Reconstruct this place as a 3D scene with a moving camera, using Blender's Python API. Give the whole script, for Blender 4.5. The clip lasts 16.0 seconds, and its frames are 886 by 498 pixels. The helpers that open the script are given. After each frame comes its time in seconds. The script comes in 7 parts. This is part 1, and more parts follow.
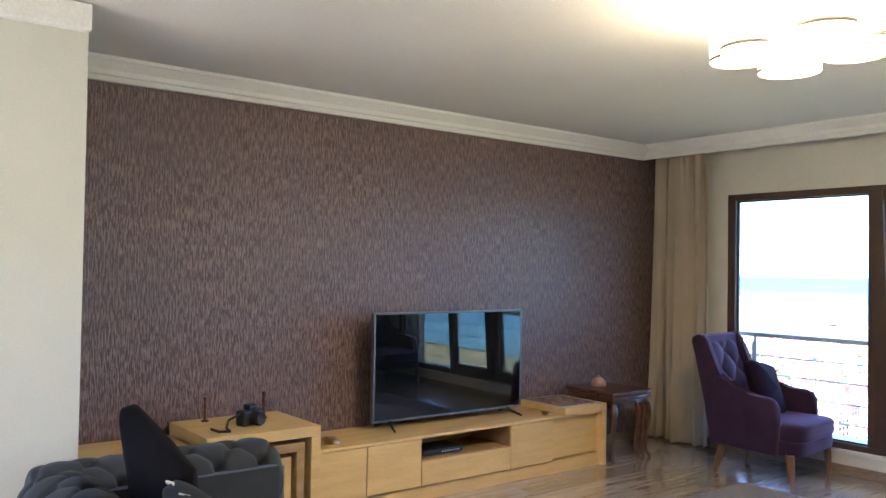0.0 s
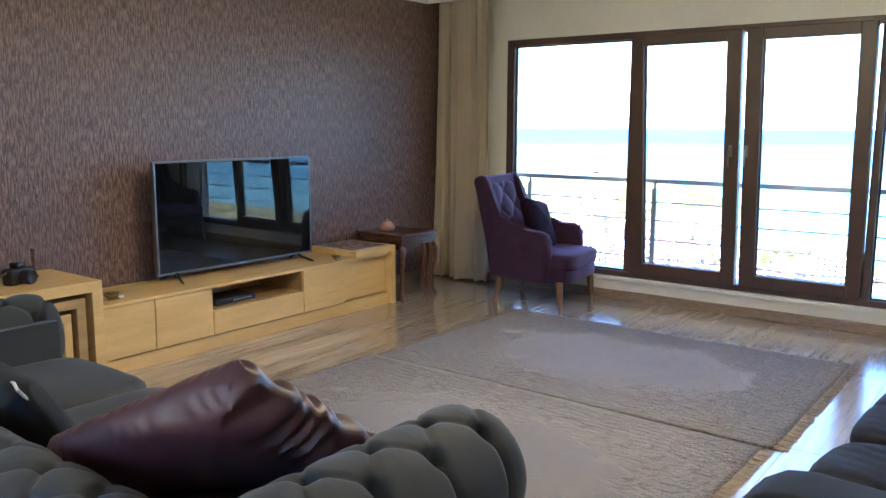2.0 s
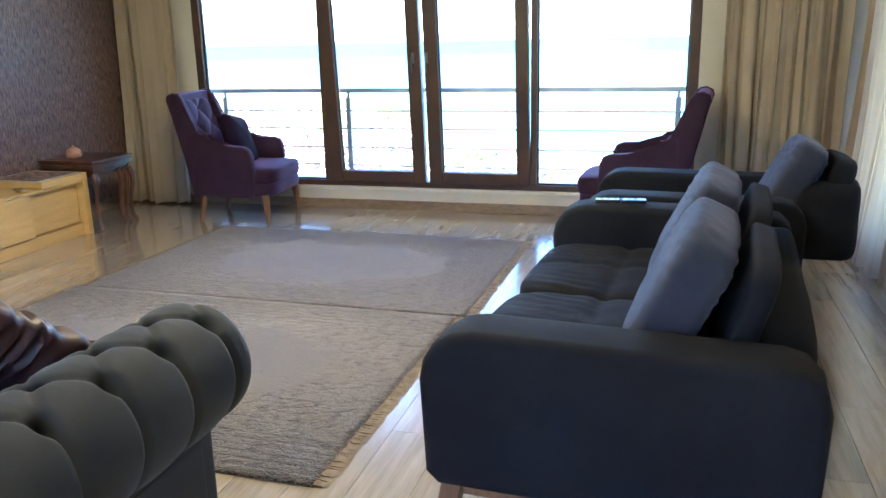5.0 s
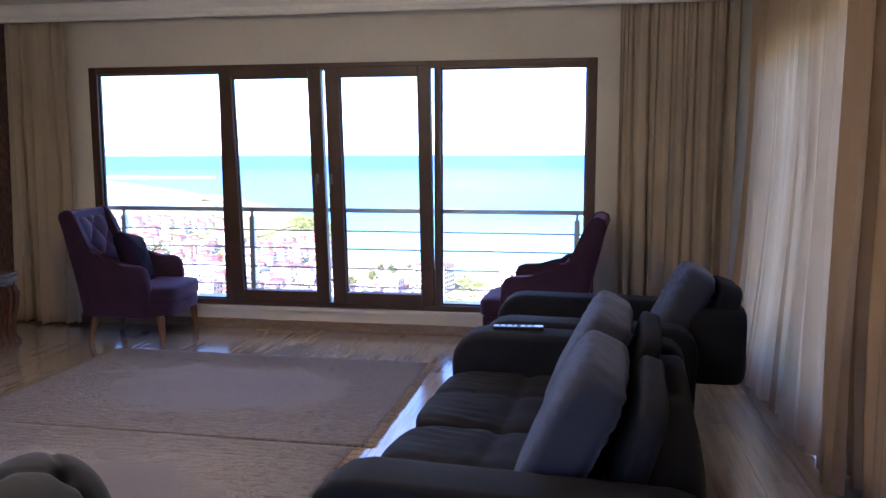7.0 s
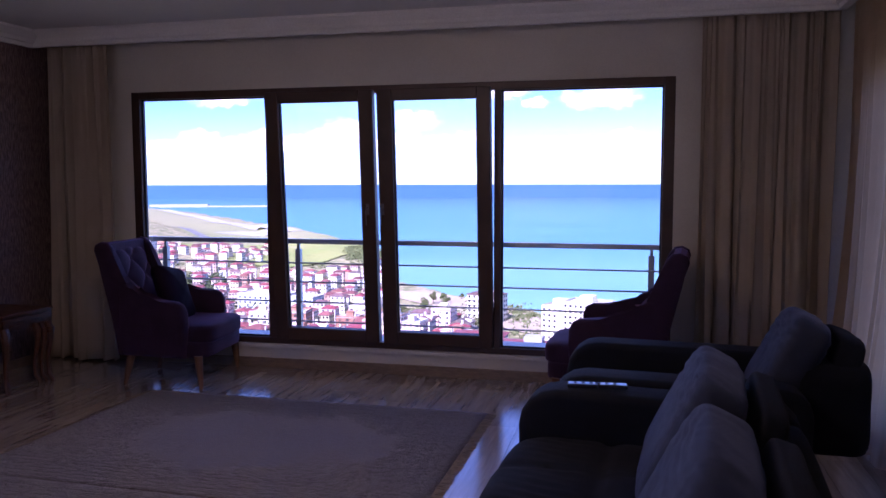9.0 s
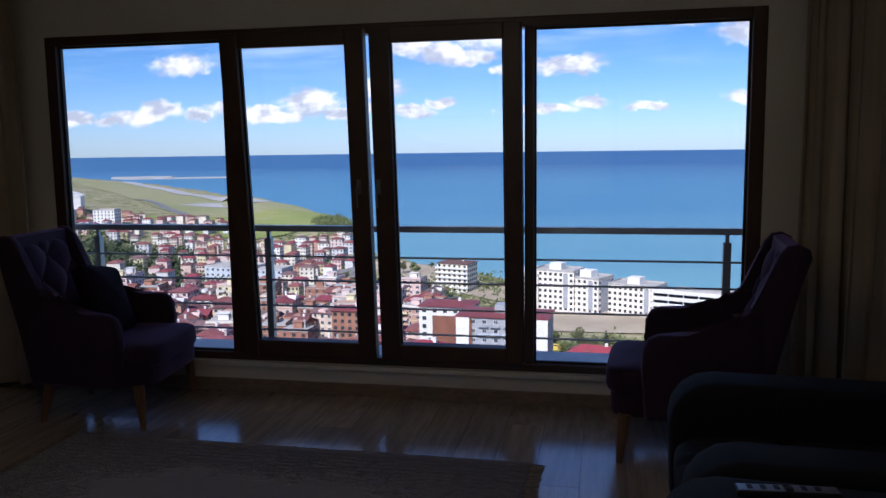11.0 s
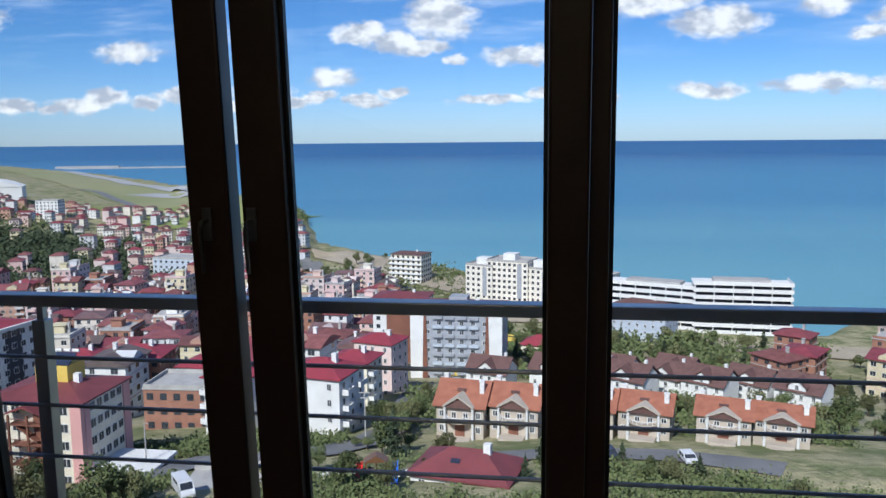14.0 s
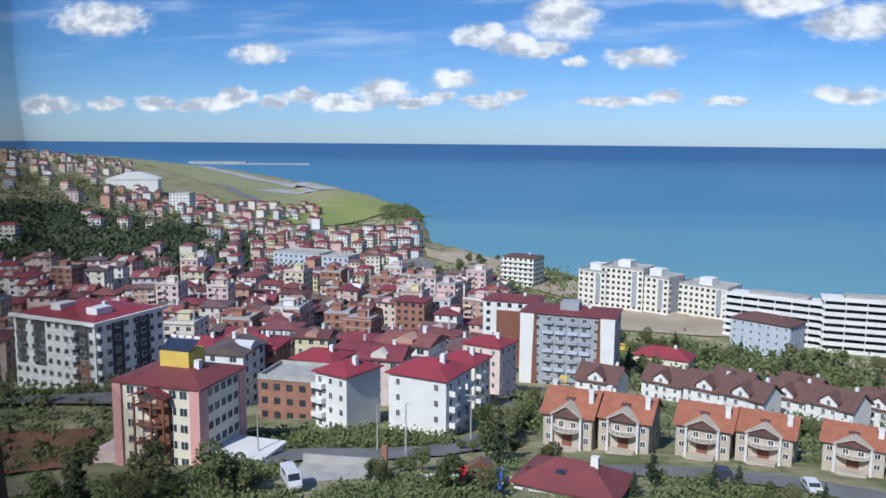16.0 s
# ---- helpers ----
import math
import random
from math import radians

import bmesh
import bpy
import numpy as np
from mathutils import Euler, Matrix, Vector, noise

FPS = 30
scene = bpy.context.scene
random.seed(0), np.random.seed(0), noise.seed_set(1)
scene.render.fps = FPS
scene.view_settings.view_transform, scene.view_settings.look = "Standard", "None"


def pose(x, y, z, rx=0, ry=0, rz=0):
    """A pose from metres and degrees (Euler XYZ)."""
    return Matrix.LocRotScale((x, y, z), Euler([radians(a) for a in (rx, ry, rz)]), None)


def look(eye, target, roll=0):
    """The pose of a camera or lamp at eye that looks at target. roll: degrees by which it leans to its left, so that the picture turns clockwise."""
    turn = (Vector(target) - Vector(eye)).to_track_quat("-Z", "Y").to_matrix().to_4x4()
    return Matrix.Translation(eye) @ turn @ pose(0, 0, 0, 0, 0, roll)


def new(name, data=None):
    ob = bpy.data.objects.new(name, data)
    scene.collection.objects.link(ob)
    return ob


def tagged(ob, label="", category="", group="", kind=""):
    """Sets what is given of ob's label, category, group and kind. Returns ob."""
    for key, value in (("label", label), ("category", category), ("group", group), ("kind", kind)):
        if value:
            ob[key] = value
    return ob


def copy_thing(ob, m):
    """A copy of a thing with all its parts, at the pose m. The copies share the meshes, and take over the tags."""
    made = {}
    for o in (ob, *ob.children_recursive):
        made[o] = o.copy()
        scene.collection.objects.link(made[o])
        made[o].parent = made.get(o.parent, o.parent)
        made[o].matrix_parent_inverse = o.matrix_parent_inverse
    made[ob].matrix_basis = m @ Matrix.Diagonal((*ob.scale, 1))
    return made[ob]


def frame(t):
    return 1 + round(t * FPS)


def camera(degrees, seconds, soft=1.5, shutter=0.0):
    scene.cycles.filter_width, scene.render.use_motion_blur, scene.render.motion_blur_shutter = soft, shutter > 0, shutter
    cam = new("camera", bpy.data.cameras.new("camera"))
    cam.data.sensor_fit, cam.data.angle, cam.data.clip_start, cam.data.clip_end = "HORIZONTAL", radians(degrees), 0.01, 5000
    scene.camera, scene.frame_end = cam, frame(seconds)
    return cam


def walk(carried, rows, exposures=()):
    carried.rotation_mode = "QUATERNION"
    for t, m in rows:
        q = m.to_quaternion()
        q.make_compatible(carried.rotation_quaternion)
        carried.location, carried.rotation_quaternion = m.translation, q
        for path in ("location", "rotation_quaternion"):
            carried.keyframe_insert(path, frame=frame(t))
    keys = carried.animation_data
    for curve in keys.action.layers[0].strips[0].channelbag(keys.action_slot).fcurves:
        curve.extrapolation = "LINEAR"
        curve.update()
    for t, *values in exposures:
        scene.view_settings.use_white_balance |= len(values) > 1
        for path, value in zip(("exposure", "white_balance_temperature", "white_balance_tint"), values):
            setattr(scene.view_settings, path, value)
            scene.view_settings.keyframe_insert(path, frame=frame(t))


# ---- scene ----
cam = camera(57.5, 16.0)

PATH = [
    (0, (4.548, -5.97, 1.468), (2.997, -4.76, 1.512), 0.9),
    (0.5, (4.568, -5.969, 1.449), (3.179, -4.577, 1.523), 1.4),
    (1, (4.565, -5.939, 1.457), (3.277, -4.452, 1.489), 1.4),
    (1.5, (4.566, -5.942, 1.436), (3.322, -4.423, 1.287), 0.6),
    (2, (4.542, -5.983, 1.4), (3.373, -4.428, 1.098), 0.2),
    (2.5, (4.525, -6.043, 1.384), (3.458, -4.438, 0.983), 0.0),
    (3, (4.536, -6.095, 1.37), (3.592, -4.433, 0.898), -0.4),
    (3.5, (4.544, -6.142, 1.346), (3.725, -4.427, 0.834), -0.7),
    (4, (4.56, -6.18, 1.345), (3.831, -4.429, 0.821), -0.5),
    (4.5, (4.609, -6.179, 1.353), (3.985, -4.387, 0.83), -1.0),
    (7, (4.71, -6.097, 1.43), (4.376, -4.172, 1.192), -0.1),
    (7.5, (4.679, -6.105, 1.355), (4.355, -4.17, 1.194), 0.2),
    (8, (4.681, -6.044, 1.401), (4.328, -4.115, 1.234), 0.2),
    (8.5, (4.64, -5.835, 1.416), (4.234, -3.918, 1.241), -0.2),
    (9, (4.572, -5.6, 1.421), (4.111, -3.694, 1.254), -0.1),
    (10.5, (4.09, -4.67, 1.42), (3.69, -2.755, 1.2), -0.7),
    (11.5, (3.907, -4.031, 1.417), (3.563, -2.11, 1.164), -1.1),
    (12, (3.726, -3.652, 1.423), (3.459, -1.717, 1.177), -1.8),
    (12.5, (3.659, -3.229, 1.412), (3.409, -1.292, 1.163), -1.7),
    (13, (3.594, -2.81, 1.435), (3.331, -0.878, 1.174), -1.2),
    (13.5, (3.544, -2.372, 1.427), (3.294, -0.437, 1.164), -1.3),
    (14, (3.513, -1.92, 1.413), (3.238, 0.011, 1.145), -0.5),
    (14.5, (3.427, -1.498, 1.42), (3.143, 0.431, 1.15), -0.3),
    (15, (3.404, -1.097, 1.41), (3.085, 0.826, 1.137), -0.2),
    (15.5, (3.385, -0.75, 1.405), (2.978, 1.157, 1.136), 0.3),
    (15.7, (3.361, -0.626, 1.406), (2.921, 1.274, 1.14), 0.3),
    (16, (3.302, -0.44, 1.415), (2.759, 1.433, 1.151), 0.5),
]
EXPOSURES = [(0.0, 4.35, 6000, 12), (1.0, 4.0, 6000, 10), (2.0, 4.35, 6000, 8), (3.0, 4.6, 6000, 6), (4.5, 4.65, 6000, 4), (7.0, 3.4, 6000, 28), (8.0, 2.6, 5550, 58), (9.0, 1.9, 5500, 56), (11.3, 0.6, 6000, 16), (12.5, 0.45, 6000, 12), (13.5, 0.48, 6000, 11), (15.5, 0.48, 6000, 11), (16.0, 0.40, 6000, 12)]
walk(cam, [(t, look(eye, target, roll)) for t, eye, target, roll in PATH], EXPOSURES)

# ---- world, sun ----
SUN_EL, SUN_AZ = 42.0, 194.0          # degrees; azimuth clockwise from +y
world = bpy.data.worlds.new("sky")
scene.world = world
world.use_nodes = True


class Nodes:
    """Short calls for building node trees."""

    def __init__(self, tree):
        self.t = tree
        tree.nodes.clear()

    def add(self, kind, ins=None, **props):
        n = self.t.nodes.new(kind)
        if "operation" in props:
            n.operation = props["operation"]
        if "use_clamp" in props:
            n.use_clamp = props["use_clamp"]
        if "data_type" in props:
            n.data_type, n.blend_type = props["data_type"], props["blend_type"]
        for k, v in (ins or {}).items():
            if isinstance(v, bpy.types.NodeSocket):
                self.t.links.new(v, n.inputs[k])
            else:
                n.inputs[k].default_value = v
        return n

    def math(self, op, a, b=0.0, c=0.0, clamp=False):
        return self.add("ShaderNodeMath", {0: a, 1: b, 2: c}, operation=op, use_clamp=clamp).outputs[0]

    def step(self, v, lo, hi, smooth=True):
        n = self.add("ShaderNodeMapRange", {0: v, 1: lo, 2: hi, 3: 0.0, 4: 1.0})
        n.interpolation_type = "SMOOTHSTEP" if smooth else "LINEAR"
        return n.outputs[0]

    def mix(self, f, a, b, blend="MIX"):
        n = self.add("ShaderNodeMix", {"Factor": f}, data_type="RGBA", blend_type=blend)
        for i, v in ((6, a), (7, b)):
            if isinstance(v, bpy.types.NodeSocket):
                self.t.links.new(v, n.inputs[i])
            else:
                n.inputs[i].default_value = (*v, 1) if len(v) == 3 else v
        return n.outputs[2]

    def noise(self, vec, scale, detail=4.0, rough=0.55):
        return self.add("ShaderNodeTexNoise", {"Vector": vec, "Scale": scale, "Detail": detail, "Roughness": rough}).outputs["Fac"]

    def scaled(self, vec, s, loc=(0, 0, 0)):
        return self.add("ShaderNodeMapping", {"Vector": vec, "Scale": s, "Location": loc}).outputs[0]


def build_sky():
    g = Nodes(world.node_tree)
    sky = g.add("ShaderNodeTexSky")
    sky.sky_type, sky.sun_disc = "NISHITA", False
    sky.sun_elevation, sky.sun_rotation = radians(SUN_EL), radians(SUN_AZ)
    sky.altitude, sky.air_density, sky.dust_density, sky.ozone_density = 100.0, 1.0, 0.15, 2.0
    d = g.add("ShaderNodeTexCoord").outputs["Generated"]
    s = g.add("ShaderNodeSeparateXYZ", {0: d})
    # tangent plane towards the sea: u across, v up
    y = g.math("MAXIMUM", s.outputs[1], 0.05)
    u, v = g.math("DIVIDE", s.outputs[0], y), g.math("DIVIDE", s.outputs[2], y)
    uv = g.add("ShaderNodeCombineXYZ", {0: u, 1: v, 2: 0.0}).outputs[0]
    warp = g.add("ShaderNodeTexNoise", {"Vector": g.scaled(uv, (1, 1.5, 1)), "Scale": 24.0, "Detail": 6.0, "Roughness": 0.6})
    off = g.add("ShaderNodeVectorMath", {0: warp.outputs["Color"], 1: (0.5, 0.5, 0.5)}, operation="SUBTRACT").outputs[0]
    off = g.add("ShaderNodeVectorMath", {0: off, 1: (0.045, 0.026, 0)}, operation="MULTIPLY").outputs[0]
    q = g.add("ShaderNodeVectorMath", {0: uv, 1: off}, operation="ADD").outputs[0]
    mask = None
    # cumulus clouds over the sea: u, v, half width, half height
    for row in CLOUDS:
        cu, cv, w, h = row
        p = g.scaled(q, (0.8 / w, 0.8 / h, 0), (-0.8 * cu / w, -0.8 * cv / h, 0))
        r = g.add("ShaderNodeVectorMath", {0: p}, operation="LENGTH").outputs["Value"]
        m = g.math("SUBTRACT", 1.0, r)
        mask = m if mask is None else g.math("MAXIMUM", mask, m)
    puff = g.noise(g.scaled(uv, (1, 1.6, 1)), 60.0, 5.0, 0.6)
    mask = g.math("ADD", mask, g.math("MULTIPLY", g.math("SUBTRACT", puff, 0.5), 0.75))
    dense = g.step(mask, -0.05, 0.5)
    # thin high streaks
    thin = g.noise(g.scaled(uv, (1.2, 9.0, 1)), 3.2, 6.0, 0.6)
    streak = g.math("MULTIPLY", g.step(thin, 0.45, 0.75), g.math("MULTIPLY", g.step(v, 0.07, 0.16), 0.45))
    # undersides are greyer
    shade = g.step(g.noise(g.scaled(uv, (1, 1.6, 1), (0, 0.012, 0)), 30.0, 4.0), 0.36, 0.62)
    white = g.mix(shade, (3.9, 4.15, 4.8), (8.0, 7.9, 7.8))
    blue = g.mix(g.step(v, 0.0, 0.16), (0.41, 0.575, 0.94), (0.265, 0.465, 0.76))
    base = g.mix(1.0, sky.outputs[0], blue, "MULTIPLY")
    col = g.mix(streak, base, (8.0, 8.4, 9.0))
    col = g.mix(g.math("MULTIPLY", dense, 0.93), col, white)
    bg = g.add("ShaderNodeBackground", {"Color": col, "Strength": 0.1})
    g.add("ShaderNodeOutputWorld", {"Surface": bg.outputs[0]})


CLOUDS = [(-0.80, 0.165, 0.075, 0.022), (-0.55, 0.113, 0.042, 0.012), (-0.242, 0.128, 0.034, 0.013), (-0.20, 0.118, 0.03, 0.012),
          (-0.145, 0.146, 0.042, 0.026), (-0.163, 0.112, 0.03, 0.009), (-0.126, 0.093, 0.014, 0.008), (-0.046, 0.100, 0.042, 0.011),
          (0.105, 0.158, 0.060, 0.017), (0.185, 0.132, 0.052, 0.019), (0.178, 0.054, 0.04, 0.010), (0.05, 0.048, 0.028, 0.006)]
CLOUDS += [(-0.90, 0.046, 0.05, 0.013), (-0.715, 0.047, 0.032, 0.010), (-0.62, 0.047, 0.044, 0.012), (-0.585, 0.055, 0.03, 0.013),
           (-0.53, 0.048, 0.024, 0.011), (-0.44, 0.048, 0.034, 0.010), (-0.375, 0.060, 0.04, 0.017), (-0.28, 0.075, 0.03, 0.012)]
CLOUDS += [(-0.66, 0.040, 0.03, 0.007), (-0.49, 0.058, 0.025, 0.008), (-0.41, 0.043, 0.026, 0.007), (-0.20, 0.058, 0.022, 0.007), (-0.02, 0.052, 0.022, 0.006), (-0.30, 0.052, 0.022, 0.008), (-0.80, 0.048, 0.03, 0.009)]
CLOUDS += [(-0.237, 0.048, 0.03, 0.008), (-0.33, 0.046, 0.03, 0.008), (-0.08, 0.046, 0.044, 0.007), (0.30, 0.155, 0.03, 0.017),
           (0.385, 0.135, 0.035, 0.013), (0.35, 0.115, 0.024, 0.010), (0.30, 0.06, 0.06, 0.010), (0.42, 0.06, 0.07, 0.012), (-1.1, 0.10, 0.09, 0.02), (0.6, 0.12, 0.08, 0.02)]
build_sky()

sun_lamp = bpy.data.lights.new("sun", "SUN")
sun_lamp.energy, sun_lamp.angle, sun_lamp.color = 3.6, radians(0.6), (1.0, 0.95, 0.87)
sun = new("sun", sun_lamp)
sun.matrix_basis = look((math.sin(radians(SUN_AZ)), math.cos(radians(SUN_AZ)), math.tan(radians(SUN_EL))), (0, 0, 0))

# ---- materials ----
def surface(name, c1, c2=None, scale=4.0, rough=0.6, bump=0.15, fine=60.0, metal=0.0, sheen=0.0, stretch=(1, 1, 1), vary=0.0, depth=0.004, spec=0.5, coords="Object", lo=0.35, hi=0.65, rough2=None, tint=None, islands=False):
    """Two scales of variation: broad colour patches and a fine relief."""
    m = bpy.data.materials.new(name)
    m.use_nodes = True
    g = Nodes(m.node_tree)
    co = g.add("ShaderNodeTexCoord").outputs[coords] if coords != "World" else g.add("ShaderNodeNewGeometry").outputs["Position"]
    st = g.scaled(co, stretch)
    broad = g.noise(st, scale, 5.0)
    col = g.mix(g.step(broad, lo, hi), c1, c2 or tuple(v * 0.8 for v in c1))
    grain = g.noise(st, fine, 3.0)
    col = g.mix(g.math("MULTIPLY", g.step(grain, 0.3, 0.7), 0.22), col, tuple(v * 0.55 for v in c1))
    if vary:
        rnd = g.add("ShaderNodeObjectInfo").outputs["Random"]
        val = g.math("MULTIPLY_ADD", rnd, 2 * vary, 1.0 - vary)
        col = g.add("ShaderNodeHueSaturation", {"Color": col, "Value": val}).outputs[0]
    if tint:
        rnd = g.add("ShaderNodeNewGeometry").outputs["Random Per Island"] if islands else g.add("ShaderNodeObjectInfo").outputs["Random"]
        ramp = g.add("ShaderNodeValToRGB", {0: rnd})
        ramp.color_ramp.interpolation = "CONSTANT"
        while len(ramp.color_ramp.elements) < len(tint):
            ramp.color_ramp.elements.new(0.5)
        for i, c in enumerate(tint):
            ramp.color_ramp.elements[i].position = i / len(tint)
            ramp.color_ramp.elements[i].color = (*c, 1)
        col = g.mix(1.0, col, ramp.outputs[0], "MULTIPLY")
    bm_ = g.add("ShaderNodeBump", {"Height": grain, "Strength": bump, "Distance": depth})
    ro = g.math("MULTIPLY_ADD", broad, 0.25, (rough2 if rough2 is not None else rough) - 0.12, clamp=True)
    bs = g.add("ShaderNodeBsdfPrincipled", {"Base Color": col, "Roughness": ro, "Metallic": metal, "Normal": bm_.outputs[0], "Specular IOR Level": spec, "Sheen Weight": sheen, "Sheen Roughness": 0.4, "Sheen Tint": (*[min(1.0, v * 5 + 0.05) for v in c1], 1)})
    g.add("ShaderNodeOutputMaterial", {"Surface": bs.outputs[0]})
    return m


def glowing(name, color, strength):
    m = bpy.data.materials.new(name)
    m.use_nodes = True
    g = Nodes(m.node_tree)
    e = g.add("ShaderNodeEmission", {"Color": (*color, 1), "Strength": strength})
    g.add("ShaderNodeOutputMaterial", {"Surface": e.outputs[0]})
    return m


def glass_pane(name, gloss=0.6):
    m = bpy.data.materials.new(name)
    m.use_nodes = True
    g = Nodes(m.node_tree)
    f = g.add("ShaderNodeFresnel", {"IOR": 1.45}).outputs[0]
    a = g.add("ShaderNodeBsdfTransparent", {"Color": (0.97, 0.985, 0.98, 1)})
    b = g.add("ShaderNodeBsdfGlossy", {"Roughness": 0.01})
    mx = g.add("ShaderNodeMixShader", {0: g.math("MULTIPLY", f, gloss), 1: a.outputs[0], 2: b.outputs[0]})
    g.add("ShaderNodeOutputMaterial", {"Surface": mx.outputs[0]})
    return m


def wallpaper_mat():
    m = bpy.data.materials.new("streaked_wallpaper")
    m.use_nodes = True
    g = Nodes(m.node_tree)
    co = g.add("ShaderNodeTexCoord").outputs["Object"]
    fine = g.noise(g.scaled(co, (115, 115, 14)), 1.0, 2.0)
    fine2 = g.noise(g.scaled(co, (210, 210, 26), (3, 7, 1)), 1.0, 2.0)
    broad = g.noise(co, 1.3, 3.0)
    streak = g.step(fine, 0.44, 0.6)
    col = g.mix(streak, (0.070, 0.040, 0.039), (0.220, 0.146, 0.134))
    col = g.mix(g.math("MULTIPLY", g.step(fine2, 0.5, 0.7), 0.5), col, (0.42, 0.30, 0.255))
    col = g.mix(g.math("MULTIPLY", g.step(broad, 0.35, 0.7), 0.3), col, (0.125, 0.080, 0.077))
    b = g.add("ShaderNodeBump", {"Height": g.math("ADD", streak, fine2), "Strength": 0.5, "Distance": 0.003})
    bs = g.add("ShaderNodeBsdfPrincipled", {"Base Color": col, "Roughness": 0.47, "Normal": b.outputs[0], "Specular IOR Level": 0.55})
    g.add("ShaderNodeOutputMaterial", {"Surface": bs.outputs[0]})
    return m


def plank_mat():
    m = bpy.data.materials.new("oak_laminate")
    m.use_nodes = True
    g = Nodes(m.node_tree)
    rnd = g.add("ShaderNodeObjectInfo").outputs["Random"]
    co = g.add("ShaderNodeTexCoord").outputs["Object"]
    sh = g.add("ShaderNodeCombineXYZ", {0: g.math("MULTIPLY", rnd, 37.0), 1: g.math("MULTIPLY", rnd, 91.0), 2: 0.0}).outputs[0]
    co = g.add("ShaderNodeVectorMath", {0: co, 1: sh}, operation="ADD").outputs[0]
    g1 = g.noise(g.scaled(co, (22, 1.6, 1)), 1.0, 6.0, 0.65)
    g2 = g.noise(g.scaled(co, (140, 5, 1)), 1.0, 3.0)
    col = g.mix(g.step(g1, 0.3, 0.7), (0.31, 0.245, 0.18), (0.46, 0.385, 0.30))
    col = g.mix(g.math("MULTIPLY", g.step(g2, 0.5, 0.75), 0.25), col, (0.19, 0.135, 0.09))
    col = g.add("ShaderNodeHueSaturation", {"Color": col, "Value": g.math("MULTIPLY_ADD", rnd, 0.3, 0.82), "Saturation": 0.85}).outputs[0]
    b = g.add("ShaderNodeBump", {"Height": g2, "Strength": 0.06, "Distance": 0.001})
    bs = g.add("ShaderNodeBsdfPrincipled", {"Base Color": col, "Roughness": g.math("MULTIPLY_ADD", g1, 0.14, 0.16), "Normal": b.outputs[0], "Specular IOR Level": 0.6, "Coat Weight": 1.0, "Coat Roughness": 0.15, "Coat IOR": 1.75})
    g.add("ShaderNodeOutputMaterial", {"Surface": bs.outputs[0]})
    return m


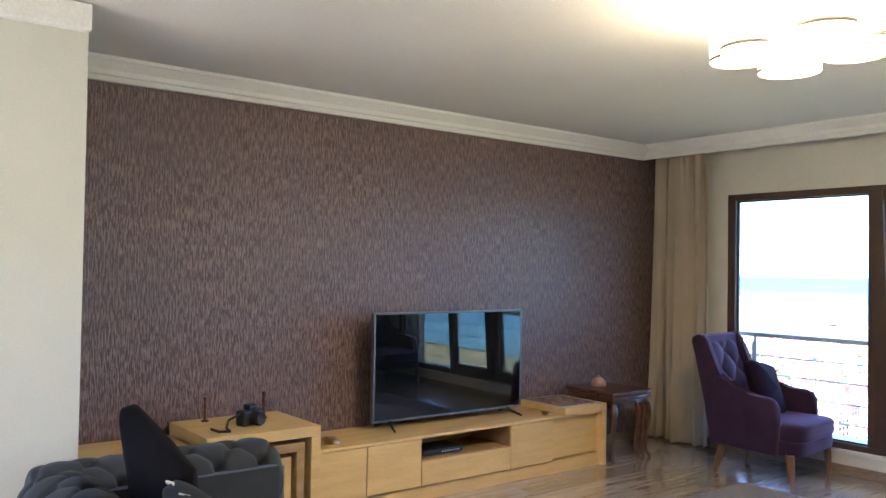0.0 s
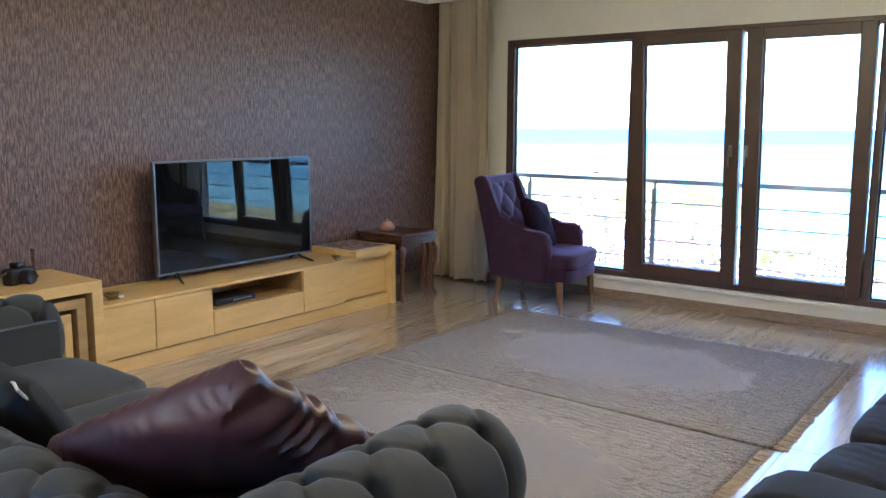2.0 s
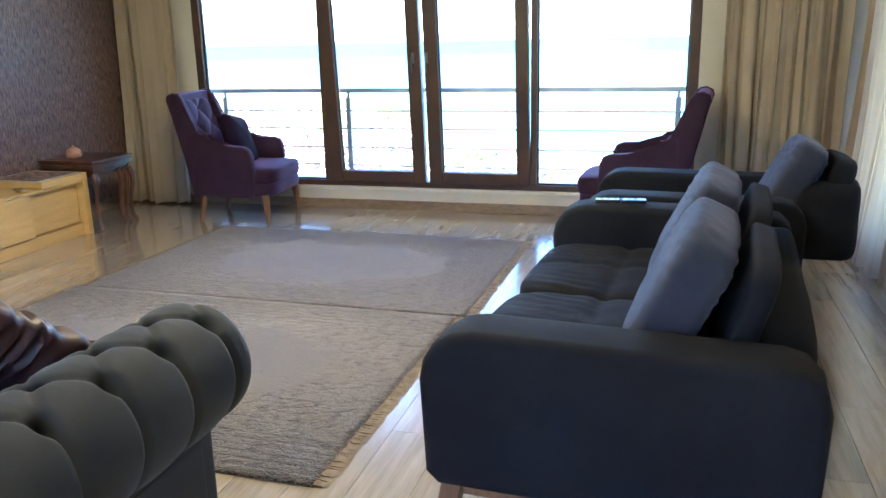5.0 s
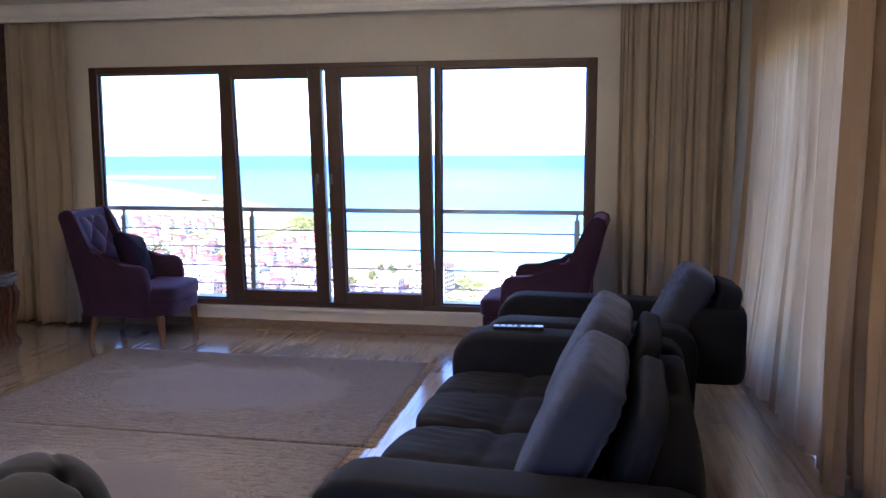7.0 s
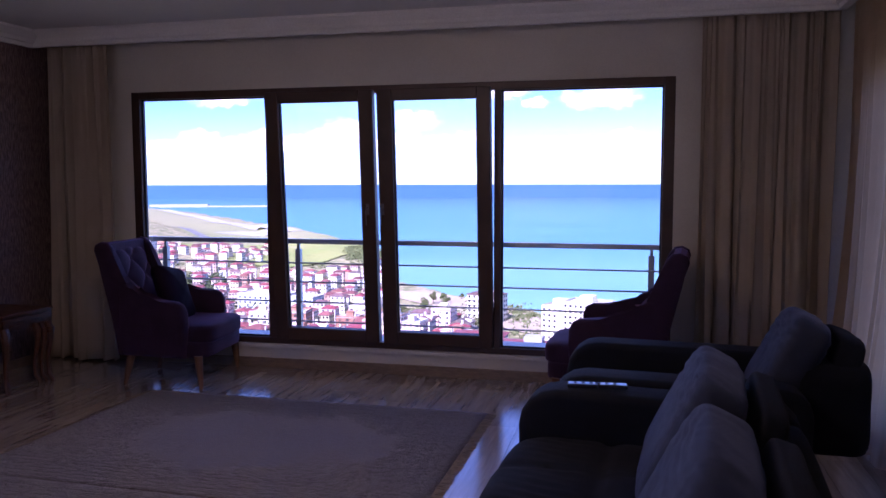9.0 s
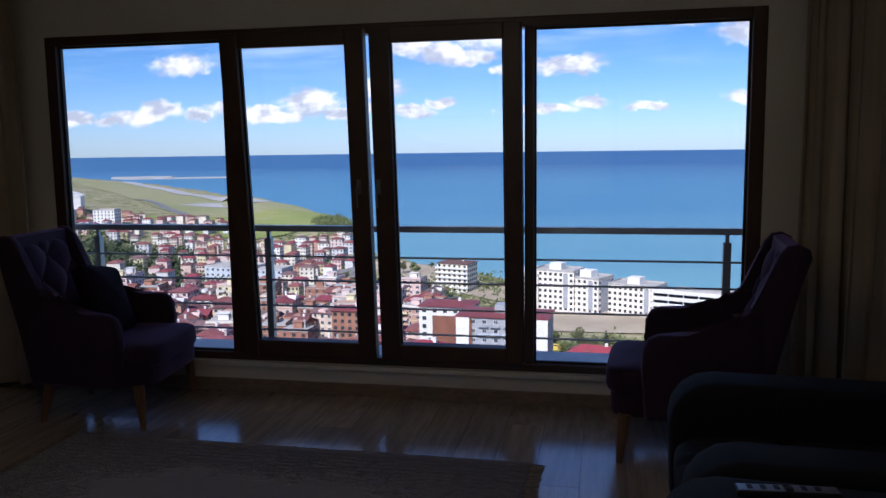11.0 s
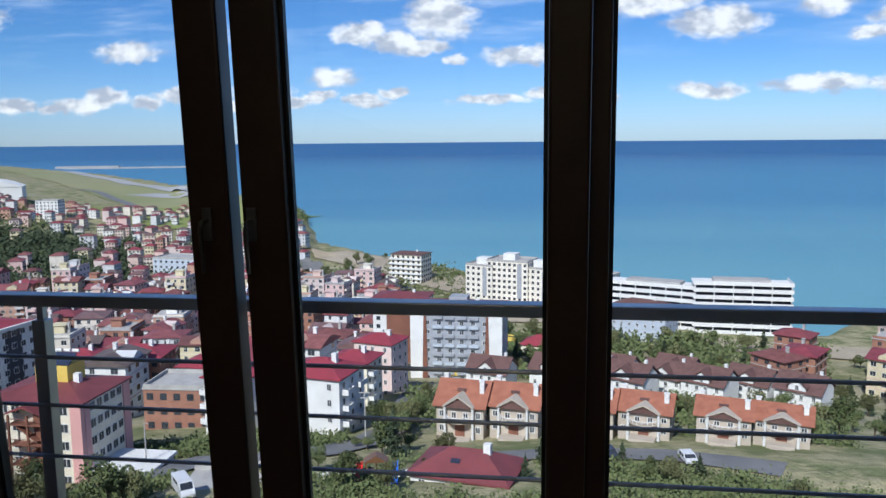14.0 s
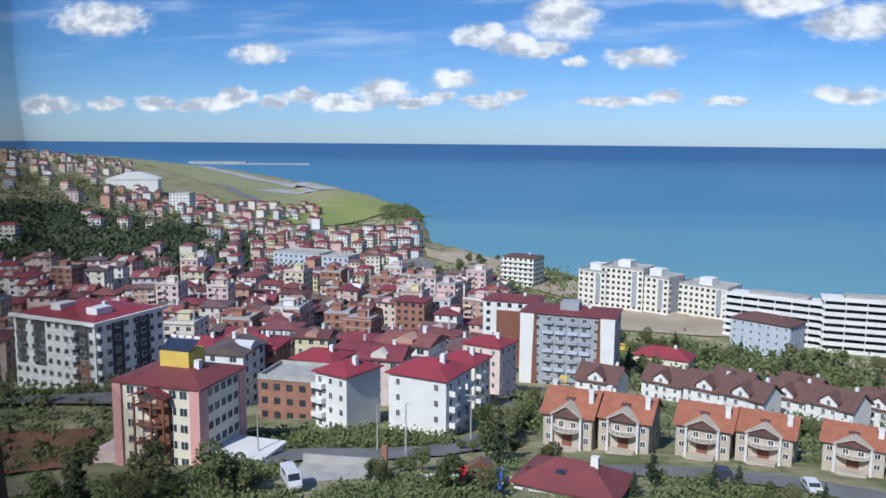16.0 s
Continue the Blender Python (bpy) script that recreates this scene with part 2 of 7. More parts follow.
def rug_mat():
    """Greyed pile, carved: a plain medallion field, a mottled border, and rows of short dashes near both long edges."""
    m = bpy.data.materials.new("worn_pile")
    m.use_nodes = True
    g = Nodes(m.node_tree)
    co = g.add("ShaderNodeTexCoord").outputs["Object"]
    s = g.add("ShaderNodeSeparateXYZ", {0: co})
    ax, ay = g.math("ABSOLUTE", s.outputs[0]), g.math("ABSOLUTE", s.outputs[1])
    wob = g.math("MULTIPLY", g.math("SUBTRACT", g.noise(co, 3.2, 6.0, 0.7), 0.5), 1.6)
    ex, ey = g.math("DIVIDE", ax, 0.86), g.math("DIVIDE", ay, 0.50)
    r = g.math("ADD", g.math("POWER", g.math("ADD", g.math("POWER", ex, 2.4), g.math("POWER", ey, 2.4)), 0.4), wob)
    border = g.math("MULTIPLY", g.step(r, 0.82, 1.0), 0.9)
    mott = g.noise(g.scaled(co, (17, 32, 1)), 1.0, 4.0, 0.66)
    flecks = g.step(mott, 0.51, 0.57)
    vine = g.noise(g.scaled(co, (26, 30, 1), (4, 2, 0)), 1.0, 3.0, 0.6)
    curl = g.step(g.math("ABSOLUTE", g.math("SUBTRACT", vine, 0.5)), 0.05, 0.015)
    relief = g.math("MAXIMUM", flecks, g.math("MULTIPLY", curl, 0.7))
    tone = g.step(g.noise(co, 2.2, 5.0), 0.3, 0.7)
    field = g.mix(tone, (0.175, 0.163, 0.166), (0.21, 0.196, 0.198))
    edge = g.mix(relief, (0.215, 0.20, 0.20), (0.060, 0.055, 0.055))
    spots = g.math("MULTIPLY", g.step(g.noise(co, 9.0, 5.0, 0.7), 0.62, 0.70), 0.55)
    field = g.mix(spots, field, (0.12, 0.11, 0.108))
    col = g.mix(border, field, edge)
    lines = g.step(g.math("SINE", g.math("MULTIPLY", s.outputs[1], 150.0)), 0.2, 0.8)
    dash = g.step(g.noise(g.scaled(co, (11, 150, 1), (1, 3, 0)), 1.0, 2.0), 0.42, 0.55)
    band = g.math("MULTIPLY", g.step(ay, 0.50, 0.54), g.step(ay, 0.76, 0.75))
    rows = g.math("MULTIPLY", g.math("MULTIPLY", lines, band), dash)
    col = g.mix(g.math("MULTIPLY", rows, 0.75), col, (0.075, 0.068, 0.066))
    rim = g.math("MAXIMUM", g.step(ax, 1.128, 1.133), g.step(ay, 0.782, 0.786))
    col = g.mix(rim, col, (0.085, 0.062, 0.05))
    fine = g.noise(co, 240.0, 2.0)
    col = g.mix(g.math("MULTIPLY", fine, 0.35), col, (0.10, 0.092, 0.09))
    carved = g.math("MAXIMUM", g.math("MULTIPLY", relief, border), rows)
    h = g.math("ADD", g.math("MULTIPLY", fine, 0.5), g.math("MULTIPLY", carved, -2.2))
    b = g.add("ShaderNodeBump", {"Height": h, "Strength": 1.0, "Distance": 0.012})
    bs = g.add("ShaderNodeBsdfPrincipled", {"Base Color": col, "Roughness": 0.9, "Normal": b.outputs[0], "Sheen Weight": 0.7, "Sheen Roughness": 0.35, "Sheen Tint": (0.95, 0.92, 1.0, 1), "Specular IOR Level": 0.35})
    g.add("ShaderNodeOutputMaterial", {"Surface": bs.outputs[0]})
    return m


def curtain_mat(name, c1, c2, thru):
    """Linen weave that lets part of the light through."""
    m = bpy.data.materials.new(name)
    m.use_nodes = True
    g = Nodes(m.node_tree)
    co = g.add("ShaderNodeTexCoord").outputs["Object"]
    weave = g.noise(g.scaled(co, (300, 300, 40)), 1.0, 2.0)
    col = g.mix(g.step(g.noise(co, 3.0, 4.0), 0.3, 0.7), c1, c2)
    col = g.mix(g.math("MULTIPLY", weave, 0.3), col, tuple(v * 0.6 for v in c1))
    b = g.add("ShaderNodeBump", {"Height": weave, "Strength": 0.2, "Distance": 0.002})
    d = g.add("ShaderNodeBsdfDiffuse", {"Color": col, "Normal": b.outputs[0]})
    t = g.add("ShaderNodeBsdfTranslucent", {"Color": col})
    mx = g.add("ShaderNodeMixShader", {0: thru, 1: d.outputs[0], 2: t.outputs[0]})
    g.add("ShaderNodeOutputMaterial", {"Surface": mx.outputs[0]})
    return m


def land_mat():
    m = bpy.data.materials.new("hillside")
    m.use_nodes = True
    g = Nodes(m.node_tree)
    co = g.add("ShaderNodeNewGeometry").outputs["Position"]
    a = g.noise(co, 0.012, 6.0, 0.6)
    b_ = g.noise(co, 0.09, 6.0, 0.65)
    c = g.noise(co, 0.6, 4.0, 0.7)
    col = g.mix(g.step(b_, 0.38, 0.62), (0.17, 0.19, 0.09), (0.40, 0.36, 0.22))
    col = g.mix(g.math("MULTIPLY", g.step(a, 0.52, 0.62), 0.6), col, (0.40, 0.36, 0.27))
    col = g.mix(g.math("MULTIPLY", g.step(c, 0.45, 0.7), 0.35), col, (0.06, 0.085, 0.035))
    bp = g.add("ShaderNodeBump", {"Height": g.math("ADD", b_, c), "Strength": 0.6, "Distance": 1.5})
    bs = g.add("ShaderNodeBsdfPrincipled", {"Base Color": col, "Roughness": 0.95, "Normal": bp.outputs[0], "Specular IOR Level": 0.1})
    g.add("ShaderNodeOutputMaterial", {"Surface": bs.outputs[0]})
    return m


def sea_mat():
    """Shallow turquoise by the shore, deep blue further out, with streaks of wind."""
    m = bpy.data.materials.new("sea_water")
    m.use_nodes = True
    g = Nodes(m.node_tree)
    co = g.add("ShaderNodeNewGeometry").outputs["Position"]
    s = g.add("ShaderNodeSeparateXYZ", {0: co})
    wob = g.noise(g.scaled(co, (0.0012, 0.004, 1)), 1.0, 4.0)
    off = g.math("ADD", s.outputs[1], g.math("MULTIPLY", g.math("SUBTRACT", wob, 0.5), 700.0))
    col = g.mix(g.step(off, 380.0, 1300.0), (0.15, 0.34, 0.40), (0.068, 0.215, 0.35))
    col = g.mix(g.step(off, 1500.0, 4600.0), col, (0.036, 0.115, 0.25))
    st = g.noise(g.scaled(co, (0.0016, 0.010, 1), (2, 5, 0)), 1.0, 5.0)
    col = g.mix(g.math("MULTIPLY", g.step(st, 0.52, 0.72), 0.30), col, (0.14, 0.34, 0.46))
    w = g.noise(co, 0.25, 4.0)
    bp = g.add("ShaderNodeBump", {"Height": w, "Strength": 0.5, "Distance": 0.8})
    bs = g.add("ShaderNodeBsdfPrincipled", {"Base Color": col, "Roughness": 0.45, "Normal": bp.outputs[0], "Specular IOR Level": 0.25})
    g.add("ShaderNodeOutputMaterial", {"Surface": bs.outputs[0]})
    return m


M_PAPER, M_PLANK, M_RUG, M_LAND, M_SEA = wallpaper_mat(), plank_mat(), rug_mat(), land_mat(), sea_mat()
M_GLASS = glass_pane("window_glass")
M_WALL = surface("wall_paint", (0.66, 0.63, 0.57), (0.62, 0.59, 0.53), 2.0, 0.75, 0.12, 180.0, depth=0.001)
M_STUB = surface("pale_wall_paint", (0.70, 0.70, 0.64), (0.66, 0.66, 0.60), 2.0, 0.75, 0.12, 180.0, depth=0.001)
M_CEIL = surface("ceiling_paint", (0.74, 0.73, 0.71), (0.71, 0.70, 0.68), 1.2, 0.85, 0.08, 120.0, depth=0.001)
M_CORN = surface("cornice_plaster", (0.80, 0.80, 0.78), (0.76, 0.76, 0.74), 3.0, 0.6, 0.08, 90.0, depth=0.001)
M_FRAME = surface("dark_walnut_frame", (0.075, 0.038, 0.026), (0.052, 0.027, 0.02), 3.0, 0.42, 0.15, 40.0, stretch=(1, 1, 1), depth=0.001)
M_GASKET = surface("black_gasket", (0.015, 0.015, 0.017), None, 6.0, 0.5)
M_SKIRT = surface("skirting_wood", (0.25, 0.18, 0.12), (0.19, 0.135, 0.09), 3.0, 0.4, 0.1, 60.0, stretch=(6, 6, 20))
M_SILL = surface("sill_stone", (0.70, 0.68, 0.63), (0.62, 0.60, 0.56), 5.0, 0.45, 0.1, 90.0)
M_LEDGE = surface("ledge_stone", (0.46, 0.47, 0.48), (0.40, 0.41, 0.42), 6.0, 0.35, 0.15, 70.0)
M_REVEAL = surface("reveal_stone", (0.36, 0.31, 0.27), (0.26, 0.22, 0.19), 5.0, 0.7, 0.4, 30.0)
M_STEEL = surface("brushed_steel", (0.55, 0.56, 0.58), (0.47, 0.48, 0.5), 8.0, 0.34, 0.1, 120.0, metal=1.0, stretch=(1, 8, 8))
M_RAIL = surface("grey_metal_rail", (0.46, 0.47, 0.49), (0.39, 0.40, 0.42), 5.0, 0.32, 0.1, 120.0, metal=0.7)
M_HANDLE = surface("silver_handle", (0.3, 0.3, 0.31), None, 6.0, 0.3, metal=1.0)
M_DRAPE = curtain_mat("beige_drape", (0.62, 0.53, 0.42), (0.55, 0.465, 0.365), 0.3)
M_TAN = curtain_mat("tan_drape", (0.46, 0.34, 0.23), (0.40, 0.29, 0.19), 0.12)
M_SHEER = curtain_mat("cream_sheer", (0.68, 0.54, 0.39), (0.61, 0.475, 0.335), 0.6)
M_OAK = surface("light_oak", (0.70, 0.48, 0.20), (0.63, 0.42, 0.165), 2.2, 0.42, 0.1, 26.0, stretch=(6, 1, 9), depth=0.001)
# light oak darkened by two fifths: shade of recessed faces put into the colour
M_OAKDIM = surface("oak_shaded", (0.42, 0.28, 0.12), (0.35, 0.22, 0.09), 2.2, 0.5, 0.1, 26.0, stretch=(6, 1, 9), depth=0.001)
# near-black: painted shade of the table gaps, also the screed under the planks
M_DARKIN = surface("gap_shade_and_screed", (0.03, 0.022, 0.017), None, 3.0, 0.6)
M_SCREEN = surface("tv_screen", (0.004, 0.0055, 0.006), (0.003, 0.0045, 0.005), 2.0, 0.02, 0.0, 10.0, spec=1.0)
M_BEZEL = surface("tv_silver_bezel", (0.24, 0.245, 0.26), None, 8.0, 0.35, metal=0.9)
M_BLACK = surface("black_plastic", (0.015, 0.015, 0.016), None, 12.0, 0.45)
M_MAHOG = surface("mahogany", (0.12, 0.05, 0.028), (0.075, 0.03, 0.018), 4.0, 0.3, 0.1, 40.0, stretch=(1, 6, 6), depth=0.001)
M_LEG = surface("walnut_leg", (0.20, 0.10, 0.05), (0.14, 0.07, 0.035), 6.0, 0.4, 0.1, 60.0, stretch=(6, 6, 1))
M_PURPLE = surface("purple_velvet", (0.038, 0.017, 0.043), (0.026, 0.011, 0.030), 5.0, 0.8, 0.2, 240.0, sheen=0.9, spec=0.25)
M_PLUM = surface("plum_cushion", (0.016, 0.008, 0.019), (0.011, 0.006, 0.013), 5.0, 0.9, 0.2, 240.0, sheen=0.1, spec=0.06)
M_GREY = surface("grey_velvet", (0.044, 0.0485, 0.054), (0.035, 0.039, 0.044), 4.0, 0.8, 0.12, 300.0, sheen=0.45, spec=0.2)
M_NAVY = surface("navy_fabric", (0.0092, 0.0108, 0.0178), (0.007, 0.0082, 0.0135), 4.0, 0.8, 0.35, 420.0, sheen=0.10, spec=0.2)
M_NAVYL = surface("slate_fabric", (0.040, 0.048, 0.080), (0.032, 0.039, 0.066), 4.0, 0.85, 0.35, 420.0, sheen=0.6, spec=0.2)
M_SATIN = surface("burgundy_satin", (0.050, 0.017, 0.024), (0.034, 0.011, 0.016), 6.0, 0.50, 0.12, 90.0, sheen=0.15, depth=0.003, spec=0.5)
M_GREYC = surface("charcoal_cushion", (0.026, 0.028, 0.03), (0.02, 0.022, 0.024), 5.0, 0.85, 0.15, 300.0, sheen=0.2, spec=0.1)
M_BLACKF = surface("black_fabric", (0.009, 0.008, 0.010), (0.006, 0.006, 0.007), 5.0, 0.9, 0.15, 300.0, sheen=0.05, spec=0.05)
M_PIPING = surface("pale_piping", (0.55, 0.53, 0.48), None, 20.0, 0.5)
M_FRINGE = surface("tan_fringe", (0.30, 0.24, 0.175), (0.21, 0.165, 0.12), 30.0, 0.9, 0.3, 300.0)
M_BRASS = surface("brass", (0.55, 0.42, 0.2), None, 10.0, 0.3, metal=1.0)
M_LACE = surface("dark_red_runner", (0.13, 0.06, 0.05), (0.34, 0.26, 0.22), 18.0, 0.9, 0.3, 200.0)
M_PINKPOT = surface("pink_ceramic", (0.50, 0.30, 0.24), (0.40, 0.2, 0.15), 25.0, 0.3, 0.1, 80.0)
M_SHADE = glowing("lit_lamp_shade", (1.0, 0.80, 0.48), 2.6)
M_LAMPRIM = surface("lamp_metal", (0.42, 0.35, 0.25), (0.34, 0.28, 0.2), 8.0, 0.3, metal=0.9)
M_CRYSTAL = glass_pane("crystal", 1.0)

# ---- mesh helpers ----
def part(name, bm, mats, parent=None, label="", smooth=False):
    """Link a bmesh as one mesh object under a thing or a part."""
    me = bpy.data.meshes.new(name)
    bmesh.ops.recalc_face_normals(bm, faces=bm.faces)
    bm.to_mesh(me)
    bm.free()
    for m in mats if isinstance(mats, (list, tuple)) else [mats]:
        me.materials.append(m)
    if smooth:
        me.polygons.foreach_set("use_smooth", [True] * len(me.polygons))
        me.set_sharp_from_angle(angle=radians(50))
    ob = new(name, me)
    ob.parent = parent
    if label:
        tagged(ob, label)
    return ob


def thing(name, label, category, m=None, group="", kind=""):
    ob = new(name)
    ob.matrix_basis = m or Matrix()
    ob.empty_display_size = 0.1
    return tagged(ob, label, category, group, kind)


def box(bm, x0, y0, z0, x1, y1, z1, bev=0.0, seg=2, mi=0, m=None):
    vs = [bm.verts.new((x, y, z)) for z in (z0, z1) for y in (y0, y1) for x in (x0, x1)]
    fs = [bm.faces.new([vs[i] for i in f]) for f in ((0, 2, 3, 1), (4, 5, 7, 6), (0, 1, 5, 4), (2, 6, 7, 3), (0, 4, 6, 2), (1, 3, 7, 5))]
    for f in fs:
        f.material_index = mi
    if m is not None:
        bmesh.ops.transform(bm, matrix=m, verts=vs)
    if bev:
        es = {e for f in fs for e in f.edges}
        bmesh.ops.bevel(bm, geom=list(es), offset=bev, segments=seg, profile=0.6, affect="EDGES", clamp_overlap=True, material=-1)
    return bm


def boxes(*rows, bev=0.0, seg=2):
    bm = bmesh.new()
    for r in rows:
        box(bm, *r, bev=bev, seg=seg)
    return bm


def extrude(bm, pts, axis, a, b, bev=0.0, seg=2):
    """A closed outline in the plane across an axis, swept from a to b along it."""
    put = {"x": lambda p, q, s: (s, p, q), "y": lambda p, q, s: (p, s, q), "z": lambda p, q, s: (p, q, s)}[axis]
    lo, hi = [bm.verts.new(put(p, q, a)) for p, q in pts], [bm.verts.new(put(p, q, b)) for p, q in pts]
    n = len(pts)
    caps = [bm.faces.new(lo), bm.faces.new(hi)]
    for i in range(n):
        bm.faces.new((lo[i], lo[(i + 1) % n], hi[(i + 1) % n], hi[i]))
    if bev:
        es = {e for f in caps for e in f.edges}
        bmesh.ops.bevel(bm, geom=list(es), offset=bev, segments=seg, profile=0.5, affect="EDGES", clamp_overlap=True)
    return bm


def soft(bm, c, half, n=5.0, res=9, rough=0.0, m=None, pinch=0.0, seed=0.0):
    """A stuffed block: a superellipsoid with uneven faces. pinch pulls its rim flat, as on a scatter cushion."""
    seen = {}

    def vert(p):
        key = tuple(round(v, 5) for v in p)
        if key not in seen:
            r = sum(abs(v) ** n for v in p) ** (1 / n)
            q = [v / r for v in p]
            k = 1.0
            if pinch:
                e = max(abs(q[0]), abs(q[2]))
                k = max(0.0, 1 - e ** 3) ** 0.5 * (1 - pinch) + pinch * (1 - e) + 0.05
            w = Vector((c[0] + q[0] * half[0], c[1] + q[1] * half[1] * k, c[2] + q[2] * half[2]))
            if rough:
                d = noise.noise(w * 9.0 + Vector((seed, seed, seed))) + 0.5 * noise.noise(w * 23.0)
                w += Vector(q).normalized() * d * rough
            seen[key] = bm.verts.new(m @ w if m is not None else w)
        return seen[key]

    for ax in range(3):
        for sg in (-1, 1):
            for i in range(res):
                for j in range(res):
                    quad = []
                    for a, b in ((i, j), (i + 1, j), (i + 1, j + 1), (i, j + 1)):
                        p = [0, 0, 0]
                        p[ax] = sg
                        p[(ax + 1) % 3] = math.sin((2 * a / res - 1) * math.pi / 4) * 1.41421356
                        p[(ax + 2) % 3] = math.sin((2 * b / res - 1) * math.pi / 4) * 1.41421356
                        quad.append(vert(p))
                    bm.faces.new(quad)
    return bm


def tube(bm, pts, r, n=8, close=False):
    """A round bar along points; r is one radius or one for each point."""
    rings = []
    for i, p in enumerate(pts):
        p = Vector(p)
        a, b = Vector(pts[max(i - 1, 0)]), Vector(pts[min(i + 1, len(pts) - 1)])
        t = (b - a).normalized()
        u = t.cross(Vector((0, 0, 1)) if abs(t.z) < 0.9 else Vector((1, 0, 0))).normalized()
        v = t.cross(u)
        rr = r[i] if isinstance(r, (list, tuple)) else r
        rings.append([bm.verts.new(p + (u * math.cos(k * 2 * math.pi / n) + v * math.sin(k * 2 * math.pi / n)) * rr) for k in range(n)])
    for A, B in zip(rings, rings[1:]):
        for k in range(n):
            bm.faces.new((A[k], A[(k + 1) % n], B[(k + 1) % n], B[k]))
    bm.faces.new(rings[0])
    bm.faces.new(rings[-1])
    return bm


def turned(bm, prof, n=24, c=(0, 0), caps=True):
    """A turned body from (radius, height) pairs."""
    rings = [[bm.verts.new((c[0] + r * math.cos(k * 2 * math.pi / n), c[1] + r * math.sin(k * 2 * math.pi / n), z)) for k in range(n)] for r, z in prof]
    for A, B in zip(rings, rings[1:]):
        for k in range(n):
            bm.faces.new((A[k], A[(k + 1) % n], B[(k + 1) % n], B[k]))
    if caps:
        bm.faces.new(rings[0])
        bm.faces.new(rings[-1])
    return bm


def structure(name, bm, mats, label, smooth=False):
    return tagged(part(name, bm, mats, None, "", smooth), label, "", "", "structure")


# ---- large structure: origin in the corner of the dark wall and the window wall ----
CEIL, PEL = 2.56, 2.44
WX0, WX1, WZ0, WZ1 = 0.727, 4.798, 0.185, 2.102       # window opening
XR, YB = 6.02, -9.2                                    # far side wall, back wall

structure("wall_west", boxes((-0.25, -5.06, -0.3, 0, 0.0, 2.75)), M_PAPER, "dark brown wallpaper wall with fine vertical streaks")
structure("wall_stub", boxes((-0.25, -5.50, -0.3, 0.90, -5.064, 2.75)), M_STUB, "pale painted wall end beside the wallpaper wall")
bm = boxes((-0.25, 0.002, -0.3, WX0, 0.16, 2.75), (WX1, 0.002, -0.3, XR + 0.25, 0.16, 2.75), (WX0, 0.002, WZ1, WX1, 0.16, 2.75), (WX0, 0.002, -0.3, WX1, 0.16, WZ0))
structure("wall_north", bm, M_WALL, "cream painted wall around the wide window")
bm = boxes((-0.4, 0.163, -1.0, WX0 - 0.26, 0.40, 3.2), (WX1 - 0.02, 0.163, -1.0, XR + 0.4, 0.40, 3.2), (WX0 - 0.26, 0.163, WZ1 - 0.01, WX1 - 0.02, 0.40, 3.2))
structure("facade_stone", bm, M_REVEAL, "rough brown stone outer facade framing the window")
SW = (-3.2, -0.45)                                    # side window along y
bm = boxes((XR, SW[1], -0.3, XR + 0.25, 0.0, 2.75), (XR, YB, -0.3, XR + 0.25, SW[0], 2.75), (XR, SW[0], 2.1, XR + 0.25, SW[1], 2.75), (XR, SW[0], -0.3, XR + 0.25, SW[1], 0.19))
structure("wall_east", bm, M_WALL, "cream painted side wall behind long curtains")
structure("wall_south", boxes((-3.0, YB - 0.25, -0.3, 0.2, YB, 2.75), (4.2, YB - 0.25, -0.3, XR + 0.25, YB, 2.75), (0.2, YB - 0.25, -0.3, 4.2, YB, 0.55), (0.2, YB - 0.25, 2.3, 4.2, YB, 2.75)), M_WALL, "plain cream wall closing the room behind")
structure("wall_hall", boxes((-3.25, YB, -0.3, -3.0, -5.06, 2.75)), M_WALL, "plain cream wall closing the hall")
structure("wall_hall_north", boxes((-3.25, -5.50, -0.3, -0.252, -5.06, 2.75)), M_WALL, "plain cream wall closing the hall")
structure("ceiling", boxes((-3.25, YB - 0.25, CEIL, 5.74, -0.21, CEIL + 0.2), (-3.25, -0.207, 2.68, XR + 0.25, 0.2, 2.88), (5.743, YB - 0.25, 2.68, XR + 0.25, -0.21, 2.88)), M_CEIL, "flat white painted ceiling")
structure("floor_base", boxes((-3.2, YB - 0.2, -0.3, XR + 0.2, 0.16, -0.012)), M_DARKIN, "screed under the laminate floor")


def cornice_profile(s):
    """Stepped plaster moulding: distance from the wall, height."""
    return [(0.0, PEL), (0.03 * s, PEL), (0.035 * s, PEL + 0.025), (0.05 * s, PEL + 0.03), (0.055 * s, PEL + 0.055), (0.10 * s, PEL + 0.095), (0.11 * s, PEL + 0.10), (0.115 * s, CEIL - 0.002), (0.0, CEIL - 0.002)]


bm = bmesh.new()
extrude(bm, [(0.002 + a, z) for a, z in cornice_profile(1)], "y", -5.06, -0.212)
structure("trim_cornice_west", bm, M_CORN, "white stepped plaster cornice along the dark wall")
bm = bmesh.new()
extrude(bm, [(-0.21 - a, z) for a, z in cornice_profile(0.8)], "x", 0.12, 5.74)
box(bm, 0.002, -0.209, PEL, 5.74, -0.185, 2.678)
structure("trim_pelmet_north", bm, M_CORN, "white plaster cornice hiding the curtain track")
bm = bmesh.new()
extrude(bm, [(5.742 - a, z) for a, z in cornice_profile(0.8)], "y", YB, -0.212)
box(bm, 5.744, YB, PEL, 5.768, -0.212, 2.678)
structure("trim_pelmet_east", bm, M_CORN, "white plaster cornice hiding the side curtain track")
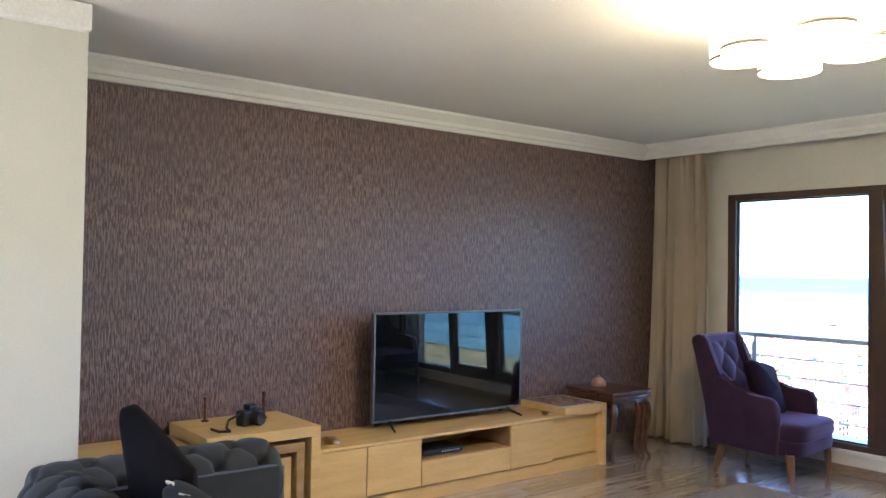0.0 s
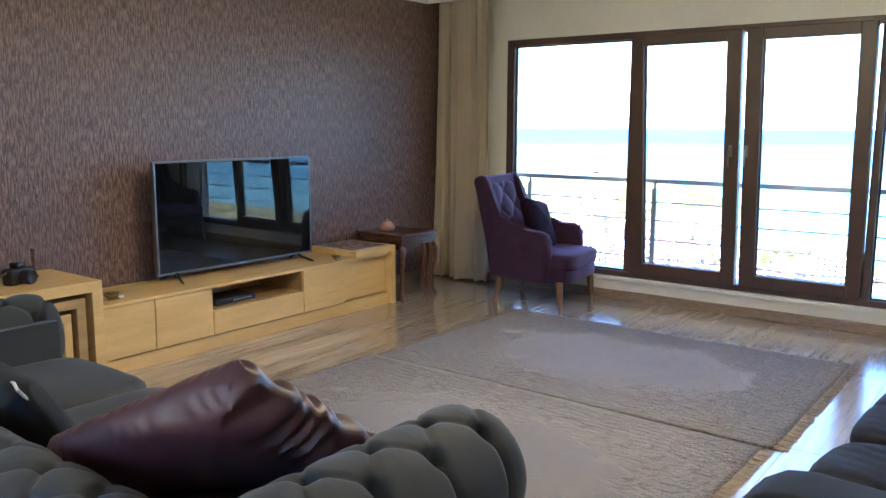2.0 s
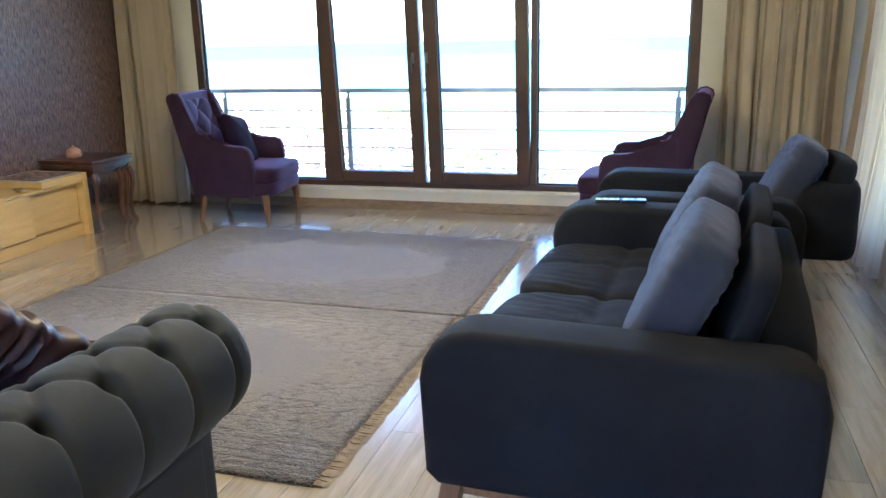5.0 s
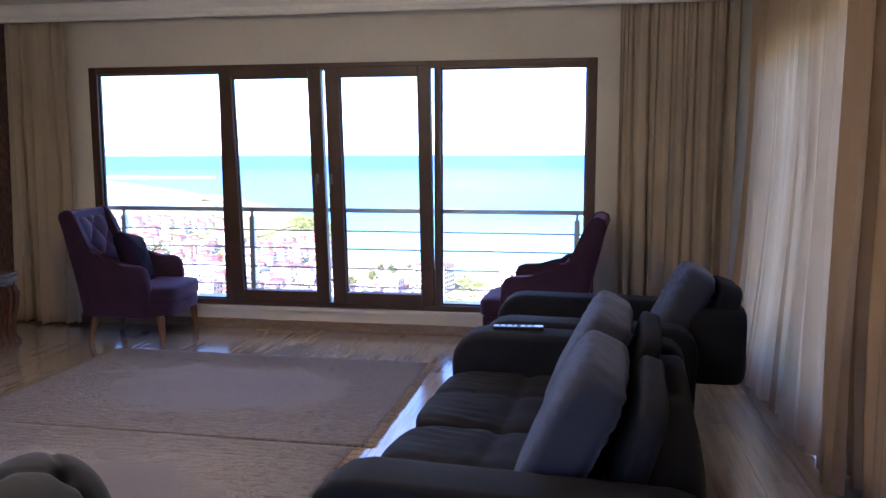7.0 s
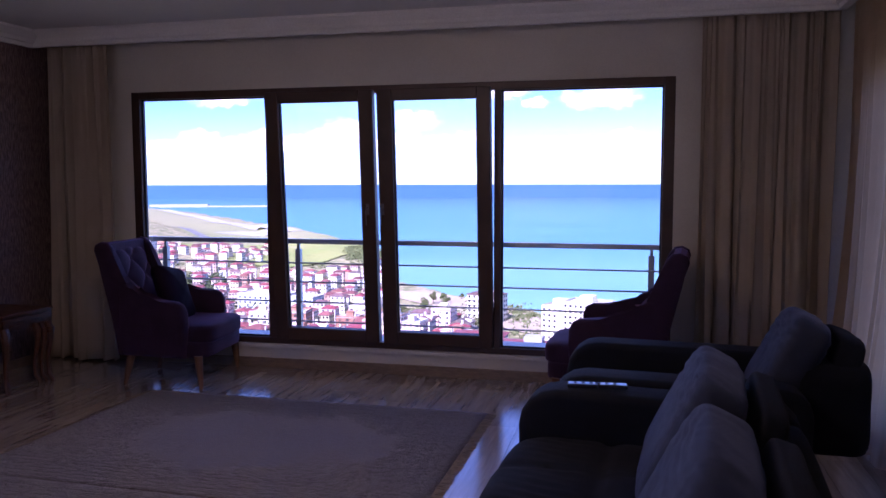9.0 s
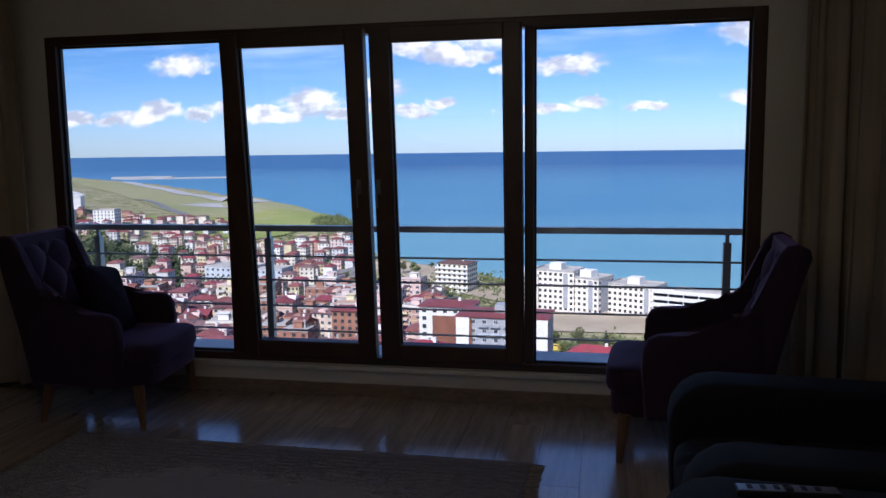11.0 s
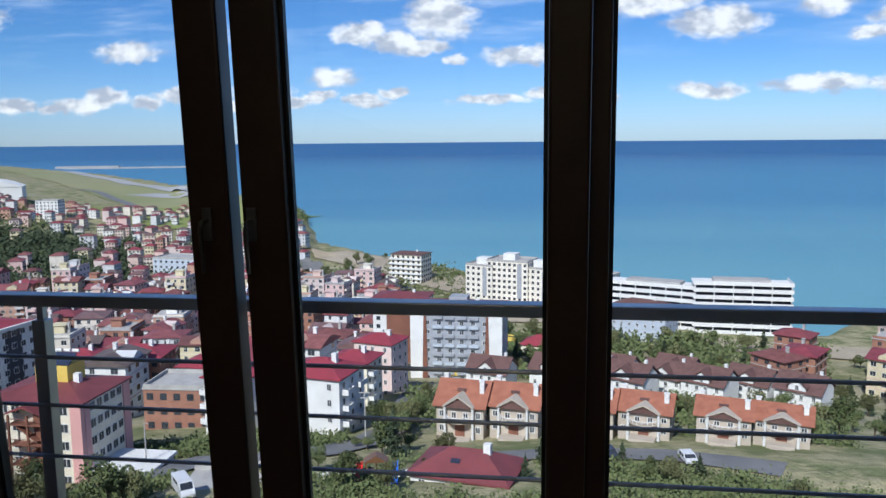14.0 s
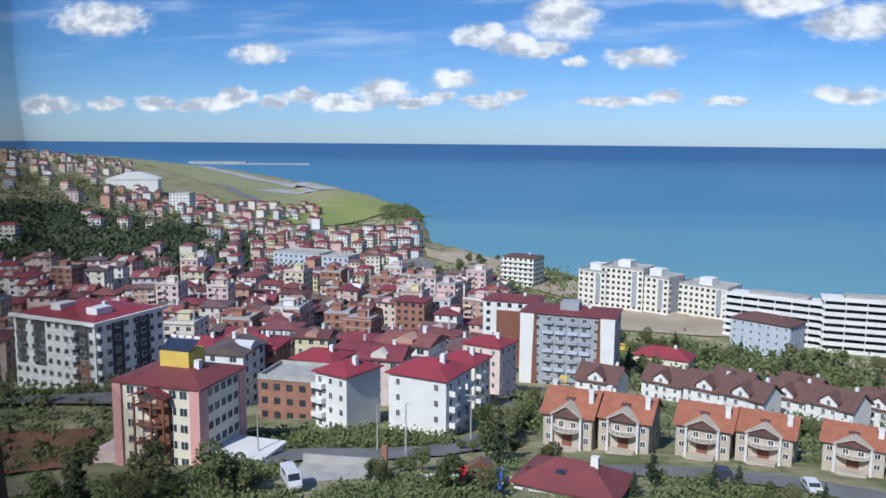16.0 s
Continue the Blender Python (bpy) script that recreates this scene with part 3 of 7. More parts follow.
structure("trim_cornice_stub", boxes((-0.25, -5.56, PEL, 0.96, -5.503, CEIL - 0.003), (0.903, -5.50, PEL, 0.96, -5.064, CEIL - 0.003), bev=0.012), M_CORN, "white cornice on the wall end")

# skirting and the low stone strip below the window
structure("baseboard_north", boxes((0.002, -0.020, 0.0, XR, 0.0, 0.075), bev=0.004), M_SKIRT, "brown wooden skirting board under the window")
structure("baseboard_west", boxes((0.0, -5.05, 0.0, 0.016, -0.022, 0.075), bev=0.004), M_SKIRT, "brown wooden skirting board along the dark wall")
structure("baseboard_east", boxes((XR - 0.016, YB, 0.0, XR, -0.022, 0.075), bev=0.004), M_SKIRT, "brown wooden skirting board along the side wall")
structure("window_sill_inside", boxes((WX0 - 0.02, -0.030, 0.155, WX1 + 0.02, 0.0, 0.183), bev=0.004), M_SILL, "narrow cream stone ledge under the window")
structure("ledge_outside", boxes((WX0 - 0.25, 0.163, 0.08, WX1 - 0.03, 0.46, 0.19), bev=0.006), M_LEDGE, "grey stone ledge outside the window carrying the railing")

# ---- window: two fixed lights and two tilted casements ----
win = thing("window_1", "wide dark brown window with two tilted casements and a sea view", "window", pose(0, 0, 0), kind="structure")
Y0, Y1 = 0.0, 0.075
F = 0.072


def member(x0, z0, x1, z1, name="frame_bar", y0=Y0, y1=Y1, parent=win, bev=0.006):
    return part(name, boxes((x0, y0, z0, x1, y1, z1), bev=bev), M_FRAME, parent)


member(WX0, WZ0, WX0 + F, WZ1)
member(WX1 - F, WZ0, WX1, WZ1)
member(WX0 + F, WZ1 - 0.055, WX1 - F, WZ1)
member(WX0 + F, WZ0, WX1 - F, WZ0 + 0.045)
member(1.855, WZ0 + 0.045, 1.925, WZ1 - 0.055)
member(3.585, WZ0 + 0.045, 3.635, WZ1 - 0.055)
for a, b in ((WX0 + F, 1.855), (3.635, WX1 - F)):
    g_ = part("pane", boxes((a, 0.035, WZ0 + 0.045, b, 0.043, WZ1 - 0.055)), M_GLASS, win)
    g_.visible_shadow = False
    part("gasket", boxes((a, 0.030, WZ0 + 0.045, a + 0.012, 0.048, WZ1 - 0.055), (b - 0.012, 0.030, WZ0 + 0.045, b, 0.048, WZ1 - 0.055), (a + 0.012, 0.030, WZ0 + 0.045, b - 0.012, 0.048, WZ0 + 0.057), (a + 0.012, 0.030, WZ1 - 0.067, b - 0.012, 0.048, WZ1 - 0.055)), M_GASKET, win)


def casement(x0, x1, gx0, gx1, lean, hx):
    """A casement tilted into the room about its bottom rail. hx: where its handle sits."""
    m = Matrix.Translation((0, 0.028, 0.232)) @ Matrix.Rotation(radians(lean), 4, "X")
    top = 1.832
    fr = bmesh.new()
    for r in ((x0, -0.06, 0, gx0, 0.012, top), (gx1, -0.06, 0, x1, 0.012, top), (gx0, -0.06, 0, gx1, 0.012, 0.092), (gx0, -0.06, top - 0.082, gx1, 0.012, top)):
        box(fr, *r, bev=0.008)
    sash = part("casement", fr, M_FRAME, win, "dark brown tilted casement frame")
    gl = part("pane", boxes((gx0, -0.028, 0.092, gx1, -0.02, top - 0.082)), M_GLASS, sash)
    gl.visible_shadow = False
    part("gasket", boxes((gx0, -0.034, 0.092, gx0 + 0.01, -0.014, top - 0.082), (gx1 - 0.01, -0.034, 0.092, gx1, -0.014, top - 0.082)), M_GASKET, sash)
    hb = bmesh.new()
    box(hb, hx - 0.012, -0.068, 0.95, hx + 0.012, -0.060, 1.03, bev=0.003)
    tube(hb, [(hx, -0.068, 1.0), (hx, -0.098, 1.0), (hx, -0.106, 0.985), (hx, -0.104, 0.88)], [0.006, 0.006, 0.0065, 0.005])
    part("handle", hb, M_HANDLE, sash, "slim silver window handle")
    sash.matrix_basis = m


casement(1.926, 2.745, 2.030, 2.643, 4.2, 2.69)
casement(2.776, 3.584, 2.886, 3.491, 4.2, 2.80)

# side window behind the sheer curtains
win2 = thing("window_2", "dark brown side window behind sheer curtains", "window", pose(0, 0, 0), kind="structure")
for r in ((XR + 0.02, SW[0], 0.19, XR + 0.09, SW[0] + 0.07, 2.1), (XR + 0.02, SW[1] - 0.07, 0.19, XR + 0.09, SW[1], 2.1), (XR + 0.02, SW[0] + 0.07, 2.03, XR + 0.09, SW[1] - 0.07, 2.1), (XR + 0.02, SW[0] + 0.07, 0.19, XR + 0.09, SW[1] - 0.07, 0.25), (XR + 0.02, -1.80, 0.25, XR + 0.09, -1.70, 2.03)):
    part("frame_bar", boxes(r, bev=0.005), M_FRAME, win2)
for a, b in ((SW[0] + 0.07, -1.80), (-1.70, SW[1] - 0.07)):
    g_ = part("pane", boxes((XR + 0.05, a, 0.25, XR + 0.058, b, 2.03)), M_GLASS, win2)
    g_.visible_shadow = False

# unseen window in the back wall, added and sized to light the room
win3 = thing("window_3", "unseen back window added to brighten the room from behind", "window", pose(0, 0, 0), kind="structure")
for r in ((0.2, 0.55, 0.28, 2.3), (4.12, 0.55, 4.2, 2.3), (0.28, 0.55, 4.12, 0.63), (0.28, 2.22, 4.12, 2.3), (2.16, 0.63, 2.24, 2.22)):
    part("frame_bar", boxes((r[0], YB - 0.16, r[1], r[2], YB - 0.09, r[3]), bev=0.005), M_FRAME, win3)
for a, b in ((0.28, 2.16), (2.24, 4.12)):
    g_ = part("pane", boxes((a, YB - 0.13, 0.63, b, YB - 0.122, 2.22)), M_GLASS, win3)
    g_.visible_shadow = False

# ---- railing ----
rail = thing("railing", "grey metal railing with four thin rods outside the window", "railing", pose(0, 0.24, 0.19))
part("handrail", boxes((WX0 - 0.25, -0.030, 0.742, WX1 - 0.022, 0.030, 0.778), bev=0.005), M_RAIL, rail)
for x in (0.84, 2.0, 4.668):
    p = bmesh.new()
    box(p, x - 0.021, -0.021, 0.0, x + 0.021, 0.021, 0.700, bev=0.003)
    box(p, x - 0.010, -0.010, 0.700, x + 0.010, 0.010, 0.742)
    box(p, x - 0.045, -0.045, 0.0, x + 0.045, 0.045, 0.008)
    part("post", p, M_RAIL, rail)
for z in (0.592, 0.445, 0.287, 0.136):
    part("rod", tube(bmesh.new(), [(WX0 - 0.25, -0.027, z), (WX1 - 0.02, -0.027, z)], 0.0065, 8), M_RAIL, rail)


# ---- curtains ----
def curtain(name, label, mat, path, z0, z1, folds, depth, seed, group="", flare=0.0, spread=0.0):
    """A gathered cloth hung along a path of two points; folds wander and deepen downwards."""
    rnd = random.Random(seed)
    (ax, ay), (bx, by) = path
    L = math.hypot(bx - ax, by - ay)
    dx, dy = (bx - ax) / L, (by - ay) / L
    n, rows = folds * 10, 22
    ph = [rnd.uniform(-0.6, 0.6) for _ in range(folds + 2)]
    amp = [rnd.uniform(0.55, 1.25) for _ in range(folds + 2)]
    bm = bmesh.new()
    grid = []
    for j in range(rows + 1):
        v = j / rows
        line = []
        for i in range(n + 1):
            u = i / n
            k = u * folds
            c = int(k)
            f = k - c
            a = amp[c] * (1 - f) + amp[c + 1] * f
            p = ph[c] * (1 - f) + ph[c + 1] * f
            w = math.sin(2 * math.pi * (k + 0.30 * p * (0.6 + v)))
            w2 = math.sin(2 * math.pi * (k * 2.3 + p) + seed) * 0.30
            swell = noise.noise(Vector((u * 4 + seed, v * 1.5, 0)))
            off = depth * (a * (0.7 + 0.4 * v) * w + w2 * (1.2 - 0.5 * v)) + 0.05 * v * swell + flare * v ** 2.5
            s = u * L + 0.02 * math.sin(5.0 * k + v * 2 + seed) * v + spread * (u - 0.5) * v ** 2
            z = z1 + (z0 - z1) * v + (0.010 * math.sin(k * 3.1 + seed) if j == rows else 0)
            line.append(bm.verts.new((ax + dx * s - dy * off, ay + dy * s + dx * off, z)))
        grid.append(line)
    for A, B in zip(grid, grid[1:]):
        for i in range(n):
            bm.faces.new((A[i], A[i + 1], B[i + 1], B[i]))
    ob = part(name, bm, mat, None, "", True)
    if mat is not M_SHEER:
        md = ob.modifiers.new("thickness", "SOLIDIFY")
        md.thickness = 0.003
    return tagged(ob, label, "curtain", group)


curtain("curtain", "long beige linen drape hanging beside the dark wall", M_DRAPE, ((0.07, -0.105), (0.62, -0.105)), 0.02, 2.60, 6, 0.034, 3, "window drapes", -0.02, 0.05)
curtain("curtain", "wide beige linen drape hanging in the corner beside the window", M_DRAPE, ((4.95, -0.105), (5.76, -0.105)), 0.02, 2.60, 9, 0.032, 8, "window drapes")
curtain("sheer_curtain", "long cream sheer curtain glowing before the side window", M_SHEER, ((5.83, -0.20), (5.84, -1.66)), 0.02, 2.60, 13, 0.032, 11, "side sheers", -0.07)
curtain("sheer_curtain", "long cream sheer curtain pulled together at its edge", M_SHEER, ((5.82, -1.82), (5.77, -2.74)), 0.02, 2.60, 8, 0.036, 14, "side sheers", -0.03)
curtain("curtain", "heavy tan drape hanging before the side wall", M_TAN, ((5.88, -2.40), (5.88, -4.3)), 0.02, 2.60, 16, 0.038, 17, "window drapes")

# ---- television wall ----
unit = thing("tv_unit", "low light oak television unit with drawers and an open niche", "tv unit", pose(0, 0, 0))
part("plinth", boxes((0.02, -3.70, 0.0, 0.455, -1.262, 0.088), bev=0.003), M_OAK, unit)
# carcass and niche behind the doors take the shaded oak colour
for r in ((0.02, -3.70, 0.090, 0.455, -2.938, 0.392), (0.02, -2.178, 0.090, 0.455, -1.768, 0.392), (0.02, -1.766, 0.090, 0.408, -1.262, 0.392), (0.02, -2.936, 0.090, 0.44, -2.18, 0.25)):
    part("carcass", boxes(r), M_OAKDIM, unit)
part("niche_back", boxes((0.02, -2.936, 0.252, 0.06, -2.18, 0.392)), M_OAKDIM, unit)
part("top_board", boxes((0.02, -3.705, 0.394, 0.480, -1.262, 0.412), bev=0.002), M_OAK, unit)
for a, b, z0, z1, x1 in ((-3.698, -3.344, 0.098, 0.390, 0.478), (-3.338, -2.940, 0.098, 0.390, 0.478), (-2.934, -2.182, 0.098, 0.248, 0.478), (-2.176, -1.772, 0.098, 0.390, 0.478)):
    part("door", boxes((0.457, a, z0, x1, b, z1), bev=0.002), M_OAK, unit)
part("door", boxes((0.410, -1.766, 0.098, 0.428, -1.264, 0.390), bev=0.002), M_OAK, unit)
part("raised_top", boxes((0.02, -1.66, 0.414, 0.490, -1.262, 0.462), bev=0.002), M_OAK, unit)
part("end_panel", boxes((0.02, -1.260, 0.0, 0.490, -1.212, 0.462), bev=0.002), M_OAK, unit)

desk = thing("nesting_tables", "light oak nest of open box tables beside the television unit", "nesting tables", pose(0, 0, 0), "")
for k, (x1, a, b, z) in enumerate(((0.575, -4.37, -3.712, 0.576), (0.555, -4.30, -3.80, 0.490), (0.535, -4.235, -3.87, 0.415))):
    th = (0.058, 0.048, 0.042)[k]
    # the middle table, set inside the outer one, has shade in its colour
    mt = M_OAK if k != 1 else M_OAKDIM
    part("tabletop", boxes((0.03, a, z - th, x1, b, z), bev=0.0025), mt, desk)
    for y0, y1 in ((a, a + th), (b - th, b)):
        part("side_panel", boxes((0.03, y0, 0.0, x1, y1, z - th - 0.0005), bev=0.0025), mt, desk)
    # dark sheet closing the open box: paints the shade seen in the gap
    part("back_panel", boxes((0.022, a + th + 0.001, 0.002, 0.028, b - th - 0.001, z - th)), M_DARKIN, desk)

shelf = thing("side_cabinet", "low light oak cabinet end against the wall end", "cabinet", pose(0, 0, 0))
# cabinet body behind its door, also in the shaded oak
part("body", boxes((0.02, -4.93, 0.0, 0.30, -4.38, 0.475), bev=0.003), M_OAKDIM, shelf)
part("top_board", boxes((0.02, -4.935, 0.477, 0.34, -4.378, 0.505), bev=0.003), M_OAK, shelf)
part("door", boxes((0.302, -4.92, 0.09, 0.32, -4.39, 0.470), bev=0.003), M_OAK, shelf)

tv = thing("television", "large flat black television with silver edge reflecting the window", "television", pose(0.215, -2.495, 0.412, 0, 0, -1.15))
part("screen", boxes((-0.006, -0.622, 0.062, 0.001, 0.622, 0.742)), M_SCREEN, tv)
part("bezel", boxes((-0.03, -0.636, 0.049, 0.004, 0.636, 0.061), (-0.03, -0.636, 0.743, 0.004, 0.636, 0.754), (-0.03, -0.636, 0.061, 0.004, -0.623, 0.743), (-0.03, 0.623, 0.061, 0.004, 0.636, 0.743), bev=0.002), M_BEZEL, tv)
part("back_shell", boxes((-0.055, -0.60, 0.085, -0.031, 0.60, 0.72), bev=0.01), M_BLACK, tv)
part("badge", boxes((0.004, -0.02, 0.051, 0.0055, 0.02, 0.058)), M_STEEL, tv)
for s in (-1, 1):
    f = bmesh.new()
    tube(f, [(-0.01, s * 0.50, 0.055), (0.03, s * 0.515, 0.035), (0.12, s * 0.54, 0.008)], [0.010, 0.010, 0.007], 6)
    tube(f, [(-0.01, s * 0.50, 0.055), (-0.06, s * 0.515, 0.035), (-0.13, s * 0.54, 0.008)], [0.010, 0.010, 0.007], 6)
    part("foot", f, M_BLACK, tv)

rcv = thing("set_top_box", "slim black receiver box in the open niche", "receiver", pose(0.30, -2.70, 0.252))
part("case", boxes((-0.10, -0.16, 0.003, 0.10, 0.16, 0.038), bev=0.004), M_BLACK, rcv)
part("front", boxes((0.101, -0.15, 0.008, 0.103, 0.15, 0.034)), M_BLACK, rcv)
for i in range(7):
    part("button", boxes((0.1035, -0.02 + i * 0.022, 0.016, 0.106, -0.01 + i * 0.022, 0.026)), M_STEEL, rcv)

runner = thing("table_mat", "patterned dark red and cream mat lying on the unit", "table mat", pose(0.25, -1.44, 0.462))
part("cloth", boxes((-0.20, -0.21, 0.0005, 0.20, 0.17, 0.005), bev=0.001), M_LACE, runner)
part("edging", boxes((-0.21, -0.22, 0.0003, 0.21, -0.212, 0.006), (-0.21, 0.172, 0.0003, 0.21, 0.18, 0.006), (-0.21, -0.211, 0.0003, -0.202, 0.171, 0.006), (0.202, -0.211, 0.0003, 0.21, 0.171, 0.006)), M_PIPING, runner)

dish = thing("small_dish", "small glass and brass dish on the television unit", "dish", pose(0.36, -3.54, 0.412))
part("bowl", turned(bmesh.new(), [(0.03, 0.0), (0.032, 0.004), (0.016, 0.010), (0.035, 0.022), (0.055, 0.036), (0.050, 0.036), (0.03, 0.024), (0.005, 0.018)]), M_BRASS, dish, "", True)
part("stone", soft(bmesh.new(), (0.03, 0.04, 0.012), (0.018, 0.022, 0.012), 2.5, 5), M_PIPING, dish, "", True)

dish2 = copy_thing(dish, pose(0.40, -1.78, 0.412) @ Matrix.Diagonal((0.7, 0.7, 0.7, 1)))

cam_t = thing("camera_body", "black compact camera with strap on the oak table", "camera", pose(0.34, -4.03, 0.576, 0, 0, 20))
part("body", boxes((-0.035, -0.075, 0.0, 0.03, 0.075, 0.085), bev=0.012, seg=3), M_BLACK, cam_t)
part("viewfinder", boxes((-0.03, -0.03, 0.085, 0.025, 0.03, 0.115), bev=0.012, seg=3), M_BLACK, cam_t)
lens_b = turned(bmesh.new(), [(0.036, 0.0), (0.038, 0.01), (0.038, 0.05), (0.034, 0.055), (0.028, 0.052), (0.02, 0.045)], 20)
lens_p = part("lens", lens_b, M_GASKET, cam_t, "", True)
lens_p.matrix_basis = pose(0.03, 0.005, 0.04, 0, 90, 0)
part("strap", tube(bmesh.new(), [(0, -0.07, 0.07), (-0.03, -0.13, 0.04), (0.02, -0.19, 0.012), (0.08, -0.22, 0.008), (0.05, -0.27, 0.01), (-0.04, -0.24, 0.008)], 0.007, 6), M_BLACK, cam_t, "", True)
for x, y, h in ((0.12, -4.20, 0.14), (0.20, -3.88, 0.155)):
    st = thing("candle_holder", "slim dark turned wooden candle stick on the oak table", "candle holder", pose(x, y, 0.576), "turned sticks")
    part("stem", turned(bmesh.new(), [(0.022, 0), (0.022, 0.006), (0.008, 0.014), (0.010, h * 0.3), (0.006, h * 0.45), (0.013, h * 0.6), (0.007, h * 0.75), (0.014, h * 0.93), (0.010, h)], 14), M_MAHOG, st, "", True)

# carved nest of side tables
side = thing("side_table", "carved dark mahogany nest of side tables with curved legs", "side table", pose(0.29, -0.955, 0))
for k, (hx, hy, z) in enumerate(((0.245, 0.235, 0.535), (0.215, 0.20, 0.50), (0.185, 0.165, 0.468))):
    part("tabletop", boxes((-hx, -hy, z - 0.018, hx, hy, z), bev=0.006, seg=3), M_MAHOG, side)
    part("apron", boxes((-hx + 0.02, -hy + 0.02, z - 0.034, hx - 0.02, hy - 0.02, z - 0.019), bev=0.003), M_MAHOG, side)
for sx, sy, lx, ly in [(a, b, *q) for q in ((0.215, 0.20), (0.19, 0.165), (0.165, 0.13)) for a in (-1, 1) for b in (-1, 1)]:
    x, y = sx * lx, sy * ly
    leg = tube(bmesh.new(), [(x, y, 0.43), (x + sx * 0.022, y + sy * 0.015, 0.38), (x + sx * 0.018, y + sy * 0.012, 0.30), (x - sx * 0.004, y, 0.16), (x - sx * 0.002, y, 0.06), (x + sx * 0.018, y + sy * 0.01, 0.018), (x + sx * 0.024, y + sy * 0.014, 0.0)], [0.022, 0.024, 0.018, 0.012, 0.011, 0.016, 0.013], 10)
    part("leg", leg, M_MAHOG, side, "", True)
for k, (hx, hy, z) in enumerate(((0.235, 0.225, 0.50), (0.205, 0.19, 0.466), (0.175, 0.155, 0.434))):
    pts = [(0, 0.034), (1, 0.034), (1, 0.006), (0.86, 0.0), (0.7, 0.014), (0.5, 0.004), (0.3, 0.014), (0.14, 0.0), (0, 0.006)]
    part("carved_rail", extrude(bmesh.new(), [((2 * u - 1) * hy, z - 0.034 + h) for u, h in pts], "x", hx - 0.012, hx), M_MAHOG, side, "scalloped carved rail")
    part("carved_rail", extrude(bmesh.new(), [((2 * u - 1) * hx * 0.9, z - 0.034 + h) for u, h in pts], "y", -hy, -hy + 0.012), M_MAHOG, side, "scalloped carved rail")
pot = thing("lidded_pot", "small pink patterned ceramic pot with domed lid", "pot", pose(0.24, -1.02, 0.535))
part("bowl", turned(bmesh.new(), [(0.03, 0), (0.055, 0.008), (0.062, 0.03), (0.055, 0.042)], 20), M_PINKPOT, pot, "", True)
lid = part("lid", turned(bmesh.new(), [(0.056, 0.043), (0.05, 0.058), (0.03, 0.074), (0.008, 0.080), (0.012, 0.09), (0.003, 0.098)], 20), M_PINKPOT, pot, "", True)


# ---- purple wing chairs ----
def tufted(w, h, cols, rows, deep, res=64):
    """A padded panel in x and z, buttoned in a diamond grid; its front faces -y."""
    bm = bmesh.new()
    grid = []
    for j in range(res + 1):
        line = []
        for i in range(res + 1):
            u, v = i / res, j / res
            p, q = u * cols, v * rows
            s, r = (p + q) / 2, (p - q) / 2
            d = (abs(math.sin(math.pi * s)) * abs(math.sin(math.pi * r))) ** 0.45
            e = min(1.0, min(u, 1 - u) * 9) * min(1.0, min(v, 1 - v) * 9)
            line.append(bm.verts.new(((u - 0.5) * w, -deep * d * e ** 0.5 - 0.02 * e, v * h)))
        grid.append(line)
    for A, B in zip(grid, grid[1:]):
        for i in range(res):
            bm.faces.new((A[i], A[i + 1], B[i + 1], B[i]))
    ring = [grid[0][i] for i in range(res + 1)] + [grid[j][res] for j in range(1, res + 1)] + [grid[res][i] for i in range(res - 1, -1, -1)] + [grid[j][0] for j in range(res - 1, 0, -1)]
    back = [bm.verts.new((v.co.x, 0.045, v.co.z)) for v in ring]
    n = len(ring)
    for i in range(n):
        bm.faces.new((ring[i], ring[(i + 1) % n], back[(i + 1) % n], back[i]))
    bm.faces.new(back)
    return bm


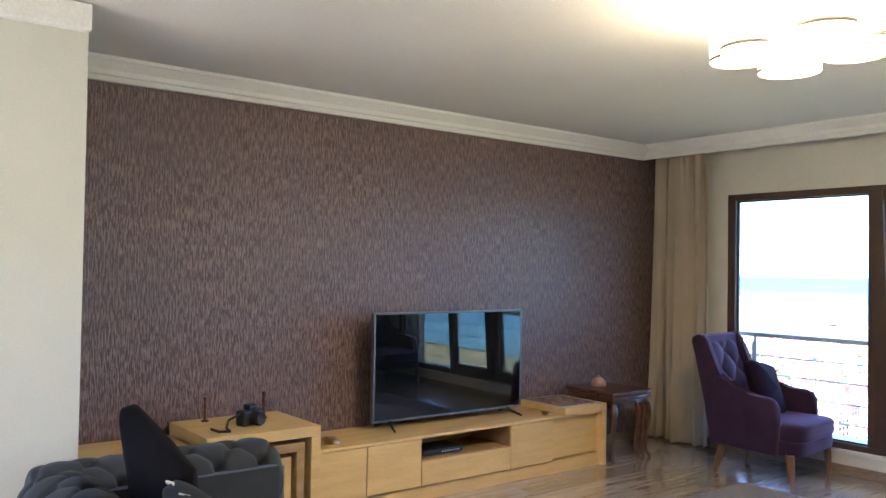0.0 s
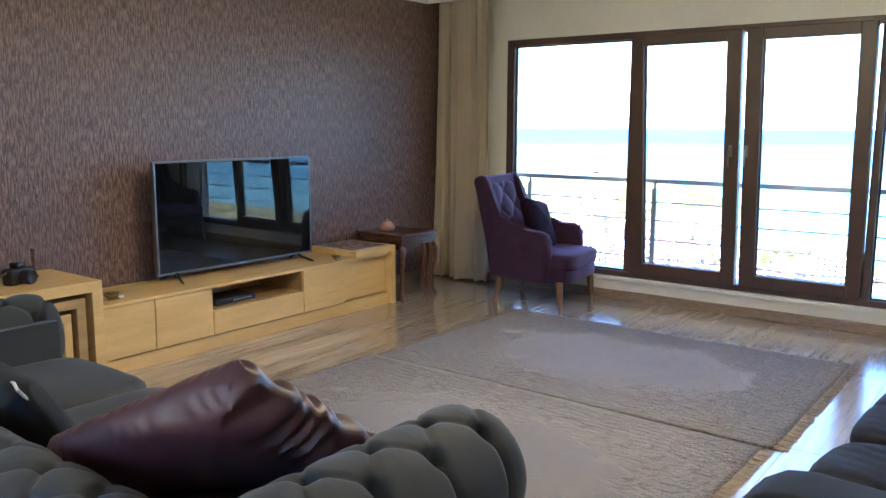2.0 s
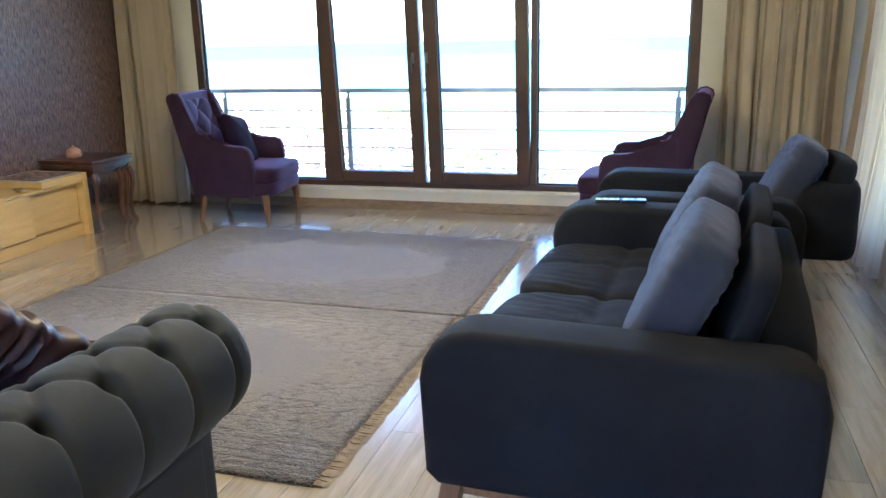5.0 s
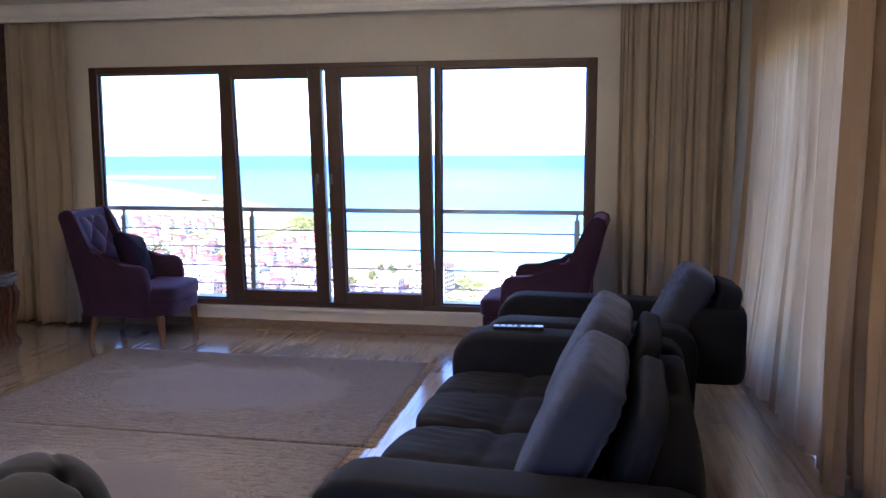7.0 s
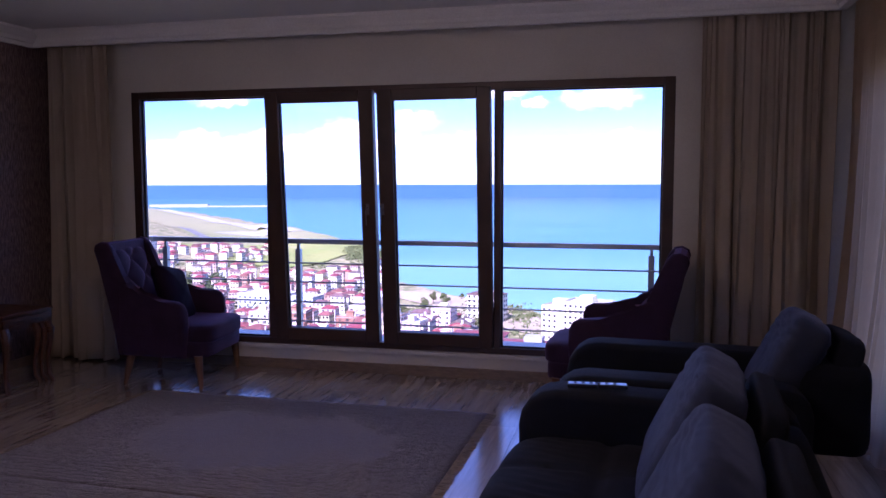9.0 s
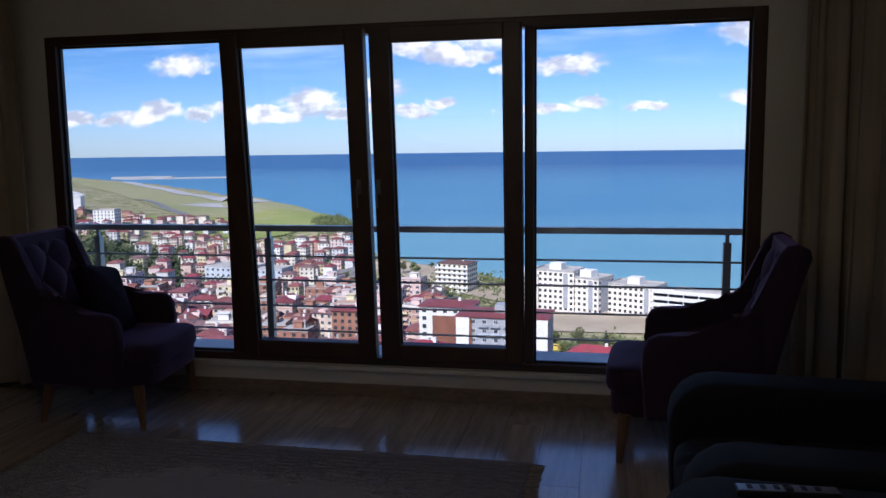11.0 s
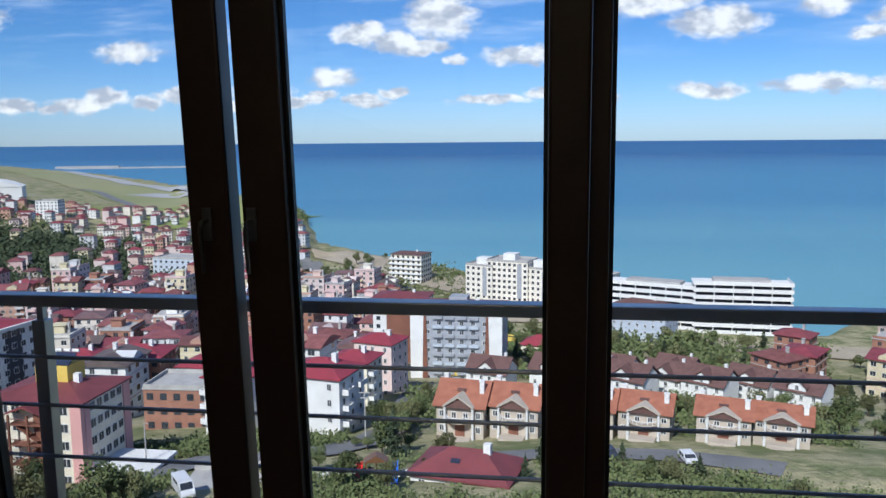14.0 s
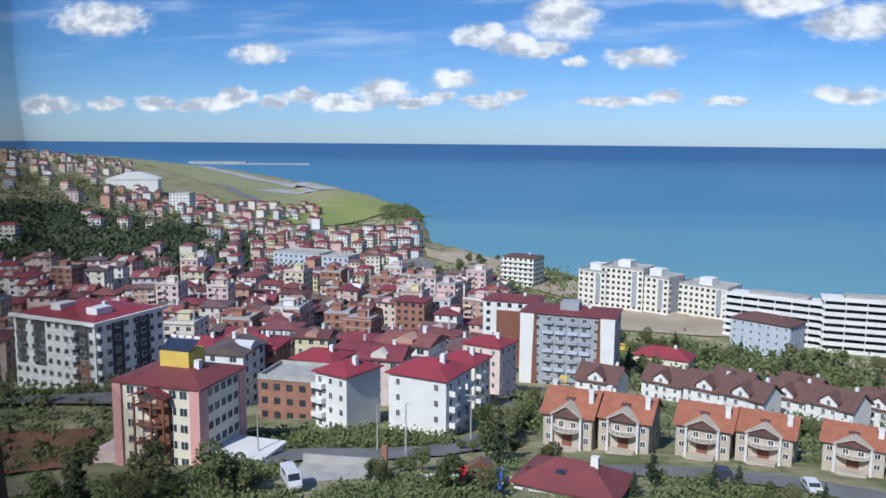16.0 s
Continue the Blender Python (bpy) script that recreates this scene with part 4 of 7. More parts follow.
def wing_chair(m):
    """Front towards -y: a seat wider in front, low arms that splay, a tall leaning back with slim wings."""
    c = thing("armchair", "purple velvet wing armchair with buttoned back and tapered legs", "armchair", m, "purple armchairs")

    def widen(bm, k=0.24):
        for v in bm.verts:
            v.co.x *= 1 - k * v.co.y
        return bm

    part("seat", widen(soft(bmesh.new(), (0, -0.095, 0.365), (0.292, 0.300, 0.070), 6, 14, 0.004)), M_PURPLE, c, "", True)
    part("base", widen(soft(bmesh.new(), (0, -0.055, 0.265), (0.296, 0.315, 0.062), 9, 10, 0.002)), M_PURPLE, c, "", True)
    b = part("backrest", tufted(0.50, 0.64, 4, 5, 0.032), M_PURPLE, c, "buttoned purple velvet back", True)
    b.matrix_basis = pose(0, 0.200, 0.37, -18.5, 0, 0)
    for k in range(5):
        for q in range(1, 5):
            if (k + q) % 2 == 0 and 0 < k < 4:
                bt = part("button", soft(bmesh.new(), (0, 0, 0), (0.012, 0.008, 0.012), 2, 4), M_PURPLE, c, "", True)
                bt.matrix_basis = b.matrix_basis @ Matrix.Translation(((k / 4 - 0.5) * 0.50, -0.022, q / 5 * 0.64))
    wing = [(0.30, 0.21), (0.17, 0.21), (0.145, 0.45), (0.150, 0.56), (0.195, 0.66), (0.250, 0.78), (0.298, 0.89), (0.325, 0.955), (0.357, 0.992), (0.402, 1.0), (0.447, 0.978), (0.457, 0.94), (0.405, 0.78), (0.34, 0.50)]
    arm = [(0.27, 0.21), (-0.215, 0.21), (-0.232, 0.45), (-0.230, 0.53), (-0.205, 0.578), (-0.160, 0.598), (-0.05, 0.602), (0.06, 0.606), (0.13, 0.622), (0.18, 0.662), (0.215, 0.72), (0.28, 0.72), (0.30, 0.50)]
    for s in (-1, 1):
        w = bmesh.new()
        extrude(w, wing, "x", min(s * 0.294, s * 0.236), max(s * 0.294, s * 0.236), 0.020, 4)
        part("wing", w, M_PURPLE, c, "", True)
        a = bmesh.new()
        extrude(a, arm, "x", -0.042, 0.042, 0.030, 4)
        ap = part("arm", a, M_PURPLE, c, "low padded arm", True)
        ap.matrix_basis = pose(s * 0.297, 0.0, 0, 0, 0, s * 9)
    bk = bmesh.new()
    extrude(bk, [(0.25, 0.21), (0.31, 0.21), (0.345, 0.50), (0.452, 0.945), (0.437, 0.975), (0.402, 0.992), (0.362, 0.985)], "x", -0.238, 0.238, 0.004, 1)
    part("back_panel", bk, M_PURPLE, c)
    for sx in (-1, 1):
        for x, y, dy in ((0.315, -0.30, -0.02), (0.235, 0.225, 0.05)):
            l = bmesh.new()
            t_, b_ = Vector((sx * x, y, 0.225)), Vector((sx * (x + 0.012), y + dy, 0.0))
            tube(l, [t_, t_.lerp(b_, 0.5), b_], [0.031, 0.025, 0.015], 8)
            part("leg", l, M_LEG, c, "tapered brown wooden leg", True)
    return c


def scatter(name, label, mat, m, w, h, t, group="", crease=0.0):
    o = thing(name, label, "cushion", m, group)
    bm = soft(bmesh.new(), (0, 0, 0), (w, t, h), 9, 64 if crease else 28, 0.003, None, 0.25, w * 31)
    for v in bm.verts:
        e = max(abs(v.co.x) / w, abs(v.co.z) / h)
        side = abs(v.co.x) / w > abs(v.co.z) / h
        start = 0.62 if v.co.x > 0 and side else 0.84
        if crease and e > start:
            along = v.co.z if side else v.co.x
            ruck = math.sin(along * 105 + 3 * math.sin(along * 23) + 5 * e)
            v.co.y += crease * (abs(ruck) ** 0.6 * (1 if ruck > 0 else -1)) * (e - start) * min(1.0, (1.04 - e) * 5)
            v.co.x *= 1 - 0.06 * math.sin(v.co.z * 55) * (e - start)
    part("cover", bm, mat, o, "", True)
    return o


chair = wing_chair(pose(1.335, -0.425, 0, 0, 0, 96))
copy_thing(chair, pose(4.43, -0.47, 0, 0, 0, -94))
scatter("cushion", "dark plum velvet cushion leaning on the purple armchair", M_PLUM, pose(1.325, -0.44, 0.615, -20, 10, 100), 0.215, 0.20, 0.085)


# ---- navy sofa and matching armchair ----
def arm_shape(d0, d1, top, w):
    """Rounded sofa arm in depth and height."""
    pts = []
    for k in range(5):
        a = math.pi + k * math.pi / 8
        pts.append((d0 + 0.15 + 0.15 * math.cos(a), top - 0.15 - 0.15 * math.sin(a)))
    for k in range(4):
        a = math.pi / 2 - k * math.pi / 6
        pts.append((d1 - 0.11 + 0.11 * math.cos(a), top - 0.12 + 0.11 * math.sin(a)))
    pts += [(d1 - 0.01, 0.19), (d1 - 0.05, 0.155), (d0 + 0.05, 0.155), (d0 + 0.012, 0.19)]
    return pts


def navy_seat(name, label, m, length, seats, heads, deep=0.0):
    """Front towards -y, length along x."""
    s = thing(name, label, "sofa" if seats > 1 else "armchair", m)
    half, d0, d1, aw = length / 2, -0.50, 0.53, 0.20
    for sg in (-1, 1):
        a = bmesh.new()
        x0, x1 = sorted((sg * half, sg * (half - aw)))
        extrude(a, arm_shape(d0, d1, 0.618, aw), "x", x0, x1, 0.032, 4)
        part("arm", a, M_NAVY, s, "", True)
    part("base", boxes((-half + aw + 0.003, d0 + 0.06, 0.16, half - aw - 0.003, d1 - 0.04, 0.30), bev=0.02, seg=3), M_NAVY, s)
    part("back_frame", soft(bmesh.new(), (0, d1 - 0.10 + deep * 0.6, 0.40 + deep * 0.25), (half - aw - 0.004, 0.09 + deep * 0.2, 0.20), 7, 10, 0.003), M_NAVY, s, "", True)
    w = (length - 2 * aw) / seats
    for i in range(seats):
        x = -half + aw + w * (i + 0.5)
        cu = bmesh.new()
        soft(cu, (x, -0.13 + deep / 2, 0.375), (w / 2 - 0.004, 0.36 + deep / 2, 0.085), 6, 34, 0.004, None, 0, i * 5.0)
        for v in cu.verts:
            if v.co.z > 0.40:
                cr = math.exp(-((v.co.y + 0.14) / 0.03) ** 2) + math.exp(-((v.co.x - x) / 0.022) ** 2) * 0.6
                v.co.z -= 0.018 * min(1.0, cr) + 0.003 * math.sin(v.co.x * 110 + 4 * math.sin(v.co.y * 9)) * math.exp(-((v.co.y + 0.30) / 0.12) ** 2)
        part("seat_cushion", cu, M_NAVY, s, "", True)
        if heads:
            mm = Matrix.Translation((x, 0.145 + deep, 0.635)) @ Matrix.Rotation(radians(-27), 4, "X")
            bc = bmesh.new()
            soft(bc, (0, 0, 0), (w / 2 - 0.015, 0.090, 0.225), 5.0, 44, 0.004, mm, 0, 3.0 + i * 7)
            for v in bc.verts:
                loc = mm.inverted() @ v.co
                pull = math.exp(-((loc.z - 0.12) / 0.11) ** 2) * max(0.0, 1 - (abs(loc.x) / (w / 2)) ** 4)
                fold = math.sin(loc.z * 150 + 5 * math.sin(loc.x * 8 + i)) + 0.6 * math.sin(loc.z * 95 - loc.x * 30)
                v.co.y -= 0.0036 * fold * pull
            part("back_cushion", bc, M_NAVYL, s, "slate blue wrinkled back cushion", True)
            mm = Matrix.Translation((x, 0.33 + deep, 0.605)) @ Matrix.Rotation(radians(-17), 4, "X")
            part("headrest", soft(bmesh.new(), (0, 0, 0), (w / 2 - 0.035, 0.045 + deep * 0.06, 0.175), 6, 10, 0.004, mm), M_NAVY, s, "folding padded headrest", True)
    for x0 in (-half + 0.04, half - 0.10):
        for y0, y1, sl in ((d0 + 0.05, d0 + 0.11, -0.03), (d1 - 0.14, d1 - 0.08, 0.03)):
            l = bmesh.new()
            box(l, x0, y0, 0.0, x0 + 0.06, y1, 0.154, bev=0.004)
            for v in l.verts:
                if v.co.z < 0.05:
                    v.co.y += sl
            part("leg", l, M_LEG, s, "brown wooden leg")
    for x0 in (-half + 0.05, half - 0.09):
        part("foot_rail", boxes((x0, d0 + 0.112, 0.115, x0 + 0.04, d1 - 0.142, 0.153), bev=0.003), M_LEG, s, "brown wooden rail")
    return s


navy_seat("sofa", "navy fabric two seat sofa with slate back cushions on wooden legs", pose(4.575, -3.33, 0, 0, 0, -94), 1.90, 2, True)
navy_seat("armchair", "navy fabric armchair with slate back cushion beside the sofa", pose(4.73, -1.86, 0, 0, 0, -91.5), 0.91, 1, True, 0.33)

rem = thing("remote_control", "slim pale remote control lying on the sofa arm", "remote control", pose(4.43, -2.47, 0.619, 0, 0, 4))
part("case", boxes((-0.115, -0.022, 0.0, 0.0, 0.022, 0.015), bev=0.005), M_BLACK, rem)
part("case_end", boxes((0.003, -0.022, 0.0, 0.115, 0.022, 0.015), bev=0.005), M_BLACK, rem)
for x0, x1 in ((-0.11, -0.008), (0.01, 0.11)):
    part("top_plate", boxes((x0, -0.018, 0.0148, x1, 0.018, 0.0165), bev=0.0006), M_STEEL, rem, "pale glossy top plate")
for i in range(6):
    part("key", boxes((-0.09 + i * 0.03, -0.010, 0.0168, -0.078 + i * 0.03, 0.010, 0.0185)), M_BLACK, rem)


# ---- grey buttoned sofa ----
def roll(length, r, chan, wrap, res_u=150, res_v=40):
    """A scroll along x: a bolster with deep channels that meet at a row of buttons on its crown."""
    bm = bmesh.new()
    grid = []
    for i in range(res_u + 1):
        u = i / res_u
        line = []
        for j in range(res_v + 1):
            a = radians(wrap[0]) + radians(wrap[1] - wrap[0]) * j / res_v
            k = u * chan
            sl = max(-0.5, min(0.5, (math.degrees(a) - 100) / 84))
            near = min(abs(math.sin(math.pi * (k + sl))), abs(math.sin(math.pi * (k - sl))))
            bul = 0.6 * min(1.0, near * 3.2) ** 0.6 + 0.4 * near
            deg = math.degrees(a) - 100
            but = math.exp(-(deg / 9) ** 2) * math.exp(-((k - round(k)) / 0.10) ** 2)
            h = k - math.floor(k) - 0.5
            but += (math.exp(-((deg - 42) / 9) ** 2) + math.exp(-((deg + 42) / 9) ** 2)) * math.exp(-(h / 0.10) ** 2)
            rr = r * (0.905 + 0.095 * bul - 0.28 * but)
            end = min(1.0, min(u, 1 - u) * 12)
            rr *= 0.82 + 0.18 * math.sqrt(max(0.0, 1 - (1 - end) ** 2))
            line.append(bm.verts.new(((u - 0.5) * length, rr * math.cos(a), rr * math.sin(a))))
        grid.append(line)
    for A, B in zip(grid, grid[1:]):
        for j in range(res_v):
            bm.faces.new((A[j], A[j + 1], B[j + 1], B[j]))
    for line in (grid[0], grid[-1]):
        c = bm.verts.new((line[0].co.x, 0, 0))
        for j in range(res_v):
            bm.faces.new((line[j], line[j + 1], c))
        bm.faces.new((line[-1], line[0], c))
    return bm


ch = thing("chesterfield_sofa", "grey velvet chesterfield sofa with rolled buttoned arms", "sofa", pose(2.285, -4.80, 0, 0, 0, 180))
HL = 1.12                                             # half length to the arm's roll axis
part("base", boxes((-HL - 0.02, -0.42, 0.06, HL + 0.02, 0.42, 0.30), bev=0.02, seg=3), M_GREY, ch)
for sg in (-1, 1):
    x0, x1 = sorted((sg * (HL + 0.015), sg * (HL - 0.14)))
    part("arm_panel", boxes((x0, -0.475, 0.05, x1, 0.46, 0.47), bev=0.022, seg=3), M_GREY, ch)
    rl = part("arm_roll", roll(0.98, 0.178, 5, (-60, 250), 200, 84), M_GREY, ch, "deeply channelled rolled arm", True)
    rl.matrix_basis = pose(sg * (HL - 0.005), 0.005, 0.515, 0, 0, -90 * sg)
    inner = part("arm_inner", tufted(0.84, 0.30, 6, 3, 0.05, 44), M_GREY, ch, "buttoned inside of the arm", True)
    inner.matrix_basis = pose(sg * (HL - 0.15), -0.02, 0.30, 0, 0, 90 * sg)
for sg in (-1, 1):
    for k in range(1, 5):
        bt = part("button", soft(bmesh.new(), (0, 0, 0), (0.013, 0.013, 0.008), 2, 5), M_GREY, ch, "", True)
        bt.matrix_basis = pose(sg * (HL - 0.005 + 0.022), 0.005 + (k / 5 - 0.5) * 0.98, 0.515 + 0.178 * 0.75)
part("back_panel", boxes((-HL + 0.0, 0.30, 0.05, HL - 0.0, 0.46, 0.47), bev=0.022, seg=3), M_GREY, ch)
rb = part("back_roll", roll(2 * HL + 0.1, 0.165, 12, (-60, 250), 340, 84), M_GREY, ch, "deeply channelled rolled back", True)
rb.matrix_basis = pose(0, 0.40, 0.512)
ib = part("back_inner", tufted(2 * HL - 0.34, 0.30, 14, 3, 0.05, 70), M_GREY, ch, "buttoned inside of the back", True)
ib.matrix_basis = pose(0, 0.28, 0.30)
for k in (-1, 0, 1):
    part("seat_cushion", soft(bmesh.new(), (k * 0.61, -0.10, 0.385), (0.302, 0.385, 0.085), 7, 12, 0.003, None, 0, k * 4.0), M_GREY, ch, "", True)
for sx in (-1, 1):
    for y in (-0.40, 0.40):
        part("foot", turned(bmesh.new(), [(0.03, 0.0), (0.038, 0.02), (0.03, 0.05), (0.035, 0.062)], 14, (sx * (HL - 0.06), y)), M_LEG, ch, "", True)



def framed(c, ax, az):
    """A pose at c with its x along ax and its z near az."""
    ax = Vector(ax).normalized()
    ay = Vector(az).cross(ax).normalized()
    m = Matrix((ax, ay, ax.cross(ay))).transposed().to_4x4()
    m.translation = c
    return m


scatter("cushion", "burgundy satin cushion with gathered edge on the grey sofa", M_SATIN, framed((2.97, -4.83, 0.612), (0.65, 0.13, 0.31), (-0.04, -0.32, 0.24)), 0.35, 0.25, 0.10, "sofa cushions", 0.065)
cc = scatter("cushion", "charcoal cushion with pale piping on the grey sofa", M_GREYC, framed((2.17, -4.93, 0.575), (0.55, 0.02, -0.05), (-0.02, -0.2, 0.3)), 0.27, 0.20, 0.08, "sofa cushions")
rim = []
for k in range(49):
    u = k / 48 * 4
    e, f = int(min(u, 3.999)), u - int(min(u, 3.999))
    x, z = ((-1 + 2 * f, 1), (1, 1 - 2 * f), (1 - 2 * f, -1), (-1, -1 + 2 * f))[e]
    rim.append((x * 0.262, 0.008 * math.sin(k * 1.9), z * 0.194 + 0.006 * math.sin(k * 2.3)))
part("piping", tube(bmesh.new(), rim, 0.0045, 6), M_PIPING, cc, "pale wavy piping", True)
scatter("cushion", "black pointed cushion leaning on the grey sofa back", M_BLACKF, framed((1.66, -4.97, 0.675), (0.5, 0.05, -0.16), (0.12, -0.1, 0.4)), 0.27, 0.22, 0.08, "sofa cushions")


# ---- rugs ----
def rug(m, seed):
    r = thing("rug", "worn grey beige patterned rug with tan fringe", "rug", m, "rugs end to end")
    bm = bmesh.new()
    nx, ny = 60, 40
    g = [[bm.verts.new(((i / nx - 0.5) * 2.30, (j / ny - 0.5) * 1.585, 0.010 + 0.0015 * noise.noise(Vector((i * 0.3, j * 0.3, seed))))) for j in range(ny + 1)] for i in range(nx + 1)]
    for A, B in zip(g, g[1:]):
        for j in range(ny):
            bm.faces.new((A[j], B[j], B[j + 1], A[j + 1]))
    ob = part("woven_face", bm, M_RUG, r, "", True)
    md = ob.modifiers.new("thickness", "SOLIDIFY")
    md.thickness, md.offset = 0.009, -1
    rnd = random.Random(seed)
    for s in (-1, 1):
        f = bmesh.new()
        y = -0.785
        while y < 0.785:
            L = rnd.uniform(0.045, 0.062)
            dy = rnd.uniform(-0.012, 0.012)
            x0, x1 = s * 1.148, s * (1.148 + L)
            w = 0.0045
            a = [f.verts.new(p) for p in ((x0, y - w, 0.008), (x0, y + w, 0.008), (x1, y + dy + w, 0.003), (x1, y + dy - w, 0.003), (x0, y, 0.001), (x1, y + dy, 0.0005))]
            for q in ((0, 1, 2, 3), (0, 4, 5, 3), (1, 4, 5, 2)):
                f.faces.new([a[i] for i in q])
            y += rnd.uniform(0.008, 0.012)
        tagged(part("fringe", f, M_FRINGE, r, "short tan fringe"), kind="stuff")
    return r


rug(pose(2.545, -1.645, 0, 0, 0, -0.6), 1)
rug(pose(2.475, -3.258, 0, 0, 0, -1.4) @ Matrix.Diagonal((1, 1.028, 1, 1)), 2)

# ---- ceiling lamp ----
lamp = thing("ceiling_lamp", "lit ceiling lamp with round crystal shades and metal canopy", "ceiling lamp", pose(3.0, -3.05, CEIL))
part("canopy", turned(bmesh.new(), [(0.235, 0.0), (0.245, -0.006), (0.245, -0.040), (0.238, -0.044), (0.238, -0.052), (0.250, -0.056), (0.250, -0.092), (0.235, -0.10), (0.05, -0.102)], 48), M_LAMPRIM, lamp, "", True)
for k in range(6):
    a = radians(60 * k + 12)
    c = (0.24 * math.cos(a), 0.24 * math.sin(a))
    z = (-0.205, -0.185, -0.215, -0.195, -0.215, -0.185)[k]
    sh = part("shade", turned(bmesh.new(), [(0.07, z + 0.06), (0.115, z + 0.055), (0.118, z + 0.04), (0.118, z - 0.06), (0.112, z - 0.064), (0.02, z - 0.062)], 32, c), M_SHADE, lamp, "glowing round shade", True)
    part("shade_rim", turned(bmesh.new(), [(0.119, z - 0.052), (0.1215, z - 0.055), (0.1215, z - 0.066), (0.119, z - 0.068)], 32, c, False), M_LAMPRIM, lamp, "", True)
    part("stem", tube(bmesh.new(), [(c[0] * 0.85, c[1] * 0.85, -0.098), (c[0], c[1], z + 0.058)], 0.008, 8), M_LAMPRIM, lamp)
part("shade", turned(bmesh.new(), [(0.10, -0.138), (0.145, -0.142), (0.147, -0.21), (0.14, -0.215), (0.02, -0.216)], 36), M_SHADE, lamp, "glowing central drum", True)
for k in range(28):
    a = k * 2 * math.pi / 28
    part("crystal", tube(bmesh.new(), [(0.215 * math.cos(a), 0.215 * math.sin(a), -0.10), (0.215 * math.cos(a), 0.215 * math.sin(a), -0.20)], [0.004, 0.006], 5), M_CRYSTAL, lamp)

# ---- the town, the hills and the sea, seen from high up ----
EYE = Vector((3.3, -0.4))                              # plan point from which bearings run
SEA = -90.0


def ramp(x, pts):
    """Piecewise linear."""
    if x <= pts[0][0]:
        return pts[0][1]
    for (a, p), (b, q) in zip(pts, pts[1:]):
        if x <= b:
            return p + (q - p) * (x - a) / (b - a)
    return pts[-1][1]


def ease(x, a, b):
    t = min(1.0, max(0.0, (x - a) / (b - a)))
    return t * t * (3 - 2 * t)


SHORE = [(-70, 4800), (-46, 4800), (-40, 4300), (-34, 2900), (-28.3, 2050), (-23.6, 1450), (-20, 1130), (-18.3, 1000), (-17.5, 860), (-16.5, 720), (-13, 640), (-9.3, 590), (-4, 520), (2, 455), (8, 415), (13, 398), (16, 388), (18, 400), (20, 450), (22, 440), (26, 470), (40, 600), (60, 1100), (85, 3500)]
SLOPE = [(0, -34), (40, -36), (60, -38), (100, -44), (135, -52), (180, -61), (267, -79), (365, -87), (420, -88.6), (6000, -88.9)]


def ground_z(x, y):
    dx, dy = x - EYE.x, y - EYE.y
    d, az = math.hypot(dx, dy), math.degrees(math.atan2(dx, dy))
    z = ramp(d, SLOPE)
    if abs(az) > 88:
        return z + 26 + 0.15 * d if abs(az) > 120 else z + (abs(az) - 88) / 32 * (26 + 0.15 * d)
    hill = 58 * ease(-az, 27, 47) * ease(d, 170, 1100) * (1 - 0.75 * ease(d, 1700, 3200))
    hill += 5 * noise.noise(Vector((x * 0.006, y * 0.006, 3))) * ease(d, 350, 800) * ease(-az, 22, 32)
    z += 8.0 * ease(-az, 34.5, 37.5) * ease(d, 158, 186) * (1 - ease(d, 250, 330))
    z += (az + 6.5) * 0.12 * ease(az, -7, -5) * (1 - ease(az, 22, 28)) * ease(d, 112, 130) * (1 - ease(d, 160, 190))
    s = ramp(az, SHORE) * (1 + 0.012 * noise.noise(Vector((az * 1.3, 0, 0))))
    z += hill * ease(s - d, 0, 260)
    if az < -17.5 and az > -26:
        z += 7 * ease(s - d, 0, 60) * (1 - ease(s - d, 250, 500))
    return z - 9 * ease(d - s, -22, 60) if d > s - 22 else z


def spot(az, d):
    a = radians(az)
    x, y = EYE.x + d * math.sin(a), EYE.y + d * math.cos(a)
    return x, y, ground_z(x, y)


bm = bmesh.new()
angs = [-180 + 6 * i for i in range(18)] + [-72 + 0.75 * i for i in range(176)] + [60 + 6 * i for i in range(20)]
dist = [2.5 * 1.04 ** i for i in range(194)]
dist = [d for d in dist if d < 4850] + [4850]
rows_ = []
for d in dist:
    rows_.append([bm.verts.new(spot(a, d)) for a in angs])
for A, B in zip(rows_, rows_[1:]):
    for i in range(len(angs)):
        j = (i + 1) % len(angs)
        bm.faces.new((A[i], A[j], B[j], B[i]))
bm.faces.new(rows_[0])
structure("ground", bm, M_LAND, "green and brown hillside falling to the coast", True)

bm = bmesh.new()
rows_ = []
for d, z in ((200, SEA), (600, SEA), (1500, SEA), (3000, SEA), (4300, SEA), (4880, -25.0)):
    rows_.append([bm.verts.new((EYE.x + d * math.sin(radians(a)), EYE.y + d * math.cos(radians(a)), z)) for a in range(-90, 100, 3)])
for A, B in zip(rows_, rows_[1:]):
    for i in range(len(A) - 1):
        bm.faces.new((A[i], A[i + 1], B[i + 1], B[i]))
structure("water_sea", bm, M_SEA, "calm blue sea reaching the horizon")


